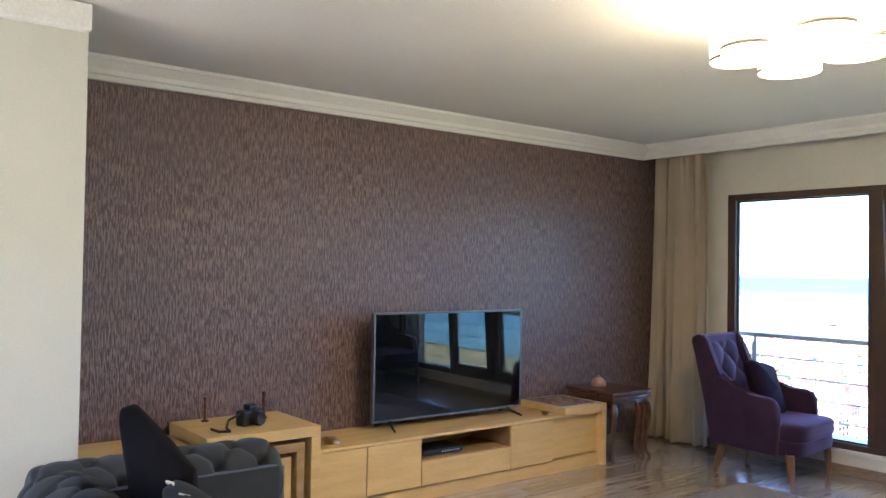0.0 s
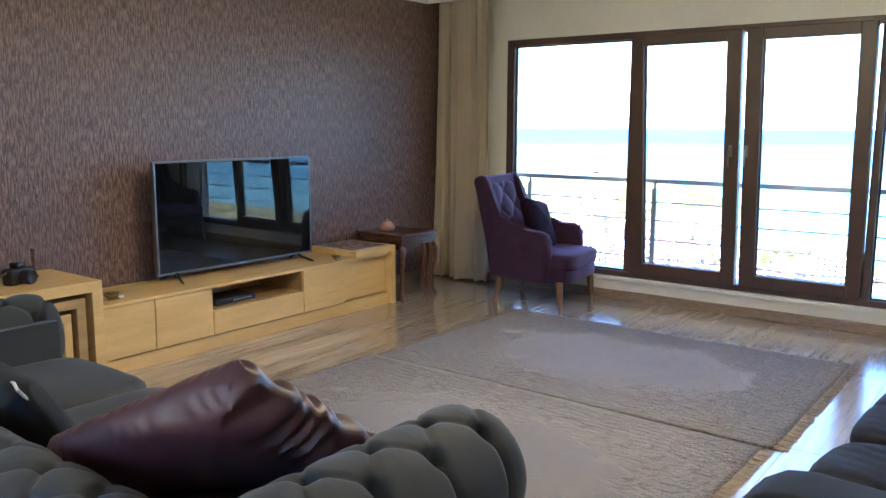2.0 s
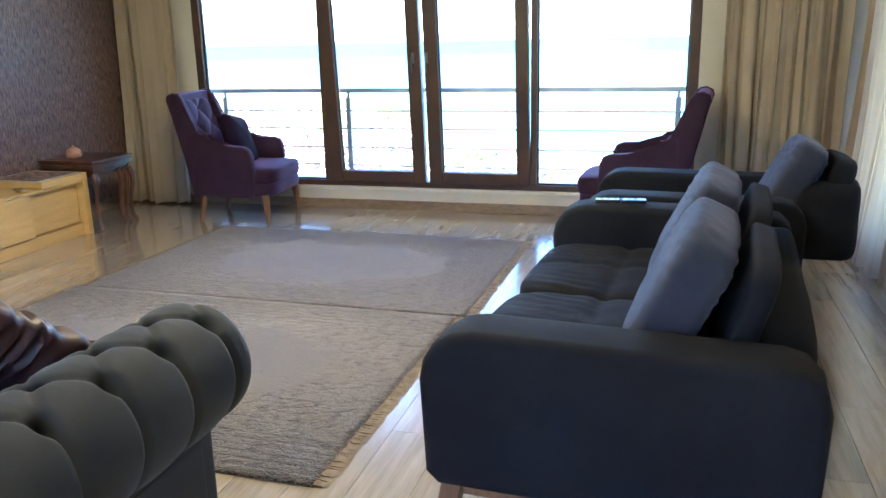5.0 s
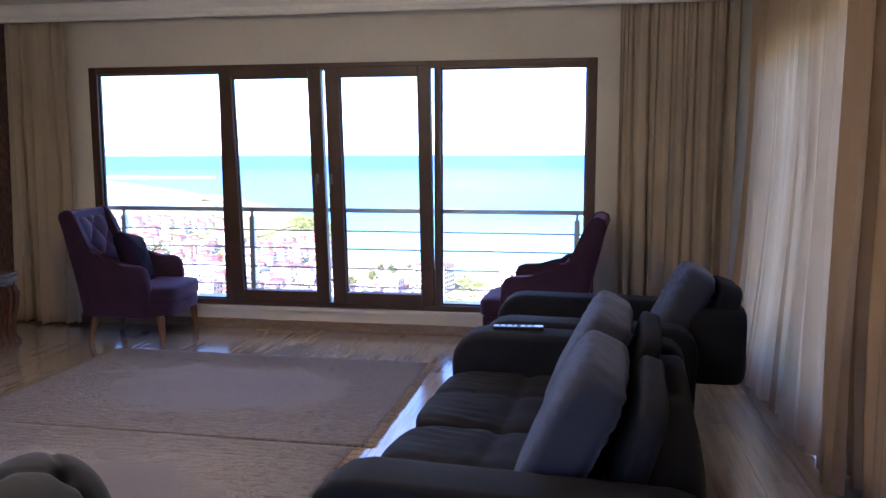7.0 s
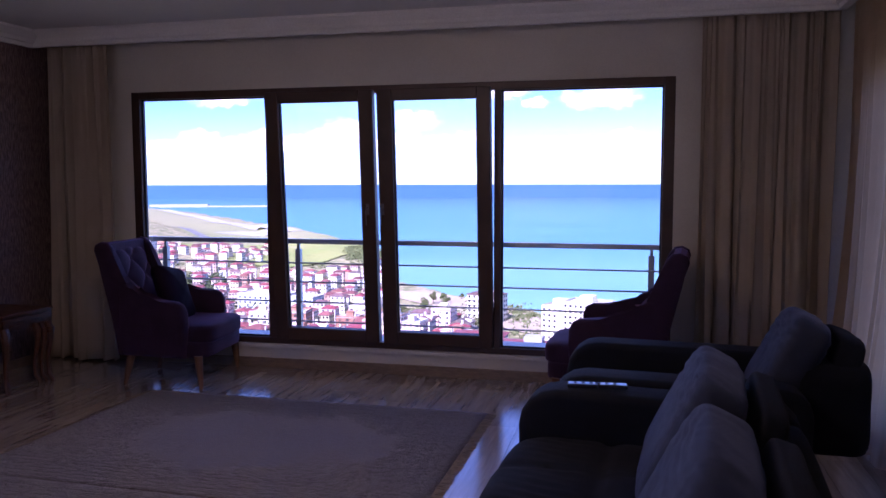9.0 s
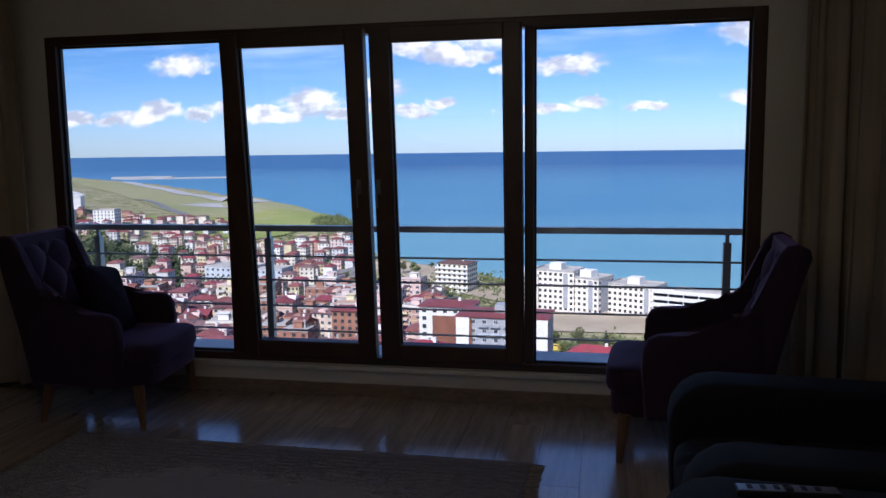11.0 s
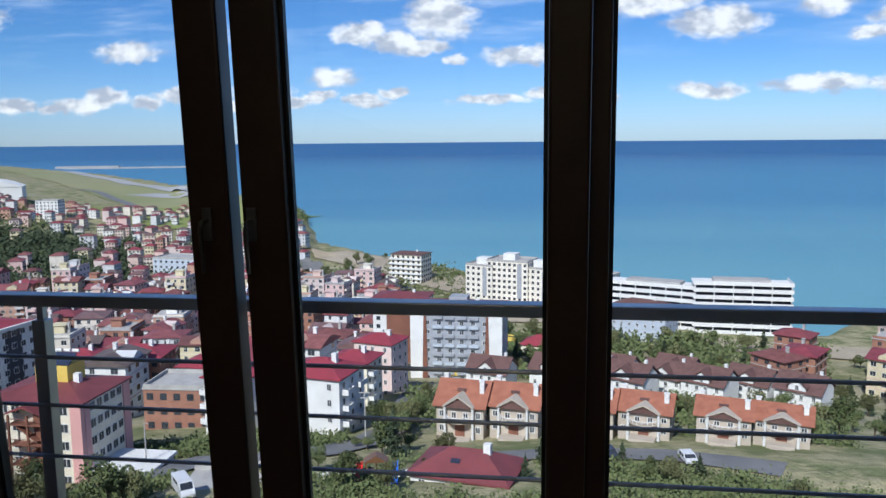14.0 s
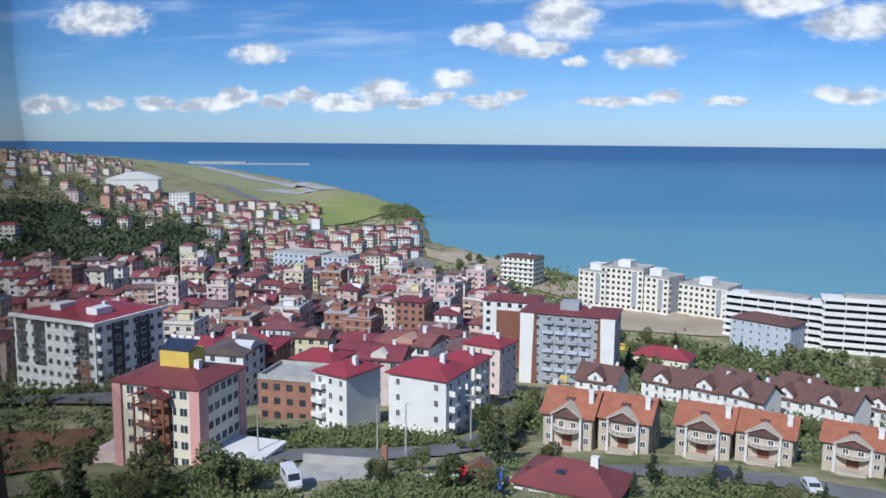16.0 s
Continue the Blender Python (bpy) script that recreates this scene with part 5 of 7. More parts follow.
def strip(name, pts, w, mat, lift, label, kind="structure"):
    """A band laid on the ground along bearings and distances."""
    line = []
    for (a0, d0), (a1, d1) in zip(pts, pts[1:]):
        for k in range(16):
            f = k / 16
            line.append(spot(a0 + (a1 - a0) * f, d0 + (d1 - d0) * f))
    line.append(spot(*pts[-1]))
    b = bmesh.new()
    prev = None
    for i, p in enumerate(line):
        q, r = line[max(i - 1, 0)], line[min(i + 1, len(line) - 1)]
        t = Vector((r[0] - q[0], r[1] - q[1], 0)).normalized()
        n = Vector((-t.y, t.x, 0)) * w / 2
        cur = []
        cross = max(1, int(w / 20))
        for j in range(cross + 1):
            s = 2 * j / cross - 1
            x, y = p[0] + n.x * s, p[1] + n.y * s
            cur.append(b.verts.new((x, y, max(ground_z(x, y), p[2] - (0.3 if w < 60 else 9)) + lift)))
        for j in range(cross if prev else 0):
            b.faces.new((prev[j], prev[j + 1], cur[j + 1], cur[j]))
        prev = cur
    return structure(name, b, mat, label)


M_ROAD = surface("asphalt_far", (0.20, 0.20, 0.20), (0.15, 0.15, 0.155), 0.2, 0.85, 0.2, 3.0, coords="World")
M_RUNWAY = surface("runway", (0.42, 0.42, 0.42), (0.34, 0.34, 0.34), 0.02, 0.8, 0.1, 1.0, coords="World")
# airfield grass paled to brown-yellow: haze of distance put into the colour
M_FIELD = surface("hazy_field", (0.30, 0.29, 0.15), (0.24, 0.26, 0.11), 0.006, 0.95, 0.1, 0.2, coords="World")
M_GRASS = surface("airfield_grass", (0.20, 0.26, 0.06), (0.26, 0.28, 0.09), 0.008, 0.95, 0.1, 0.2, coords="World")
M_SAND = surface("bare_earth", (0.45, 0.38, 0.28), (0.36, 0.30, 0.22), 0.05, 0.95, 0.3, 1.5, coords="World")
M_LAWN = surface("lawn", (0.085, 0.15, 0.035), (0.12, 0.17, 0.05), 0.08, 0.95, 0.3, 2.0, coords="World")
M_REDSOIL = surface("red_soil", (0.26, 0.12, 0.07), (0.20, 0.10, 0.06), 0.2, 0.95, 0.4, 2.0, coords="World")
strip("field_airfield", [(-37, 2500), (-32.3, 1880), (-27.8, 1400), (-24.2, 1110), (-22.0, 985)], 200, M_FIELD, 0.8, "long green airfield on the cape")
strip("field_cape", [(-27.2, 1130), (-23.2, 940), (-20.4, 900)], 190, M_GRASS, 1.3, "green meadow at the end of the airfield")
strip("runway", [(-34.0, 2500), (-29.0, 1750), (-24.2, 1330)], 38, M_RUNWAY, 1.5, "pale concrete runway")
strip("apron", [(-28.6, 1430), (-26.4, 1380), (-24.3, 1350)], 70, M_RUNWAY, 1.2, "pale concrete apron")
strip("road_coast", [(-32, 1500), (-28, 1000), (-24.5, 760), (-21.5, 640), (-17, 540), (-11, 470)], 16, M_ROAD, 1.2, "grey coast road")
strip("road_shore", [(9, 345), (14, 345), (20, 352), (26, 370)], 26, M_SAND, 0.6, "bare ground and road by the shore")
strip("beach", [(-16.5, 640), (-12, 560), (-8, 500), (-3.5, 455), (1, 430)], 40, M_SAND, 0.7, "sandy strip of open ground by the sea")
strip("sand_square", [(-9, 415), (-4, 405), (1.5, 405), (4.5, 410)], 46, M_SAND, 0.6, "bare sandy ground round the shore complex")
strip("lawn_mid", [(-4.5, 330), (-1, 318), (3.5, 322)], 30, M_LAWN, 0.5, "green park lawn")
strip("road_near", [(-31, 124), (-26, 130), (-21, 126), (-17, 129), (-14.2, 136), (-11.8, 152), (-10.6, 190), (-9.8, 240)], 7.5, M_ROAD, 0.35, "grey street winding between the houses")
strip("road_villas", [(-9, 116), (0, 122), (8, 124), (16, 122)], 6, M_ROAD, 0.3, "narrow grey street before the villas")
strip("road_block", [(-47, 190), (-42, 182), (-38, 178), (-35, 170)], 6, M_ROAD, 0.8, "grey street before the white block")
strip("soil_bank", [(-50, 160), (-45, 158), (-41, 155)], 26, M_REDSOIL, 0.5, "bare reddish soil bank")

# ---- houses ----
PASTEL = [(0.80, 0.74, 0.66), (0.84, 0.84, 0.83), (0.70, 0.52, 0.46), (0.78, 0.56, 0.53), (0.66, 0.67, 0.69), (0.82, 0.77, 0.68), (0.55, 0.33, 0.25), (0.74, 0.62, 0.54), (0.74, 0.66, 0.44), (0.72, 0.60, 0.58)]
ROOFS = [(0.30, 0.075, 0.085), (0.33, 0.065, 0.085), (0.27, 0.10, 0.09), (0.19, 0.075, 0.075), (0.33, 0.12, 0.115), (0.17, 0.13, 0.125), (0.27, 0.06, 0.08), (0.23, 0.085, 0.085), (0.24, 0.14, 0.14), (0.31, 0.10, 0.11)]
M_PLASTER = surface("house_plaster", (0.9, 0.9, 0.9), (0.78, 0.78, 0.78), 0.35, 0.85, 0.15, 4.0, tint=PASTEL, coords="World")
M_ROOF = surface("metal_tile_roof", (0.85, 0.85, 0.85), (0.6, 0.6, 0.6), 0.5, 0.7, 0.4, 5.0, tint=ROOFS, depth=0.05, coords="World")
M_PLASTERF = surface("far_plaster", (0.9, 0.9, 0.9), (0.78, 0.78, 0.78), 0.35, 0.85, 0.15, 4.0, tint=PASTEL, coords="World", islands=True)
M_ROOFF = surface("far_roof", (0.85, 0.85, 0.85), (0.6, 0.6, 0.6), 0.5, 0.7, 0.4, 5.0, tint=ROOFS, depth=0.05, coords="World", islands=True)
M_WHITE = surface("white_render", (0.78, 0.78, 0.77), (0.70, 0.70, 0.69), 0.3, 0.8, 0.1, 4.0, coords="World")
M_IVORY = surface("ivory_render", (0.80, 0.76, 0.68), (0.73, 0.69, 0.61), 0.3, 0.8, 0.1, 4.0, coords="World")
M_CREAM = surface("cream_render", (0.80, 0.74, 0.60), (0.74, 0.68, 0.55), 0.3, 0.8, 0.1, 4.0, coords="World")
M_PINK = surface("pink_render", (0.70, 0.38, 0.36), (0.64, 0.34, 0.32), 0.3, 0.8, 0.1, 4.0, coords="World")
M_PALEPINK = surface("pale_pink_render", (0.76, 0.60, 0.56), (0.70, 0.55, 0.51), 0.3, 0.8, 0.1, 4.0, coords="World")
M_GRAYR = surface("grey_render", (0.36, 0.38, 0.42), (0.31, 0.33, 0.37), 0.3, 0.8, 0.1, 4.0, coords="World")
M_DARKR = surface("anthracite_render", (0.055, 0.058, 0.07), (0.045, 0.048, 0.058), 0.3, 0.8, 0.1, 4.0, coords="World")
M_BROWNR = surface("brown_cladding", (0.24, 0.10, 0.065), (0.18, 0.075, 0.05), 0.4, 0.8, 0.1, 4.0, coords="World")
M_BRICK = surface("bare_brick", (0.36, 0.18, 0.125), (0.29, 0.14, 0.10), 0.5, 0.9, 0.4, 5.0, coords="World")
M_YELLOW = surface("yellow_render", (0.72, 0.52, 0.12), (0.66, 0.47, 0.10), 0.4, 0.8, 0.1, 4.0, coords="World")
M_BLUE = surface("blue_render", (0.30, 0.40, 0.50), (0.26, 0.35, 0.45), 0.4, 0.8, 0.1, 4.0, coords="World")
M_BLUEG = surface("blue_grey_render", (0.50, 0.56, 0.64), (0.45, 0.5, 0.58), 0.4, 0.8, 0.1, 4.0, coords="World")
M_CRIMSON = surface("crimson_roof", (0.32, 0.045, 0.065), (0.26, 0.04, 0.055), 0.4, 0.6, 0.3, 6.0, depth=0.04, coords="World")
M_MAROON = surface("maroon_roof", (0.22, 0.055, 0.06), (0.17, 0.045, 0.05), 0.4, 0.6, 0.3, 6.0, depth=0.04, coords="World")
M_TERRA = surface("terracotta_tiles", (0.38, 0.145, 0.088), (0.30, 0.11, 0.068), 0.8, 0.8, 0.5, 7.0, depth=0.05, coords="World")
M_BROWNT = surface("brown_tiles", (0.155, 0.082, 0.072), (0.115, 0.06, 0.054), 0.8, 0.8, 0.5, 7.0, depth=0.05, coords="World")
M_CONC = surface("concrete_far", (0.45, 0.44, 0.42), (0.36, 0.35, 0.34), 0.4, 0.9, 0.2, 4.0, coords="World")
M_PANEDARK = surface("far_window_glass", (0.05, 0.06, 0.075), (0.03, 0.035, 0.045), 0.5, 0.15, 0.0, 3.0, coords="World")
M_SOLAR = surface("solar_panel", (0.04, 0.05, 0.09), (0.03, 0.04, 0.07), 1.0, 0.2, 0.0, 3.0)
M_REDP = surface("red_plastic", (0.6, 0.03, 0.03), None, 1.0, 0.4)
M_BLUEP = surface("blue_plastic", (0.03, 0.14, 0.6), None, 1.0, 0.4)
M_CARW = surface("white_car_paint", (0.75, 0.76, 0.78), None, 1.0, 0.25)
M_CARD = surface("dark_car_paint", (0.05, 0.06, 0.08), None, 1.0, 0.25)
M_TYRE = surface("tyre_rubber", (0.02, 0.02, 0.02), None, 1.0, 0.8)


def window_mesh(w, h, frame_m):
    b = bmesh.new()
    box(b, -w / 2, -0.06, 0, w / 2, 0.02, h, mi=0)
    box(b, -w / 2 + 0.12, -0.09, 0.12, -0.05, -0.061, h - 0.12, mi=1)
    box(b, 0.05, -0.09, 0.12, w / 2 - 0.12, -0.061, h - 0.12, mi=1)
    me = bpy.data.meshes.new("window")
    b.to_mesh(me)
    b.free()
    me.materials.append(frame_m)
    me.materials.append(M_PANEDARK)
    return me


WIN_W = window_mesh(1.5, 1.5, M_WHITE)
WIN_S = window_mesh(1.0, 1.4, M_WHITE)
WIN_D = window_mesh(1.5, 1.5, M_DARKR)
WIN_B = window_mesh(1.9, 2.1, M_WHITE)


def hip_roof(b, w, d, z, h, over, ridge=0.35, mi=0):
    """Eaves board and a hipped roof above it."""
    X, Y = w / 2 + over, d / 2 + over
    r = max(0.0, X - Y) if X > Y else 0.0
    q = max(0.0, Y - X) if Y > X else 0.0
    box(b, -X, -Y, z, X, Y, z + 0.25, mi=mi)
    e = [b.verts.new(p) for p in ((-X, -Y, z + 0.26), (X, -Y, z + 0.26), (X, Y, z + 0.26), (-X, Y, z + 0.26))]
    t = [b.verts.new(p) for p in ((-r - 0.1, -q - 0.1, z + 0.26 + h), (r + 0.1, q + 0.1, z + 0.26 + h))]
    if X >= Y:
        fs = ((e[0], e[1], t[1], t[0]), (e[1], e[2], t[1]), (e[2], e[3], t[0], t[1]), (e[3], e[0], t[0]))
    else:
        fs = ((e[0], e[1], t[0]), (e[1], e[2], t[1], t[0]), (e[2], e[3], t[1]), (e[3], e[0], t[0], t[1]))
    for f in fs:
        b.faces.new(f).material_index = mi
    return b


def put_windows(house, me, w, d, floors, fh, cols, sides=("front", "right"), z0=0.9, skip=()):
    """One object a window, on the named sides."""
    for side in sides:
        span = w if side in ("front", "back") else d
        n = cols if side in ("front", "back") else max(1, round(cols * d / w))
        for f in range(floors):
            for c in range(n):
                if (side, c) in skip:
                    continue
                u = -span / 2 + span * (c + 0.5) / n
                o = new("window", me)
                o.parent = house
                z = f * fh + z0
                o.matrix_basis = {"front": pose(u, -d / 2 - 0.01, z), "back": pose(u, d / 2 + 0.01, z, 0, 0, 180), "right": pose(w / 2 + 0.01, u, z, 0, 0, 90), "left": pose(-w / 2 - 0.01, u, z, 0, 0, -90)}[side]


def block(name, label, az, d, w, dep, floors, turn, wall, roof, cols, win=None, fh=3.0, rh=2.4, flat=False, sides=("front", "right"), group="", balc=(), lift=0.0, skip=()):
    """An apartment house; its front faces the viewer, turned by some degrees."""
    x, y, z = spot(az, d)
    h = thing(name, label, "apartment building" if floors > 3 else "house", pose(x, y, z + lift, 0, 0, -az + turn), group)
    H = floors * fh
    part("wall", boxes((-w / 2, -dep / 2, -6.0, w / 2, dep / 2, H)), wall, h)
    b = bmesh.new()
    if flat:
        box(b, -w / 2 - 0.2, -dep / 2 - 0.2, H, w / 2 + 0.2, dep / 2 + 0.2, H + 0.3)
        for r in ((-w / 2, -dep / 2, w / 2, -dep / 2 + 0.3), (-w / 2, dep / 2 - 0.3, w / 2, dep / 2), (-w / 2, -dep / 2 + 0.3, -w / 2 + 0.3, dep / 2 - 0.3), (w / 2 - 0.3, -dep / 2 + 0.3, w / 2, dep / 2 - 0.3)):
            box(b, r[0], r[1], H + 0.3, r[2], r[3], H + 1.1)
    else:
        hip_roof(b, w, dep, H, rh, 0.6)
    part("roof", b, roof, h)
    if not flat:
        part("chimney", boxes((w * 0.18, -0.5, H + rh * 0.4, w * 0.18 + 1.0, 0.5, H + rh + 1.2)), M_WHITE, h)
    put_windows(h, win or WIN_W, w, dep, floors, fh, cols, sides, 0.9, skip)
    for side, c, n in balc:
        for f in range(1, floors):
            u = -(w if side == "front" else dep) / 2 + (w if side == "front" else dep) * (c + 0.5) / n
            bb = boxes((-1.5, -1.3, f * fh - 0.15, 1.5, -0.01, f * fh + 0.02), (-1.5, -1.3, f * fh + 0.02, 1.5, -1.22, f * fh + 0.95), (-1.5, -1.22, f * fh + 0.02, -1.42, -0.01, f * fh + 0.95), (1.42, -1.22, f * fh + 0.02, 1.5, -0.01, f * fh + 0.95))
            o = part("balcony", bb, M_WHITE, h)
            o.matrix_basis = pose(u, -dep / 2, 0) if side == "front" else pose(w / 2, u, 0, 0, 0, 90)
    return h


# named buildings, near to far
school = block("school_building", "cream and pink five storey school with maroon roof and stair tower", -34.6, 140, 16, 13.5, 5, -35, M_CREAM, M_MAROON, 8, WIN_W, 2.8, 1.6, skip=(("front", 0), ("front", 7), ("front", 3), ("front", 4)), lift=0.6)
for x0, x1 in ((-8.2, -6.6), (6.4, 8.2)):
    part("pilaster", boxes((x0, -7.25, -6, x1, -6.25, 13.8)), M_PINK, school, "pink corner strip")
part("pilaster", boxes((7.6, -6.24, -6, 8.25, -4.8, 13.8)), M_PINK, school, "pink corner strip")
part("pilaster", boxes((7.6, 4.9, -6, 8.25, 6.9, 13.8)), M_PINK, school, "pink corner strip")
part("roof_box", boxes((-3.2, -1.2, 14.2, 2.4, 3.6, 18.2)), M_YELLOW, school, "yellow plastered roof box")
sp = bmesh.new()
box(sp, -2.9, -1.5, 0, 2.9, 1.5, 0.15, m=Matrix.Translation((-0.4, 0.4, 18.9)) @ Matrix.Rotation(radians(28), 4, "X"))
part("solar_panel", sp, M_SOLAR, school)
for k in range(4):
    part("water_tank", tube(bmesh.new(), [(-3.1 + 1.5 * k, 2.2, 19.9), (-2.0 + 1.5 * k, 2.2, 19.9)], 0.28, 8), M_WHITE, school)
for x0, x1 in ((-3.3, -3.0), (-0.15, 0.15), (2.2, 2.5)):
    part("stair_post", boxes((x0, -8.6, -4, x1, -8.3, 12.4)), M_BROWNR, school)
for f in range(5):
    part("landing", boxes((-3.3, -8.6, f * 3.2 - 2.0, 2.5, -6.52, f * 3.2 - 1.85), (-3.3, -8.6, f * 3.2 - 1.0, 2.5, -8.52, f * 3.2 - 0.9), (2.4, -8.5, f * 3.2 - 1.0, 2.5, -6.52, f * 3.2 - 0.9)), M_BROWNR, school, "dark red steel landing")
for f in range(4):
    fl_ = bmesh.new()
    box(fl_, -2.0, -8.3, 0, 2.0, -7.2, 0.18, m=Matrix.Translation((-0.4, 0, f * 3.2 - 0.3)) @ Matrix.Rotation(radians(36 if f % 2 else -36), 4, "Y"))
    part("stair_flight", fl_, M_BROWNR, school)
part("stair_screen", boxes((0.2, -7.2, -4, 2.5, -6.55, 12.4)), M_BROWNR, school, "dark red stair screen")
part("stair_roof", extrude(bmesh.new(), [(-3.8, 12.4), (-0.4, 13.7), (3.0, 12.4), (3.0, 12.6), (-0.4, 14.0), (-3.8, 12.6)], "y", -8.9, -6.4), M_MAROON, school)
part("annex", boxes((8.3, -6.0, -6.0, 17.5, 3.0, 2.6), (8.3, -6.4, 2.6, 18.0, 3.4, 3.1)), M_WHITE, school, "low white annex with flat roof")
part("annex", boxes((-14.5, -5.0, -6.0, -8.3, 4.0, 0.8)), M_PALEPINK, school, "low pink annex")

block("apartment_building", "white and anthracite apartment house with crimson roof and balconies", -40.2, 218, 27, 22, 6, -48, M_WHITE, M_CRIMSON, 10, WIN_W, 3.0, 1.8, balc=(("right", 0, 6), ("front", 7, 10)), lift=0.5)
b2 = bpy.data.objects["apartment_building"]
for r in ((-12.6, -11.05, 6.2, -9.4, -10.95, 17.6), (-6.8, -11.05, 6.2, -2.8, -10.95, 17.6), (7.5, -11.05, 9.2, 11.5, -10.95, 17.6), (13.45, -6.0, 3.0, 13.55, -2.2, 17.6), (13.45, 1.5, 3.0, 13.55, 6.5, 17.6)):
    part("cladding", boxes(r), M_DARKR, b2, "anthracite wall field")
for x0 in (-6, 6):
    part("roof_box", boxes((x0, -6.4, 18.2, x0 + 3.4, -1.5, 20.6)), M_WHITE, b2)
part("cladding", boxes((7.5, -11.05, -6.0, 11.5, -10.95, 9.0)), M_BROWNR, b2, "brown wall field")
part("eaves_band", boxes((-14.3, -11.8, 17.7, 14.3, -11.07, 18.5), (13.57, -11.06, 17.7, 14.3, 11.8, 18.5)), M_WHITE, b2)

block("apartment_building", "slim white five storey house with crimson roof", -23.0, 163, 8.5, 10.5, 4, -42, M_WHITE, M_CRIMSON, 3, WIN_S, 3.0, 1.8, sides=("front",), balc=(("front", 0, 3),))
block("apartment_building", "white and pink house with crimson hipped roof and side balconies", -17.0, 154, 12.5, 11, 4, -28, M_WHITE, M_CRIMSON, 3, WIN_S, 3.1, 2.4, balc=(("right", 0, 2), ("right", 1, 2)), skip=(("front", 1),))
block("unfinished_building", "bare brick building shell with flat concrete roof", -26.4, 181, 15.0, 12, 3, -24, M_BRICK, M_CONC, 5, WIN_D, 3.2, flat=True, sides=("front", "right"))
block("apartment_building", "pale pink apartment house with blue eaves and crimson roof", -12.7, 218, 11.5, 10, 5, -28, M_PALEPINK, M_CRIMSON, 3, WIN_S, 3.0, 1.8)
block("apartment_building", "beige apartment house with crimson roof and deep balconies", -14.6, 190, 10, 9.5, 4, -24, M_CREAM, M_CRIMSON, 3, WIN_W, 3.0, 1.9, balc=(("front", 1, 3), ("right", 0, 2)))
block("apartment_building", "pale blue-grey house with crimson roof beside the yellow house", -24.8, 206, 12, 11, 4, -30, M_BLUEG, M_CRIMSON, 4, WIN_W, 3.0, 2.0, sides=("front",))
block("apartment_building", "yellow plastered house with grey roof", -20.6, 226, 10, 10, 4, -26, M_YELLOW, M_BROWNT, 3, WIN_S, 3.0, 1.8)
block("unfinished_building", "tall bare brick house with crimson roof", -29.4, 222, 15, 12, 5, -22, M_BRICK, M_CRIMSON, 5, WIN_D, 3.1, 2.2)
block("apartment_building", "white apartment house with balconies in the old quarter", -33.0, 250, 12.5, 11, 5, -22, M_WHITE, M_CRIMSON, 4, WIN_W, 3.0, 2.0, balc=(("front", 1, 4),))
block("unfinished_building", "narrow bare brick tower house", -18.2, 345, 13, 13, 6, -18, M_BRICK, M_MAROON, 4, WIN_D, 3.0, 1.4)

gray = block("apartment_building", "grey eight storey apartment block with white and rust side panels", -6.9, 262, 30, 16, 8, -10, M_GRAYR, M_MAROON, 8, WIN_W, 3.05, 1.2, skip=(("front", 0), ("front", 7)))
part("side_panel", extrude(bmesh.new(), [(-15.1, -5), (-11.3, -5), (-10.6, 24.3), (-15.1, 24.3)], "y", -8.5, -8.02), M_WHITE, gray, "white end panel")
part("side_panel", extrude(bmesh.new(), [(11.3, -5), (15.1, -5), (15.1, 24.3), (10.6, 24.3)], "y", -8.5, -8.02), M_WHITE, gray, "white end panel")
part("rust_panel", extrude(bmesh.new(), [(-11.25, -5), (-9.2, -5), (-9.9, 24.0), (-10.55, 24.0)], "y", -8.45, -8.02), M_BROWNR, gray, "rust red slanted strip")
part("rust_panel", extrude(bmesh.new(), [(9.2, -5), (11.25, -5), (10.55, 24.0), (9.9, 24.0)], "y", -8.45, -8.02), M_BROWNR, gray, "rust red slanted strip")
part("roof_box", boxes((-3, -4, 24.5, 3, 2, 27.8)), M_GRAYR, gray, "grey roof box")
for f in range(8):
    for x0 in (-7.6, -3.7, 0.4, 4.3):
        part("balcony", boxes((x0, -8.9, f * 3.05 - 0.1, x0 + 3.2, -8.02, f * 3.05 + 0.7)), M_GRAYR if f % 2 else M_BLUEG, gray)
part("sign", boxes((-1.6, -8.6, 2.6, 0.8, -8.51, 4.8)), M_YELLOW, gray, "small yellow sign")

blk = block("apartment_building", "white and brown apartment block with maroon roof", -11.0, 298, 20, 14, 8, -14, M_WHITE, M_MAROON, 5, WIN_D, 3.05, 1.2)
part("cladding", boxes((-4.5, -8.4, -4, 5.5, -8.02, 21.3), (10.98, -5, -4, 11.3, 5, 21.3)), M_BROWNR, blk, "brown cladding")

# villas with terracotta roofs
M_BEIGE = surface("beige_render", (0.52, 0.455, 0.38), (0.45, 0.39, 0.325), 0.4, 0.85, 0.15, 4.0, coords="World")


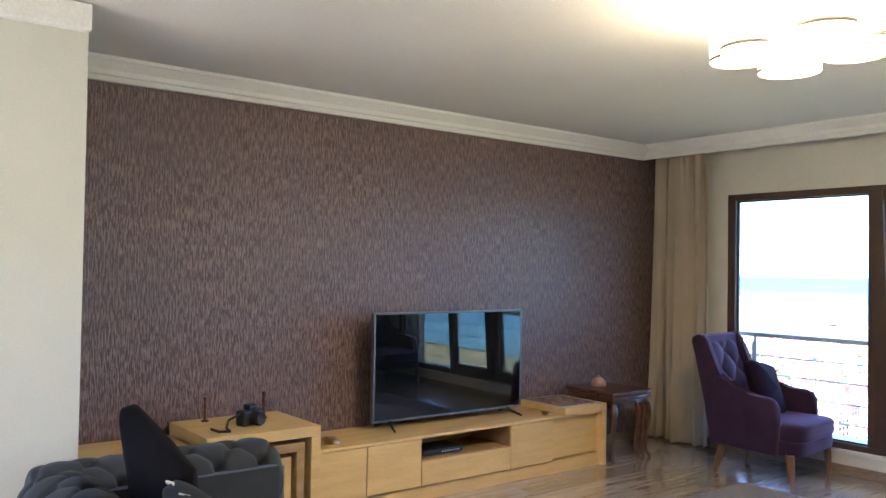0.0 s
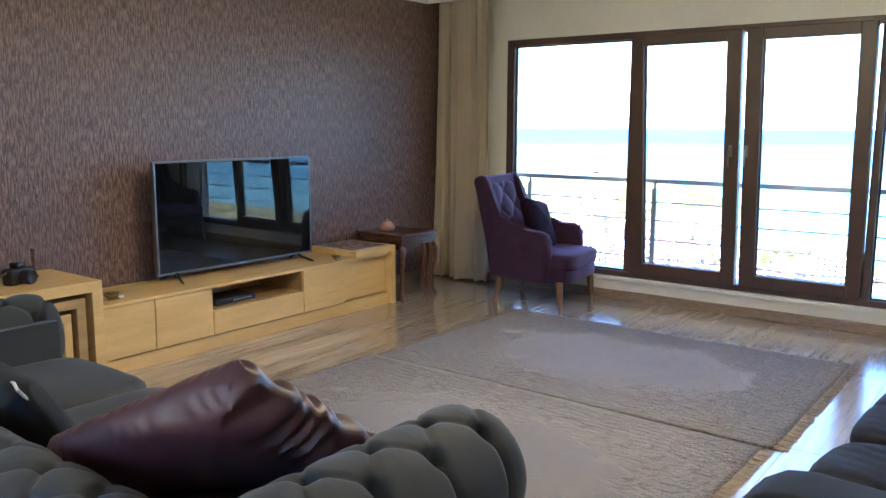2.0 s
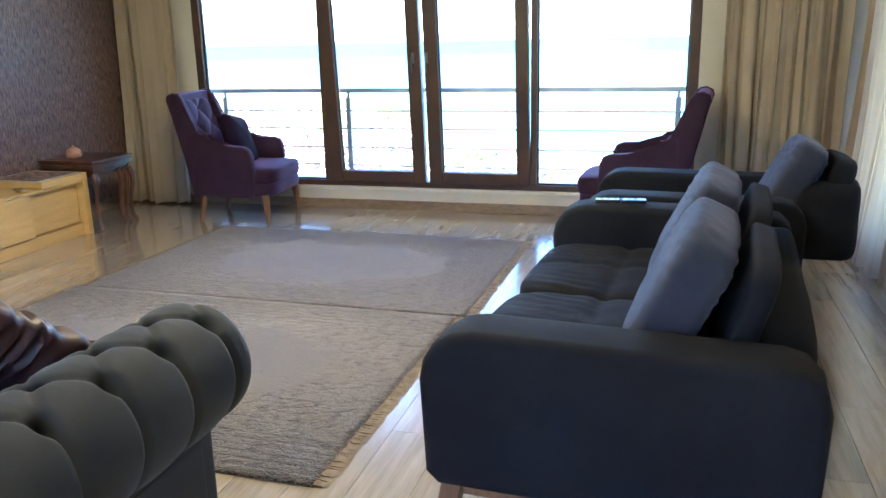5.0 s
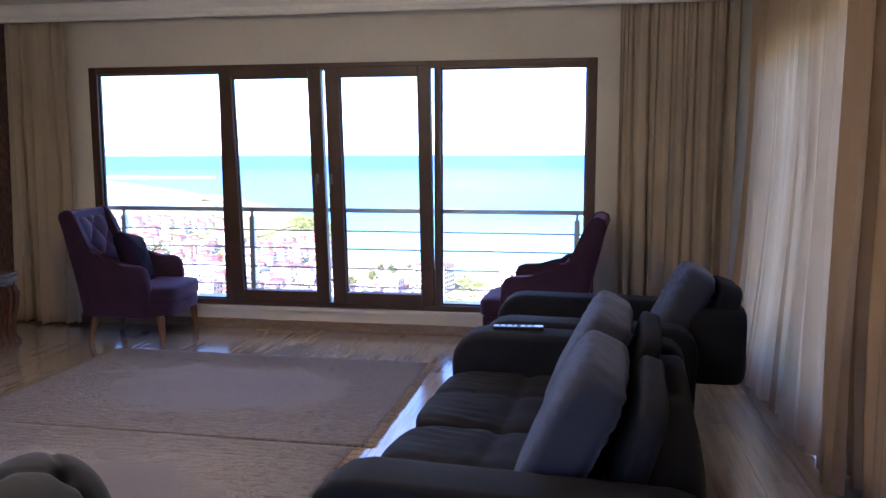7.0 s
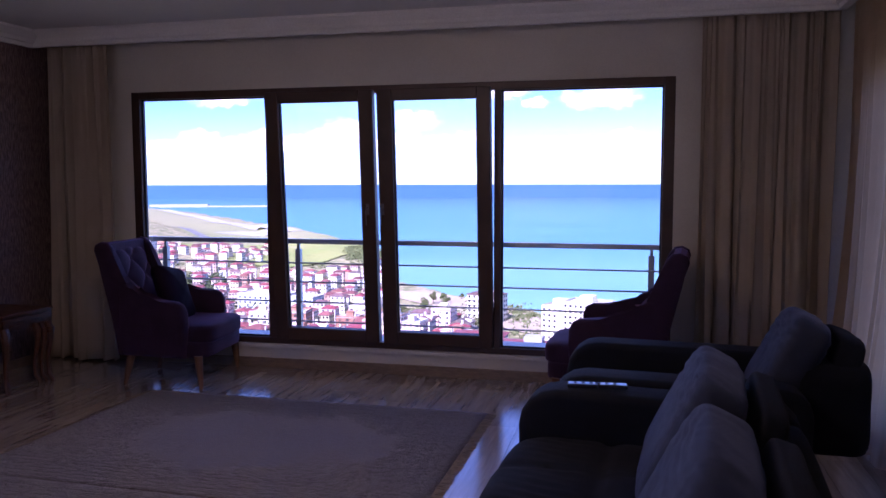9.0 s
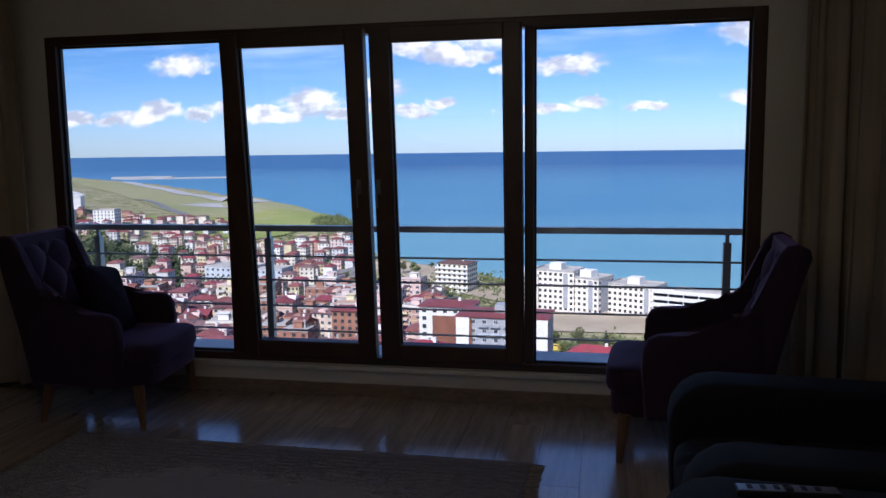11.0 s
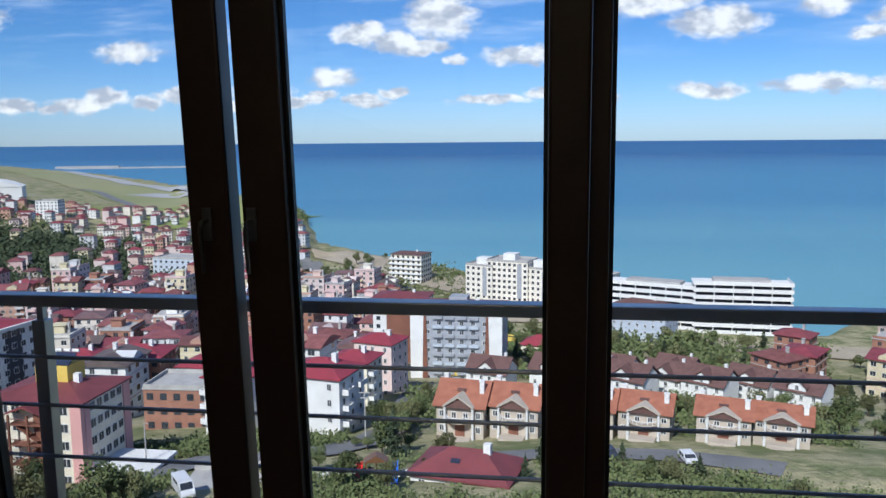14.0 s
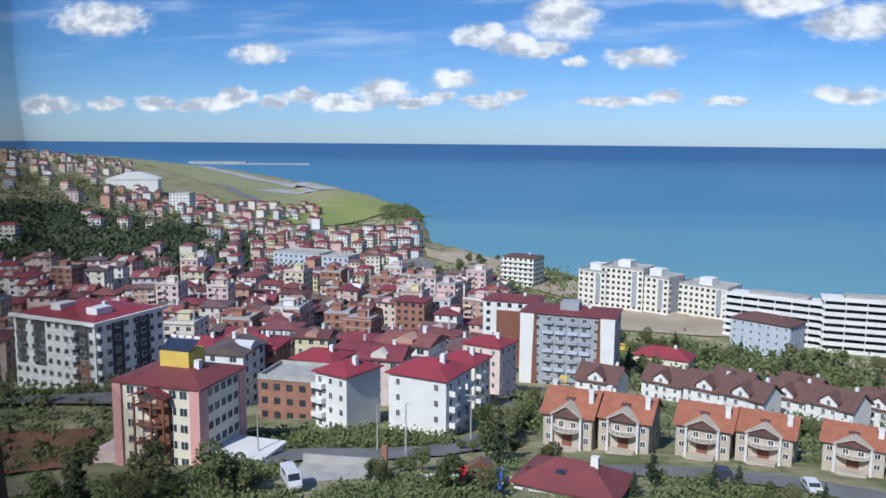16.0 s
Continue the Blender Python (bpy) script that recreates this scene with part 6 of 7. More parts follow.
def villa(m):
    v = thing("villa", "beige semi-detached villa with terracotta roof and columned porch", "house", m, "terracotta villas")
    part("wall", boxes((-4.4, -5.2, -10.0, 4.4, 5.2, 5.7)), M_BEIGE, v)
    r = bmesh.new()
    for s in (-1, 1):
        q = [r.verts.new(p) for p in ((-5.0, s * 6.0, 5.5), (5.0, s * 6.0, 5.5), (5.0, 0, 9.4), (-5.0, 0, 9.4), (-5.0, s * 6.0, 5.75), (5.0, s * 6.0, 5.75), (5.0, 0, 9.65), (-5.0, 0, 9.65))]
        for f in ((0, 1, 2, 3), (4, 5, 6, 7), (0, 1, 5, 4), (1, 2, 6, 5), (0, 3, 7, 4)):
            r.faces.new([q[i] for i in f])
    part("roof", r, M_TERRA, v)
    part("gable_wall", boxes((-4.4, -0.1, 5.7, 4.4, 0.1, 6.0)), M_BEIGE, v)
    for s in (-1, 1):
        gw = extrude(bmesh.new(), [(-5.2, 5.65), (5.2, 5.65), (0, 9.3)], "x", s * 4.4 - 0.06, s * 4.4 + 0.06)
        part("gable_wall", gw, M_BEIGE, v)
    d = bmesh.new()
    extrude(d, [(-2.9, 5.6), (0, 7.7), (2.9, 5.6), (2.9, 5.95), (0, 8.1), (-2.9, 5.95)], "y", -6.6, -2.0)
    part("porch_gable", d, M_BEIGE, v, "cream gable moulding")
    part("porch_gable_face", extrude(bmesh.new(), [(-2.7, 5.5), (2.7, 5.5), (0, 7.5)], "y", -6.2, -6.0), M_BROWNT, v)
    for x in (-2.6, 2.6):
        part("column", turned(bmesh.new(), [(0.3, -9.0), (0.26, -2.6), (0.24, 5.3), (0.32, 5.6)], 10, (x, -6.1)), M_WHITE, v, "", True)
    part("balcony", turned(bmesh.new(), [(2.4, 2.6), (2.5, 2.7), (2.5, 2.95), (2.3, 2.95)], 20, (0, -5.2)), M_BEIGE, v)
    for k in range(9):
        a = math.pi + math.pi * k / 8
        part("baluster", tube(bmesh.new(), [(2.4 * math.cos(a), -5.2 + 2.4 * math.sin(a), 2.95), (2.4 * math.cos(a), -5.2 + 2.4 * math.sin(a), 3.8)], 0.06, 5), M_WHITE, v)
    part("balcony_rail", tube(bmesh.new(), [(2.4 * math.cos(math.pi + math.pi * k / 12), -5.2 + 2.4 * math.sin(math.pi + math.pi * k / 12), 3.85) for k in range(13)], 0.09, 5), M_WHITE, v)
    for x, z in ((-3.4, 3.2), (3.4, 3.2), (-3.4, 0.2), (3.4, 0.2), (-1.1, 3.0), (1.1, 3.0)):
        o = new("window", WIN_S)
        o.parent, o.matrix_basis = v, pose(x, -5.21, z)
    for y, z in ((-2.5, 3.2), (1.5, 3.2), (-2.5, 0.2), (1.5, 0.2)):
        o = new("window", WIN_S)
        o.parent, o.matrix_basis = v, pose(4.41, y, z, 0, 0, 90)
    part("door", boxes((-0.9, -5.3, -0.6, 0.9, -5.21, 1.9)), M_BROWNR, v, "brown front door")
    part("step", boxes((-2.2, -8.4, -10.0, 2.2, -5.25, -0.6), (-1.6, -9.6, -10.0, 1.6, -8.41, -1.2)), M_BEIGE, v)
    for x, y in ((-4.0, 1.0), (3.6, -2.5)):
        part("chimney", boxes((x - 0.4, y - 0.4, 6.0, x + 0.4, y + 0.4, 10.2), (x - 0.5, y - 0.5, 10.2, x + 0.5, y + 0.5, 10.5)), M_WHITE, v)
    part("skylight", boxes((-1.0, -3.0, 8.0, 0.6, -2.2, 8.4)), M_BROWNT, v)
    return v


vl = None
for az, d in ((-6.45, 144), (-2.55, 143), (2.75, 142), (6.65, 142), (12.0, 142), (15.7, 143)):
    x, y, z = spot(az, d)
    m = pose(x, y, z + 2.1, 0, 0, -az * 0.4 - 11) @ Matrix.Diagonal((1.0, 0.95, 0.90, 1))
    vl = copy_thing(vl, m) if vl else villa(m)

# row houses with brown roofs
def row_house(m):
    v = thing("row_house", "white gabled row house with brown tiled roof", "house", m, "brown roofed row houses")
    part("wall", boxes((-6, -5, -4, 6, 5, 5.2)), M_WHITE, v)
    part("roof", extrude(bmesh.new(), [(-5.8, 5.0), (0, 8.8), (5.8, 5.0), (5.8, 5.3), (0, 9.2), (-5.8, 5.3)], "x", -6.5, 6.5), M_BROWNT, v)
    for x in (-5.94, 5.94):
        part("gable_wall", extrude(bmesh.new(), [(-5, 5.2), (5, 5.2), (0, 8.5)], "x", x - 0.06, x + 0.06), M_WHITE, v)
    part("dormer_wall", extrude(bmesh.new(), [(-2.2, 5.0), (2.2, 5.0), (2.2, 6.6), (0, 8.4), (-2.2, 6.6)], "y", -5.4, -1.5), M_WHITE, v)
    part("dormer_roof", extrude(bmesh.new(), [(-2.7, 6.4), (0, 8.6), (2.7, 6.4), (2.7, 6.7), (0, 9.0), (-2.7, 6.7)], "y", -5.9, -1.0), M_BROWNT, v)
    for x in (-4.2, -1.2, 1.2, 4.2):
        for z in (0.8, 3.2):
            o = new("window", WIN_S)
            o.parent, o.matrix_basis = v, pose(x, -5.01 if abs(x) > 2.2 else -5.41, z)
    o = new("window", WIN_S)
    o.parent, o.matrix_basis = v, pose(0, -5.41, 5.6)
    part("chimney", boxes((3.6, 0.5, 6.0, 4.4, 1.3, 10.0)), M_WHITE, v)
    return v


rh_ = None
for az, d, tn in ((-4.6, 226, -20), (0.0, 236, -24), (2.9, 228, -22), (5.4, 218, -26), (8.0, 232, -20), (10.8, 224, -24), (13.6, 236, -22), (16.8, 228, -18), (4.4, 252, -22), (8.6, 262, -20)):
    x, y, z = spot(az, d)
    m = pose(x, y, z + 0.5, 0, 0, -az + tn)
    rh_ = copy_thing(rh_, m) if rh_ else row_house(m)

near = block("house", "white house with dark red roof below the window", -6.4, 105, 13.5, 9, 2, -18, M_WHITE, M_MAROON, 4, WIN_S, 2.7, 2.6, lift=-4.0)
part("skylight", boxes((-1.6, -2.6, 6.4, -0.3, -1.6, 7.3)), M_SOLAR, near)
block("house", "small white house with crimson roof near the park", -0.4, 300, 20, 10, 1, -14, M_CREAM, M_CRIMSON, 5, WIN_S, 3.4, 3.0, lift=2.0)
block("apartment_building", "pale blue apartment house with dark roof among trees", 6.2, 352, 25, 14, 5, -24, M_BLUEG, M_BROWNT, 7, WIN_S, 3.0, 2.6)
tower = block("apartment_building", "cream balconied tower block beside the beach", -10.4, 505, 21, 16, 6, -25, M_CREAM, M_BROWNT, 6, WIN_D, 3.0, 1.2)
for f in range(6):
    part("balcony", boxes((-11.2, -9.3, f * 3.0 - 0.1, 11.2, -8.02, f * 3.0 + 0.9)), M_WHITE, tower)

# white shore complex and hotels
for az, d, w, fl, tn in ((-5.0, 449, 17, 6, -30), (-3.1, 443, 24, 7, -22), (-0.9, 438, 20, 6, -30), (2.4, 437, 27, 5, -24)):
    c = block("apartment_building", "white shore apartment complex with grey window bands", az, d, w, 17, fl, tn, M_IVORY, M_CONC, max(5, w // 3), WIN_D, 3.1, flat=True, group="shore complex", lift=1.0)
    part("roof_box", boxes((-4, -4, fl * 3.1 + 0.3, 3, 3, fl * 3.1 + 4.0)), M_WHITE, c)
    part("cladding", boxes((w / 2 - 6, -8.62, 2, w / 2 - 3.4, -8.5, fl * 3.1 - 1), (w / 2 + 0.01, -6, 1, w / 2 + 0.13, 6, fl * 3.1 - 1)), M_GRAYR, c, "grey vertical band")


def hotel_wing(az, d, w, fl, tn):
    x, y, z = spot(az, d)
    h = thing("hotel", "long white hotel with continuous balconies", "hotel", pose(x, y, z + 0.5, 0, 0, -az + tn), "shore hotel wings")
    part("body", boxes((-w / 2, -7, -4, w / 2, 7, fl * 3.2)), M_PANEDARK, h)
    for f in range(fl + 1):
        part("balcony", boxes((-w / 2 - 0.8, -8.6, f * 3.2 - 0.25, w / 2 + 0.8, 8.0, f * 3.2 + 0.1), (-w / 2 - 0.8, -8.6, f * 3.2 + 0.1, w / 2 + 0.8, -8.4, f * 3.2 + 1.55), (w / 2 + 0.6, -8.4, f * 3.2 + 0.1, w / 2 + 0.8, 8.0, f * 3.2 + 1.55)), M_WHITE, h)
    n = int(w / 7)
    for k in range(n + 1):
        x0 = -w / 2 + k * w / n
        part("fin", boxes((x0 - 0.15, -8.3, 0, x0 + 0.15, -7.0, fl * 3.2)), M_WHITE, h)
    part("roof_box", boxes((-w * 0.3, -4, fl * 3.2 + 0.1, w * 0.3, 5, fl * 3.2 + 1.6)), M_CONC, h)
    return h


hotel_wing(6.85, 392, 43, 6, -14)
hotel_wing(12.5, 386, 41, 7, 8)

# far landmarks on the airport plain
stad = thing("sports_hall", "large white sports hall with arched roof", "hall", pose(*spot(-37.1, 1060), 0, 0, 30) @ Matrix.Diagonal((0.66, 0.66, 0.85, 1)))
part("hall_wall", boxes((-45, -35, -12, 45, 35, 14)), M_WHITE, stad)
part("hall_roof", extrude(bmesh.new(), [(-46 + 92 * k / 12, 14 + 9 * math.sin(math.pi * k / 12)) for k in range(13)], "y", -36, 36), M_WHITE, stad)
wh = block("apartment_building", "white office block on the hillside", -34.1, 900, 22, 16, 6, -24, M_WHITE, M_CONC, 6, WIN_D, 3.2, flat=True)
block("warehouse", "grey-blue hall with flat roof by the coast road", -26.0, 572, 38, 20, 3, -34, M_BLUEG, M_CONC, 9, WIN_D, 3.6, flat=True)
block("warehouse", "pale green hall by the coast road", -23.6, 556, 24, 16, 3, -30, M_BLUEG, M_CONC, 6, WIN_D, 3.4, flat=True)


pier = thing("harbour_pier", "long pale harbour pier reaching into the sea", "pier", pose(EYE.x + 2900 * math.sin(radians(-29.3)), EYE.y + 2900 * math.cos(radians(-29.3)), SEA, 0, 0, 20))
part("mole", boxes((-190, -9, -5, 190, 9, 5)), M_RUNWAY, pier)
part("quay", boxes((-240, 60, -5, -40, 110, 7), (-215, 40, -5, -191, 59, 5)), M_CONC, pier)


yard = thing("walled_yard", "pale concrete yard with low retaining walls", "yard", pose(*spot(-23.7, 111), 0, 0, 8))
part("slab", boxes((-6.5, -3.6, -4, 5.5, 3.4, 0.5)), M_CONC, yard)
part("retaining_wall", boxes((-6.5, 3.41, -4, 5.5, 3.8, 1.6)), M_CONC, yard)
part("retaining_wall", boxes((5.51, -3.6, -4, 5.9, 3.8, 1.3)), M_CONC, yard)
part("gate_post", boxes((5.3, 3.85, -4, 6.1, 4.6, 3.4)), M_BRICK, yard)


# ---- ordinary houses, copied from a few kinds ----
def plain_house(k):
    """Town houses of several builds: hipped, gabled, flat with a stair box, and bare brick shells."""
    rnd = random.Random(k)
    w, dp = rnd.uniform(9.5, 13.0), rnd.uniform(8.5, 11.0)
    fl = (3, 4, 5, 4, 3, 2, 5, 4, 6, 5, 4, 4)[k]
    shell = k in (6, 10)
    wall = M_BRICK if shell else M_PLASTER
    h = thing("town_house", "unfinished bare brick town house" if shell else "plastered town house with balconies and metal roof", "house", Matrix(), "town houses")
    H = fl * 3
    part("wall", boxes((-w / 2, -dp / 2, -7, w / 2, dp / 2, H)), wall, h)
    style = ("hip", "gable", "hip", "gable", "gable", "hip", "flat", "hip", "flat", "gable", "hip", "gable")[k]
    if style == "hip":
        part("roof", hip_roof(bmesh.new(), w, dp, H, rnd.uniform(1.4, 2.2), 0.7), M_ROOF, h)
    elif style == "gable":
        e, t = dp / 2 + 0.8, rnd.uniform(1.8, 2.6)
        part("roof", extrude(bmesh.new(), [(-e, H - 0.1), (e, H - 0.1), (e, H + 0.2), (0.6, H + t), (-0.6, H + t), (-e, H + 0.2)], "x", -w / 2 - 0.7, w / 2 + 0.7), M_ROOF, h)
        part("dormer", extrude(bmesh.new(), [(-2.0, H), (2.0, H), (2.0, H + 1.3), (0, H + 2.3), (-2.0, H + 1.3)], "y", -dp / 2 - 0.3, -0.5), wall, h)
    else:
        part("roof", boxes((-w / 2 - 0.3, -dp / 2 - 0.3, H, w / 2 + 0.3, dp / 2 + 0.3, H + 0.3)), M_CONC, h)
        part("parapet", boxes((-w / 2, -dp / 2, H + 0.3, w / 2, -dp / 2 + 0.25, H + 1.1), (w / 2 - 0.25, -dp / 2 + 0.26, H + 0.3, w / 2, dp / 2, H + 1.1)), wall, h)
        part("stair_box", boxes((-2.2, -0.5, H + 0.3, 1.6, 3.2, H + 2.8), (-2.6, -0.9, H + 2.8, 2.0, 3.6, H + 3.0)), wall, h)
    part("chimney", boxes((1.9, 0.5, H + 0.3, 2.7, 1.3, H + 3.4), (1.8, 0.4, H + 3.4, 2.8, 1.4, H + 3.6)), M_WHITE if k % 2 else M_CONC, h)
    for f in range(fl):
        b = bmesh.new()
        for span, side in ((w, 0), (dp, 1), (w, 2), (dp, 3)):
            n = max(2, int(span / 3.2))
            mt = Matrix.Rotation(math.pi / 2 * side, 4, "Z")
            for c in range(n):
                if side == 1 and c == 0 and k % 3 == 0:
                    continue
                u = -span / 2 + span * (c + 0.5) / n
                e = (dp if side % 2 == 0 else w) / 2
                q = 0.5 if (c + k) % 3 == 0 else 0.75
                box(b, u - q - 0.1, -e - 0.04, f * 3 + 0.8, u + q + 0.1, -e + 0.02, f * 3 + 2.4, mi=0, m=mt)
                box(b, u - q, -e - 0.07, f * 3 + 0.9, u - 0.04, -e - 0.041, f * 3 + 2.3, mi=1, m=mt)
                box(b, u + 0.04, -e - 0.07, f * 3 + 0.9, u + q, -e - 0.041, f * 3 + 2.3, mi=1, m=mt)
        part("window_row", b, [M_BRICK if shell else M_WHITE, M_PANEDARK], h)
        if f:
            part("floor_band", boxes((-w / 2 - 0.12, -dp / 2 - 0.12, f * 3 - 0.12, w / 2 + 0.12, dp / 2 + 0.12, f * 3 + 0.12)), M_CONC if shell else M_PLASTER, h)
        if f and k % 4 != 1 and not shell:
            x0 = (-w * 0.42, -w * 0.2, w * 0.05, -w * 0.42)[k % 4]
            part("balcony", boxes((x0, -dp / 2 - 1.3, f * 3 - 0.1, x0 + 3.6, -dp / 2 - 0.13, f * 3 + 0.06), (x0, -dp / 2 - 1.3, f * 3 + 0.06, x0 + 3.6, -dp / 2 - 1.22, f * 3 + 0.95), (x0, -dp / 2 - 1.21, f * 3 + 0.06, x0 + 0.08, -dp / 2 - 0.13, f * 3 + 0.95), (x0 + 3.52, -dp / 2 - 1.21, f * 3 + 0.06, x0 + 3.6, -dp / 2 - 0.13, f * 3 + 0.95)), M_PLASTER, h)
    return h


taken = [(-6.4, 105, 15), (-36, 141, 21), (-26.5, 130, 10), (-23.7, 111, 11), (-27, 104, 8), (-41, 219, 28), (-23.1, 163, 11), (-17.0, 154, 13), (-27.3, 186, 15), (-12.9, 212, 12), (-15, 196, 11), (-24.5, 212, 13), (-21, 228, 11), (-29, 236, 15), (-33.2, 262, 13), (-18.2, 345, 11), (-6.9, 262, 20), (-10.4, 300, 16), (-9.6, 235, 13), (-26.0, 572, 24), (-23.6, 556, 16), (-34.1, 900, 20), (-37.1, 1060, 40), (-10.4, 505, 15)]
spots = [(Vector(spot(a, d)[:2]), r) for a, d, r in taken]
kinds, far = [], []
rnd = random.Random(5)
ZONES = (((-31, -12), (196, 300), 110, 8.6), ((-47, -30), (246, 485), 150, 8.8), ((-30, -12), (300, 460), 150, 8.4), ((-46, -28), (500, 720), 16, 10), ((-31, -18.0), (465, 760), 95, 8), ((-38, -25), (740, 1060), 95, 8.5), ((-47, -37), (1150, 1900), 95, 10), ((-47, -38), (760, 1100), 20, 10), ((14, 24), (255, 330), 8, 9))
for (a0, a1), (d0, d1), n, gap in ZONES:
    for _ in range(n * 8):
        if n <= 0:
            break
        az, d = rnd.uniform(a0, a1), math.sqrt(rnd.uniform(d0 * d0, d1 * d1))
        x, y, z = spot(az, d)
        p = Vector((x, y))
        if z < SEA + 0.8 or any((p - q).length < r + gap - 1.5 for q, r in spots):
            continue
        spots.append((p, gap * 0.75))
        m = pose(x, y, z + 0.6, 0, 0, -az - 22 + rnd.gauss(0, 6) + rnd.choice((0, 0, 90)))
        n -= 1
        if d1 > 490:
            far.append((m, rnd.uniform(6, 11), rnd.uniform(6, 9), rnd.choice((2, 3, 3, 4))))
            continue
        k = rnd.randrange(12)
        sc = rnd.uniform(1.0, 1.3) if d1 <= 300 else rnd.uniform(0.9, 1.15)
        while len(kinds) <= 11:
            kinds.append(None)
        if kinds[k] is None:
            kinds[k] = plain_house(k)
            kinds[k].matrix_basis = m
        else:
            copy_thing(kinds[k], m @ Matrix.Diagonal((sc, sc, rnd.uniform(0.92, 1.05), 1)))


def far_houses():
    """The small houses past the woods and on the plain, too many and too far to count."""
    vs, fs, mi = [], [], []

    def solid(m, pts, faces, k):
        i = len(vs)
        vs.extend(m @ Vector(p) for p in pts)
        fs.extend(tuple(i + q for q in f) for f in faces)
        mi.extend([k] * len(faces))

    cube = ((0, 2, 3, 1), (4, 5, 7, 6), (0, 1, 5, 4), (2, 6, 7, 3), (0, 4, 6, 2), (1, 3, 7, 5))
    for m, w, d, fl in far:
        X, Y, H = w / 2, d / 2, fl * 2.8
        solid(m, [(x, y, z) for z in (-5, H) for y in (-Y, Y) for x in (-X, X)], cube, 0)
        e = 0.5
        solid(m, [(-X - e, -Y - e, H + 0.02), (X + e, -Y - e, H + 0.02), (X + e, Y + e, H + 0.02), (-X - e, Y + e, H + 0.02), (-X * 0.4, 0, H + 1.7), (X * 0.4, 0, H + 1.7)], ((0, 1, 5, 4), (1, 2, 5), (2, 3, 4, 5), (3, 0, 4), (3, 2, 1, 0)), 1)
        for f in range(fl):
            for c in range(3):
                u, t = -X + w * (c + 0.5) / 3, -Y + d * (c + 0.5) / 3
                z0, z1 = f * 2.8 + 0.8, f * 2.8 + 2.1
                solid(m, [(x, y, z) for z in (z0, z1) for y in (-Y - 0.05, -Y + 0.02) for x in (u - 0.6, u + 0.6)], cube, 2)
                solid(m, [(x, y, z) for z in (z0, z1) for y in (t - 0.6, t + 0.6) for x in (X - 0.02, X + 0.05)], cube, 2)
    me = bpy.data.meshes.new("far_houses")
    me.from_pydata(vs, [], fs)
    for mt in (M_PLASTERF, M_ROOFF, M_PANEDARK):
        me.materials.append(mt)
    me.polygons.foreach_set("material_index", mi)
    tagged(new("far_houses", me), "small pale houses with red roofs spread over the far plain", "houses", "", "stuff")


far_houses()

# ---- trees ----
def leaf_mat(name, a, b):
    return surface(name, a, b, 0.6, 0.9, 0.2, 6.0, coords="World", vary=0.35, spec=0.1)


M_LEAF = leaf_mat("leaves_green", (0.10, 0.13, 0.055), (0.135, 0.155, 0.07))
M_LEAF2 = leaf_mat("leaves_dark", (0.055, 0.078, 0.045), (0.075, 0.096, 0.058))
M_LEAF3 = leaf_mat("leaves_yellowish", (0.16, 0.165, 0.075), (0.12, 0.13, 0.065))
M_BARK = surface("bark", (0.10, 0.075, 0.05), (0.07, 0.05, 0.035), 2.0, 0.95, 0.5, 10.0)


def leaves(b, c, r, n, size, rnd, squash=0.8):
    """Clumps of leaf flakes spread through an uneven crown."""
    lobes = [(Vector((rnd.gauss(0, 0.42), rnd.gauss(0, 0.42), rnd.gauss(0, 0.34))), rnd.uniform(0.45, 0.75)) for _ in range(6)]
    for _ in range(n):
        o, lr = rnd.choice(lobes)
        v = Vector((rnd.gauss(0, 1), rnd.gauss(0, 1), rnd.gauss(0, 1))).normalized() * lr * rnd.uniform(0.7, 1.05)
        p = Vector(c) + Vector(((o.x + v.x) * r, (o.y + v.y) * r, (o.z + v.z) * r * squash))
        nrm = (v + Vector((rnd.gauss(0, 0.5), rnd.gauss(0, 0.5), rnd.gauss(0.3, 0.5)))).normalized()
        u = nrm.orthogonal().normalized()
        w = nrm.cross(u)
        s = size * rnd.uniform(0.6, 1.3)
        k = [b.verts.new(p + u * (s * ca) + w * (s * sa) + nrm * (s * 0.25 * ((i % 2) - 0.5))) for i, (ca, sa) in enumerate(((1, 0), (0.2, 0.8), (-0.9, 0.3), (-0.6, -0.7), (0.4, -0.8)))]
        b.faces.new(k)


def tree(kind, m, mat):
    rnd = random.Random(40 + kind)
    t = thing("tree", "leafy green tree among the houses" if kind < 3 else "dark pointed conifer among the houses", "tree", m, "garden trees" if kind < 3 else "conifers")
    h = (6.5, 5.0, 8.0, 9.0)[kind]
    tr = tube(bmesh.new(), [(0, 0, -0.6), (0.1, 0, h * 0.3), (0, 0.1, h * 0.6)], [0.26, 0.18, 0.08], 7)
    for k in range(4):
        a = k * 1.7
        tube(tr, [(0, 0, h * 0.35), (math.cos(a) * h * 0.2, math.sin(a) * h * 0.2, h * 0.62)], [0.09, 0.03], 5)
    part("trunk", tr, M_BARK, t)
    b = bmesh.new()
    if kind < 3:
        leaves(b, (0, 0, h * 0.66), h * 0.36, 1500, h * 0.026, rnd)
    else:
        for k in range(9):
            f = k / 8
            leaves(b, (0, 0, h * (0.18 + 0.78 * f)), h * 0.20 * (1.05 - f), 190, h * 0.023, rnd, 0.5)
    part("crown", b, mat, t)
    return t


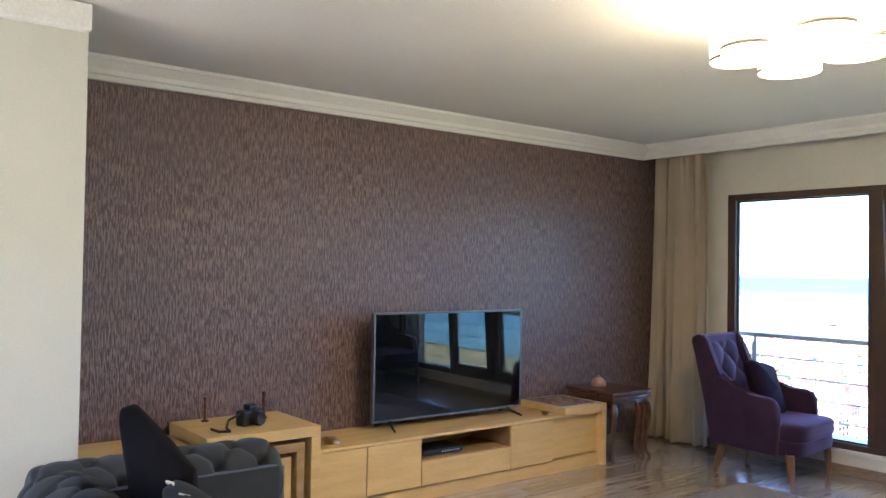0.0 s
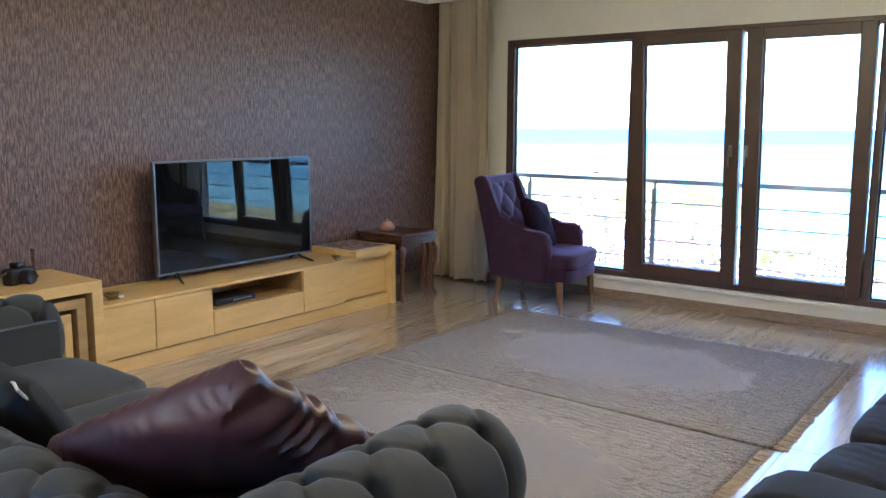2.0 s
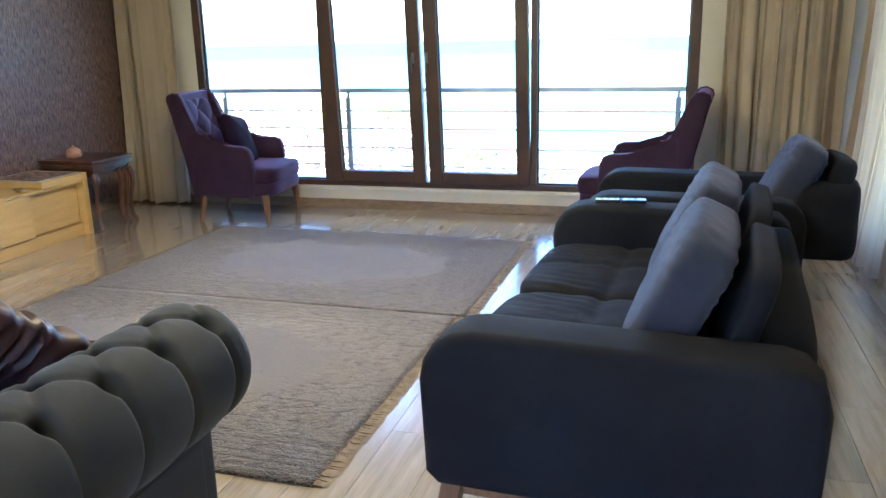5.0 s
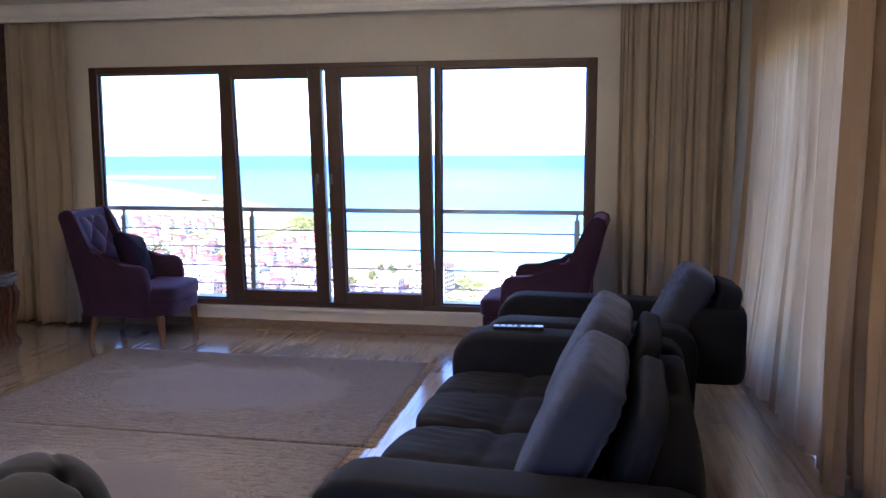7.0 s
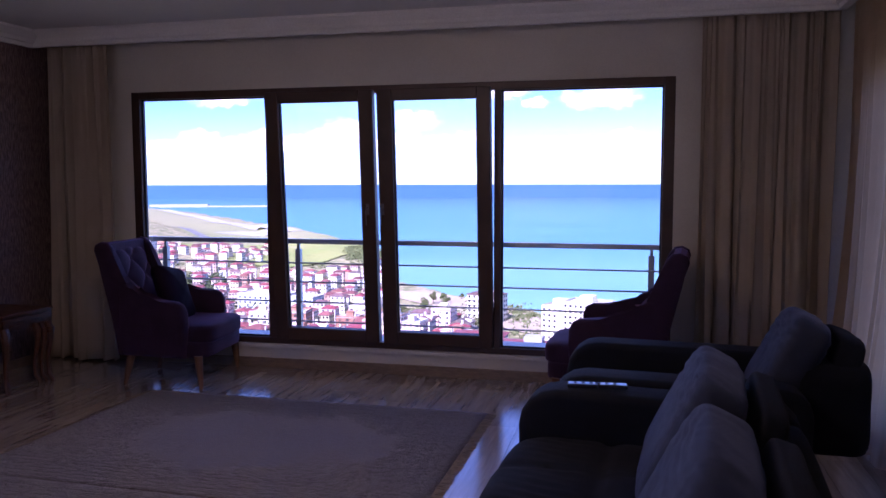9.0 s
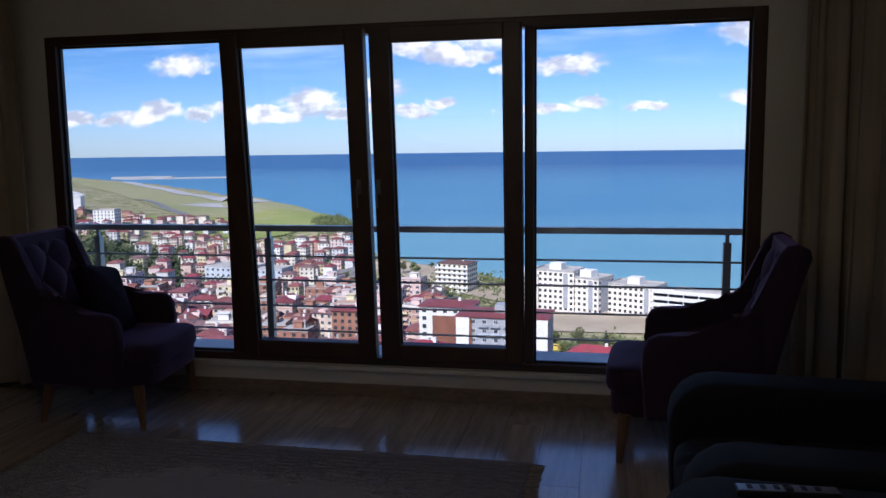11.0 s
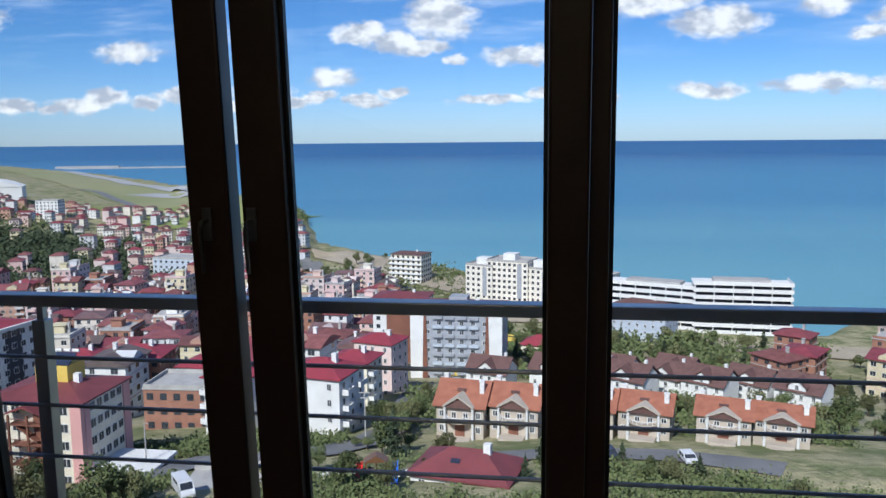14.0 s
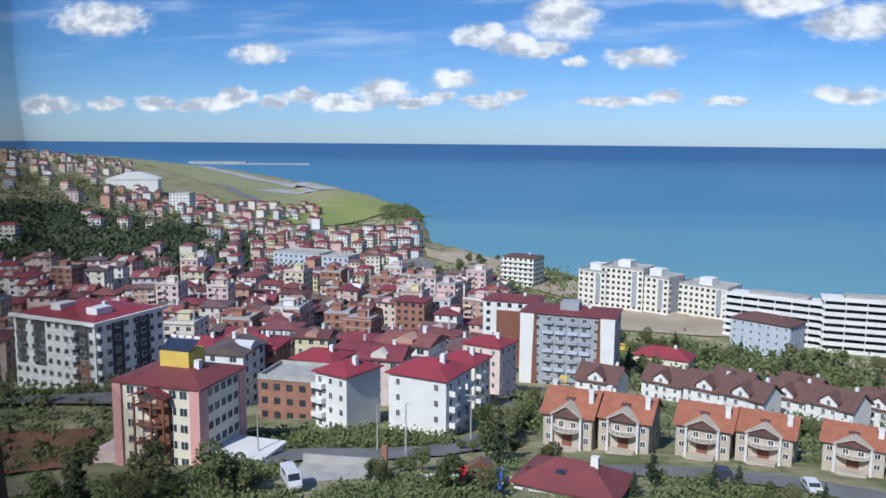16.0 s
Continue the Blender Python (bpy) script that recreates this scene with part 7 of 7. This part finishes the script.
made = {}
GROVES = (((-46, -27), (98, 122), 20, 0.7), ((-30, -19), (140, 156), 10, 0.5), ((-22, -8), (96, 116), 14, 0.6), ((-15, -9.5), (122, 160), 22, 0.8), ((-10, 18), (103, 117), 22, 0.55), ((-10, 18), (146, 200), 44, 0.75), ((-5, 17), (262, 345), 80, 1.1), ((-14, -5), (318, 430), 26, 1.0), ((-19, -11), (430, 600), 36, 1.2), ((-47, -40), (150, 205), 14, 0.6), ((14, 24), (150, 330), 30, 0.9))
rnd = random.Random(9)
for (a0, a1), (d0, d1), n, sz in GROVES:
    for _ in range(n):
        az, d = rnd.uniform(a0, a1), rnd.uniform(d0, d1)
        x, y, z = spot(az, d)
        if z < SEA + 0.6:
            continue
        if d > 118 and any((Vector((x, y)) - q).length < r * 0.8 for q, r in spots):
            continue
        if 120 < d < 148 and -10 < az < 18:
            continue
        k = rnd.choice((0, 0, 1, 2, 3)) if d < 345 else rnd.choice((0, 1, 2))
        s = sz * rnd.uniform(0.6, 1.15)
        m = pose(x, y, z - 0.2, 0, 0, rnd.uniform(0, 360))
        mi = rnd.randrange(2)
        if (k, mi) not in made:
            made[(k, mi)] = tree(k, m, (M_LEAF, M_LEAF3)[mi] if k < 3 else M_LEAF2)
        else:
            copy_thing(made[(k, mi)], m @ Matrix.Diagonal((s, s, s * rnd.uniform(0.85, 1.15), 1)))

# woods and scrub: nobody could count them
def wood(name, label, zones, mat, seed):
    rnd = random.Random(seed)
    vs, fs = [], []
    for (a0, a1), (d0, d1), n, s0 in zones:
        for _ in range(n):
            az, d = rnd.uniform(a0, a1), math.sqrt(rnd.uniform(d0 * d0, d1 * d1))
            x, y, z = spot(az, d)
            if z < SEA + 0.6 or any(abs(q.x - x) < r * 0.7 and abs(q.y - y) < r * 0.7 for q, r in spots):
                continue
            s = s0 * rnd.uniform(0.5, 1.3)
            for _k in range(44):
                c = Vector((x + rnd.gauss(0, s * 0.5), y + rnd.gauss(0, s * 0.5), z + abs(rnd.gauss(s * 0.5, s * 0.35))))
                nr = Vector((rnd.gauss(0, 1), rnd.gauss(-0.4, 1), rnd.gauss(0.7, 0.8))).normalized()
                u = nr.orthogonal().normalized() * s * rnd.uniform(0.08, 0.19)
                w = nr.cross(u)
                i = len(vs)
                vs += [c + u, c + u * 0.2 + w * 0.9, c - u * 0.9 + w * 0.3, c - u * 0.6 - w * 0.7, c + u * 0.4 - w * 0.8]
                fs.append((i, i + 1, i + 2, i + 3, i + 4))
    me = bpy.data.meshes.new(name)
    me.from_pydata(vs, [], fs)
    me.materials.append(mat)
    return tagged(new(name, me), label, "woods", "", "stuff")


wood("dark_woods", "dark green woods on the slope behind the houses", (((-48, -29), (495, 720), 900, 6.0), ((-34, -26), (470, 560), 90, 5.0)), M_LEAF2, 21)
wood("scrub", "olive scrub and hedges between the streets", (((-47, -27), (84, 121), 800, 1.3), ((-28, -12), (84, 106), 500, 1.2), ((-30, -15.5), (136, 152), 420, 1.5), ((-12, 22), (88, 117), 700, 1.3), ((-11, 20), (145, 215), 480, 2.0), ((-47, -14), (210, 330), 320, 3.0), ((-6, 18), (250, 350), 400, 4.2), ((-20.5, -17.6), (850, 1000), 260, 4.0), ((-40, -18), (500, 850), 320, 4.5), ((-16, -6), (330, 560), 260, 4.0), ((-48, -38), (145, 215), 160, 2.2)), M_LEAF, 22)
# no haze is built here; the paler leaf colour carries it
wood("far_woods", "green woods on the far hills, paled for haze", (((-48, -38), (1100, 2400), 260, 8.0), ((-47, -33), (720, 1000), 320, 5.5)), M_LEAF3, 23)

# ---- small things outside ----
def car(m, label, paint, L=4.4, H=1.45):
    c = thing("car" if H < 1.9 else "van", label, "car" if H < 1.9 else "van", m)
    w = 0.9
    prof = [(-L / 2, 0.35), (-L / 2, 0.8), (-L * 0.3, 0.95), (-L * 0.14, H), (L * 0.3, H), (L * 0.46, 0.95), (L / 2, 0.85), (L / 2, 0.35)] if H < 1.9 else [(-L / 2, 0.4), (-L / 2, 1.0), (-L * 0.36, 1.25), (-L * 0.26, H), (L * 0.49, H), (L / 2, 0.4)]
    b = bmesh.new()
    extrude(b, [(p, z) for p, z in prof], "x", -w, w, 0.08, 2)
    part("body", b, paint, c)
    part("side_glass", boxes((-w - 0.01, -L * 0.10, H - 0.62, w + 0.01, L * 0.04, H - 0.14), (-w - 0.01, L * 0.07, H - 0.62, w + 0.01, L * 0.27, H - 0.14)), M_PANEDARK, c)
    (y0, z0), (y1, z1) = prof[2], prof[3]
    dy, dz = y1 - y0, z1 - z0
    part("windscreen", extrude(bmesh.new(), [(y0 + 0.1 * dy - 0.02, z0 + 0.1 * dz + 0.02), (y0 + 0.9 * dy - 0.02, z0 + 0.9 * dz + 0.02), (y0 + 0.9 * dy + 0.03, z0 + 0.9 * dz - 0.03), (y0 + 0.1 * dy + 0.03, z0 + 0.1 * dz - 0.03)], "x", -w + 0.12, w - 0.12), M_PANEDARK, c)
    for x in (-w + 0.08, w - 0.38):
        part("headlight", boxes((x, -L / 2 - 0.02, 0.62, x + 0.30, -L / 2 + 0.02, 0.78)), M_STEEL, c, "clear headlight")
    part("bumper", boxes((-w + 0.02, -L / 2 - 0.06, 0.36, w - 0.02, -L / 2 + 0.02, 0.54)), M_TYRE, c)
    for x in (-w, w - 0.2):
        for y in (-L * 0.32, L * 0.32):
            wheel = part("wheel", tube(bmesh.new(), [(x, y, 0.32), (x + 0.2, y, 0.32)], 0.32, 14), M_TYRE, c)
    return c


x, y, z = spot(-27.2, 104)
car(pose(x, y, z + 0.7, 0, 0, 40), "white van parked in the yard below", M_CARW, 5.4, 2.2)
for az, d, p in ((4.0, 121, M_CARD), (9.6, 121, M_CARW), (-14.6, 168, M_CARW), (-13.7, 196, M_CARD), (-5.2, 250, M_CARW)):
    x, y, z = spot(az, d)
    car(pose(x, y, z + 0.4, 0, 0, -az + 20), "small parked car on the street", p)
x, y, z = spot(-3.0, 330)
car(pose(x, y, z + 0.6, 0, 0, 80), "yellow bus parked beside the park", M_YELLOW, 10, 2.9)

pg = thing("playground", "wooden playground tower with red and blue slides", "playground", pose(*spot(-13.2, 104), 0, 0, 10))
for x0 in (-1.6, -0.2, 1.2):
    part("post", boxes((x0, -0.8, -1, x0 + 0.15, -0.65, 3.0), (x0, 0.65, -1, x0 + 0.15, 0.8, 3.0)), M_LEG, pg)
part("platform", boxes((-1.6, -0.8, 1.4, 1.35, 0.8, 1.55)), M_LEG, pg)
part("tower_roof", extrude(bmesh.new(), [(-1.8, 2.9), (-0.1, 3.9), (1.6, 2.9)], "y", -1.0, 1.0), M_LEG, pg)
for s, mt in ((-1, M_REDP), (1, M_BLUEP)):
    sl = boxes((s * 2.4 - 0.4, -3.6, 0, s * 2.4 + 0.4, 0.6, 0.12), (s * 2.4 - 0.45, -3.6, 0.1, s * 2.4 - 0.38, 0.6, 0.5), (s * 2.4 + 0.38, -3.6, 0.1, s * 2.4 + 0.45, 0.6, 0.5))
    bmesh.ops.transform(sl, matrix=Matrix.Translation((0, 0.2, 2.0)) @ Matrix.Rotation(radians(28), 4, "X"), verts=sl.verts)
    part("slide", sl, mt, pg)
fence = thing("fence", "low white picket fence round the playground", "fence", pose(*spot(-13.4, 106), 0, 0, 12))
for k in range(26):
    part("picket", boxes((-8 + k * 0.62, -0.05, -1.0, -7.6 + k * 0.62, 0.05, 1.1)), M_WHITE, fence)
part("fence_rail", boxes((-8, 0.06, 0.2, 8, 0.12, 0.35), (-8, 0.06, 0.75, 8, 0.12, 0.9)), M_WHITE, fence)

for az, d, h in ((-14.0, 142, 10.0), (-18.8, 126, 9.0), (-20.9, 129, 8.5), (-29.5, 130, 8.0)):
    pl = thing("street_pole", "grey street pole with cross arm", "pole", pose(*spot(az, d)), "street poles")
    part("post", tube(bmesh.new(), [(0, 0, -1), (0, 0, h)], [0.16, 0.09], 8), M_CONC, pl)
    part("cross_arm", boxes((-1.1, -0.08, h - 1.3, 1.1, 0.08, h - 1.12), (-0.8, -0.08, h - 2.3, 0.8, 0.08, h - 2.12)) if d > 135 else tube(bmesh.new(), [(0, 0, h), (0.5, -0.4, h + 0.3), (1.3, -1.0, h + 0.35)], 0.06, 6), M_CONC, pl)

# ---- laminate planks, laid towards the window ----
floor = thing("floor", "oak laminate plank floor with a soft sheen", "floor", pose(0, 0, 0), kind="structure")
PW, PL = 0.196, 1.3
plank_shape = boxes((-PW / 2 + 0.0009, -PL / 2 + 0.0009, -0.012, PW / 2 - 0.0009, PL / 2 - 0.0009, 0.0))
first = part("plank", plank_shape, M_PLANK, floor)
first.matrix_basis = pose(PW / 2, -PL / 2, 0)
for i in range(31):
    for j in range(9):
        y1 = -j * PL + ((i * 0.43) % 1.0) * PL
        y0 = y1 - PL
        y0, y1 = max(y0, YB), min(y1, 0.0)
        if (i, j) == (0, 0) or y1 - y0 < 0.05:
            continue
        o = new("plank", first.data)
        o.parent = floor
        o.matrix_basis = pose(PW / 2 + i * PW, (y0 + y1) / 2, 0) @ Matrix.Diagonal((1, (y1 - y0) / PL, 1, 1))
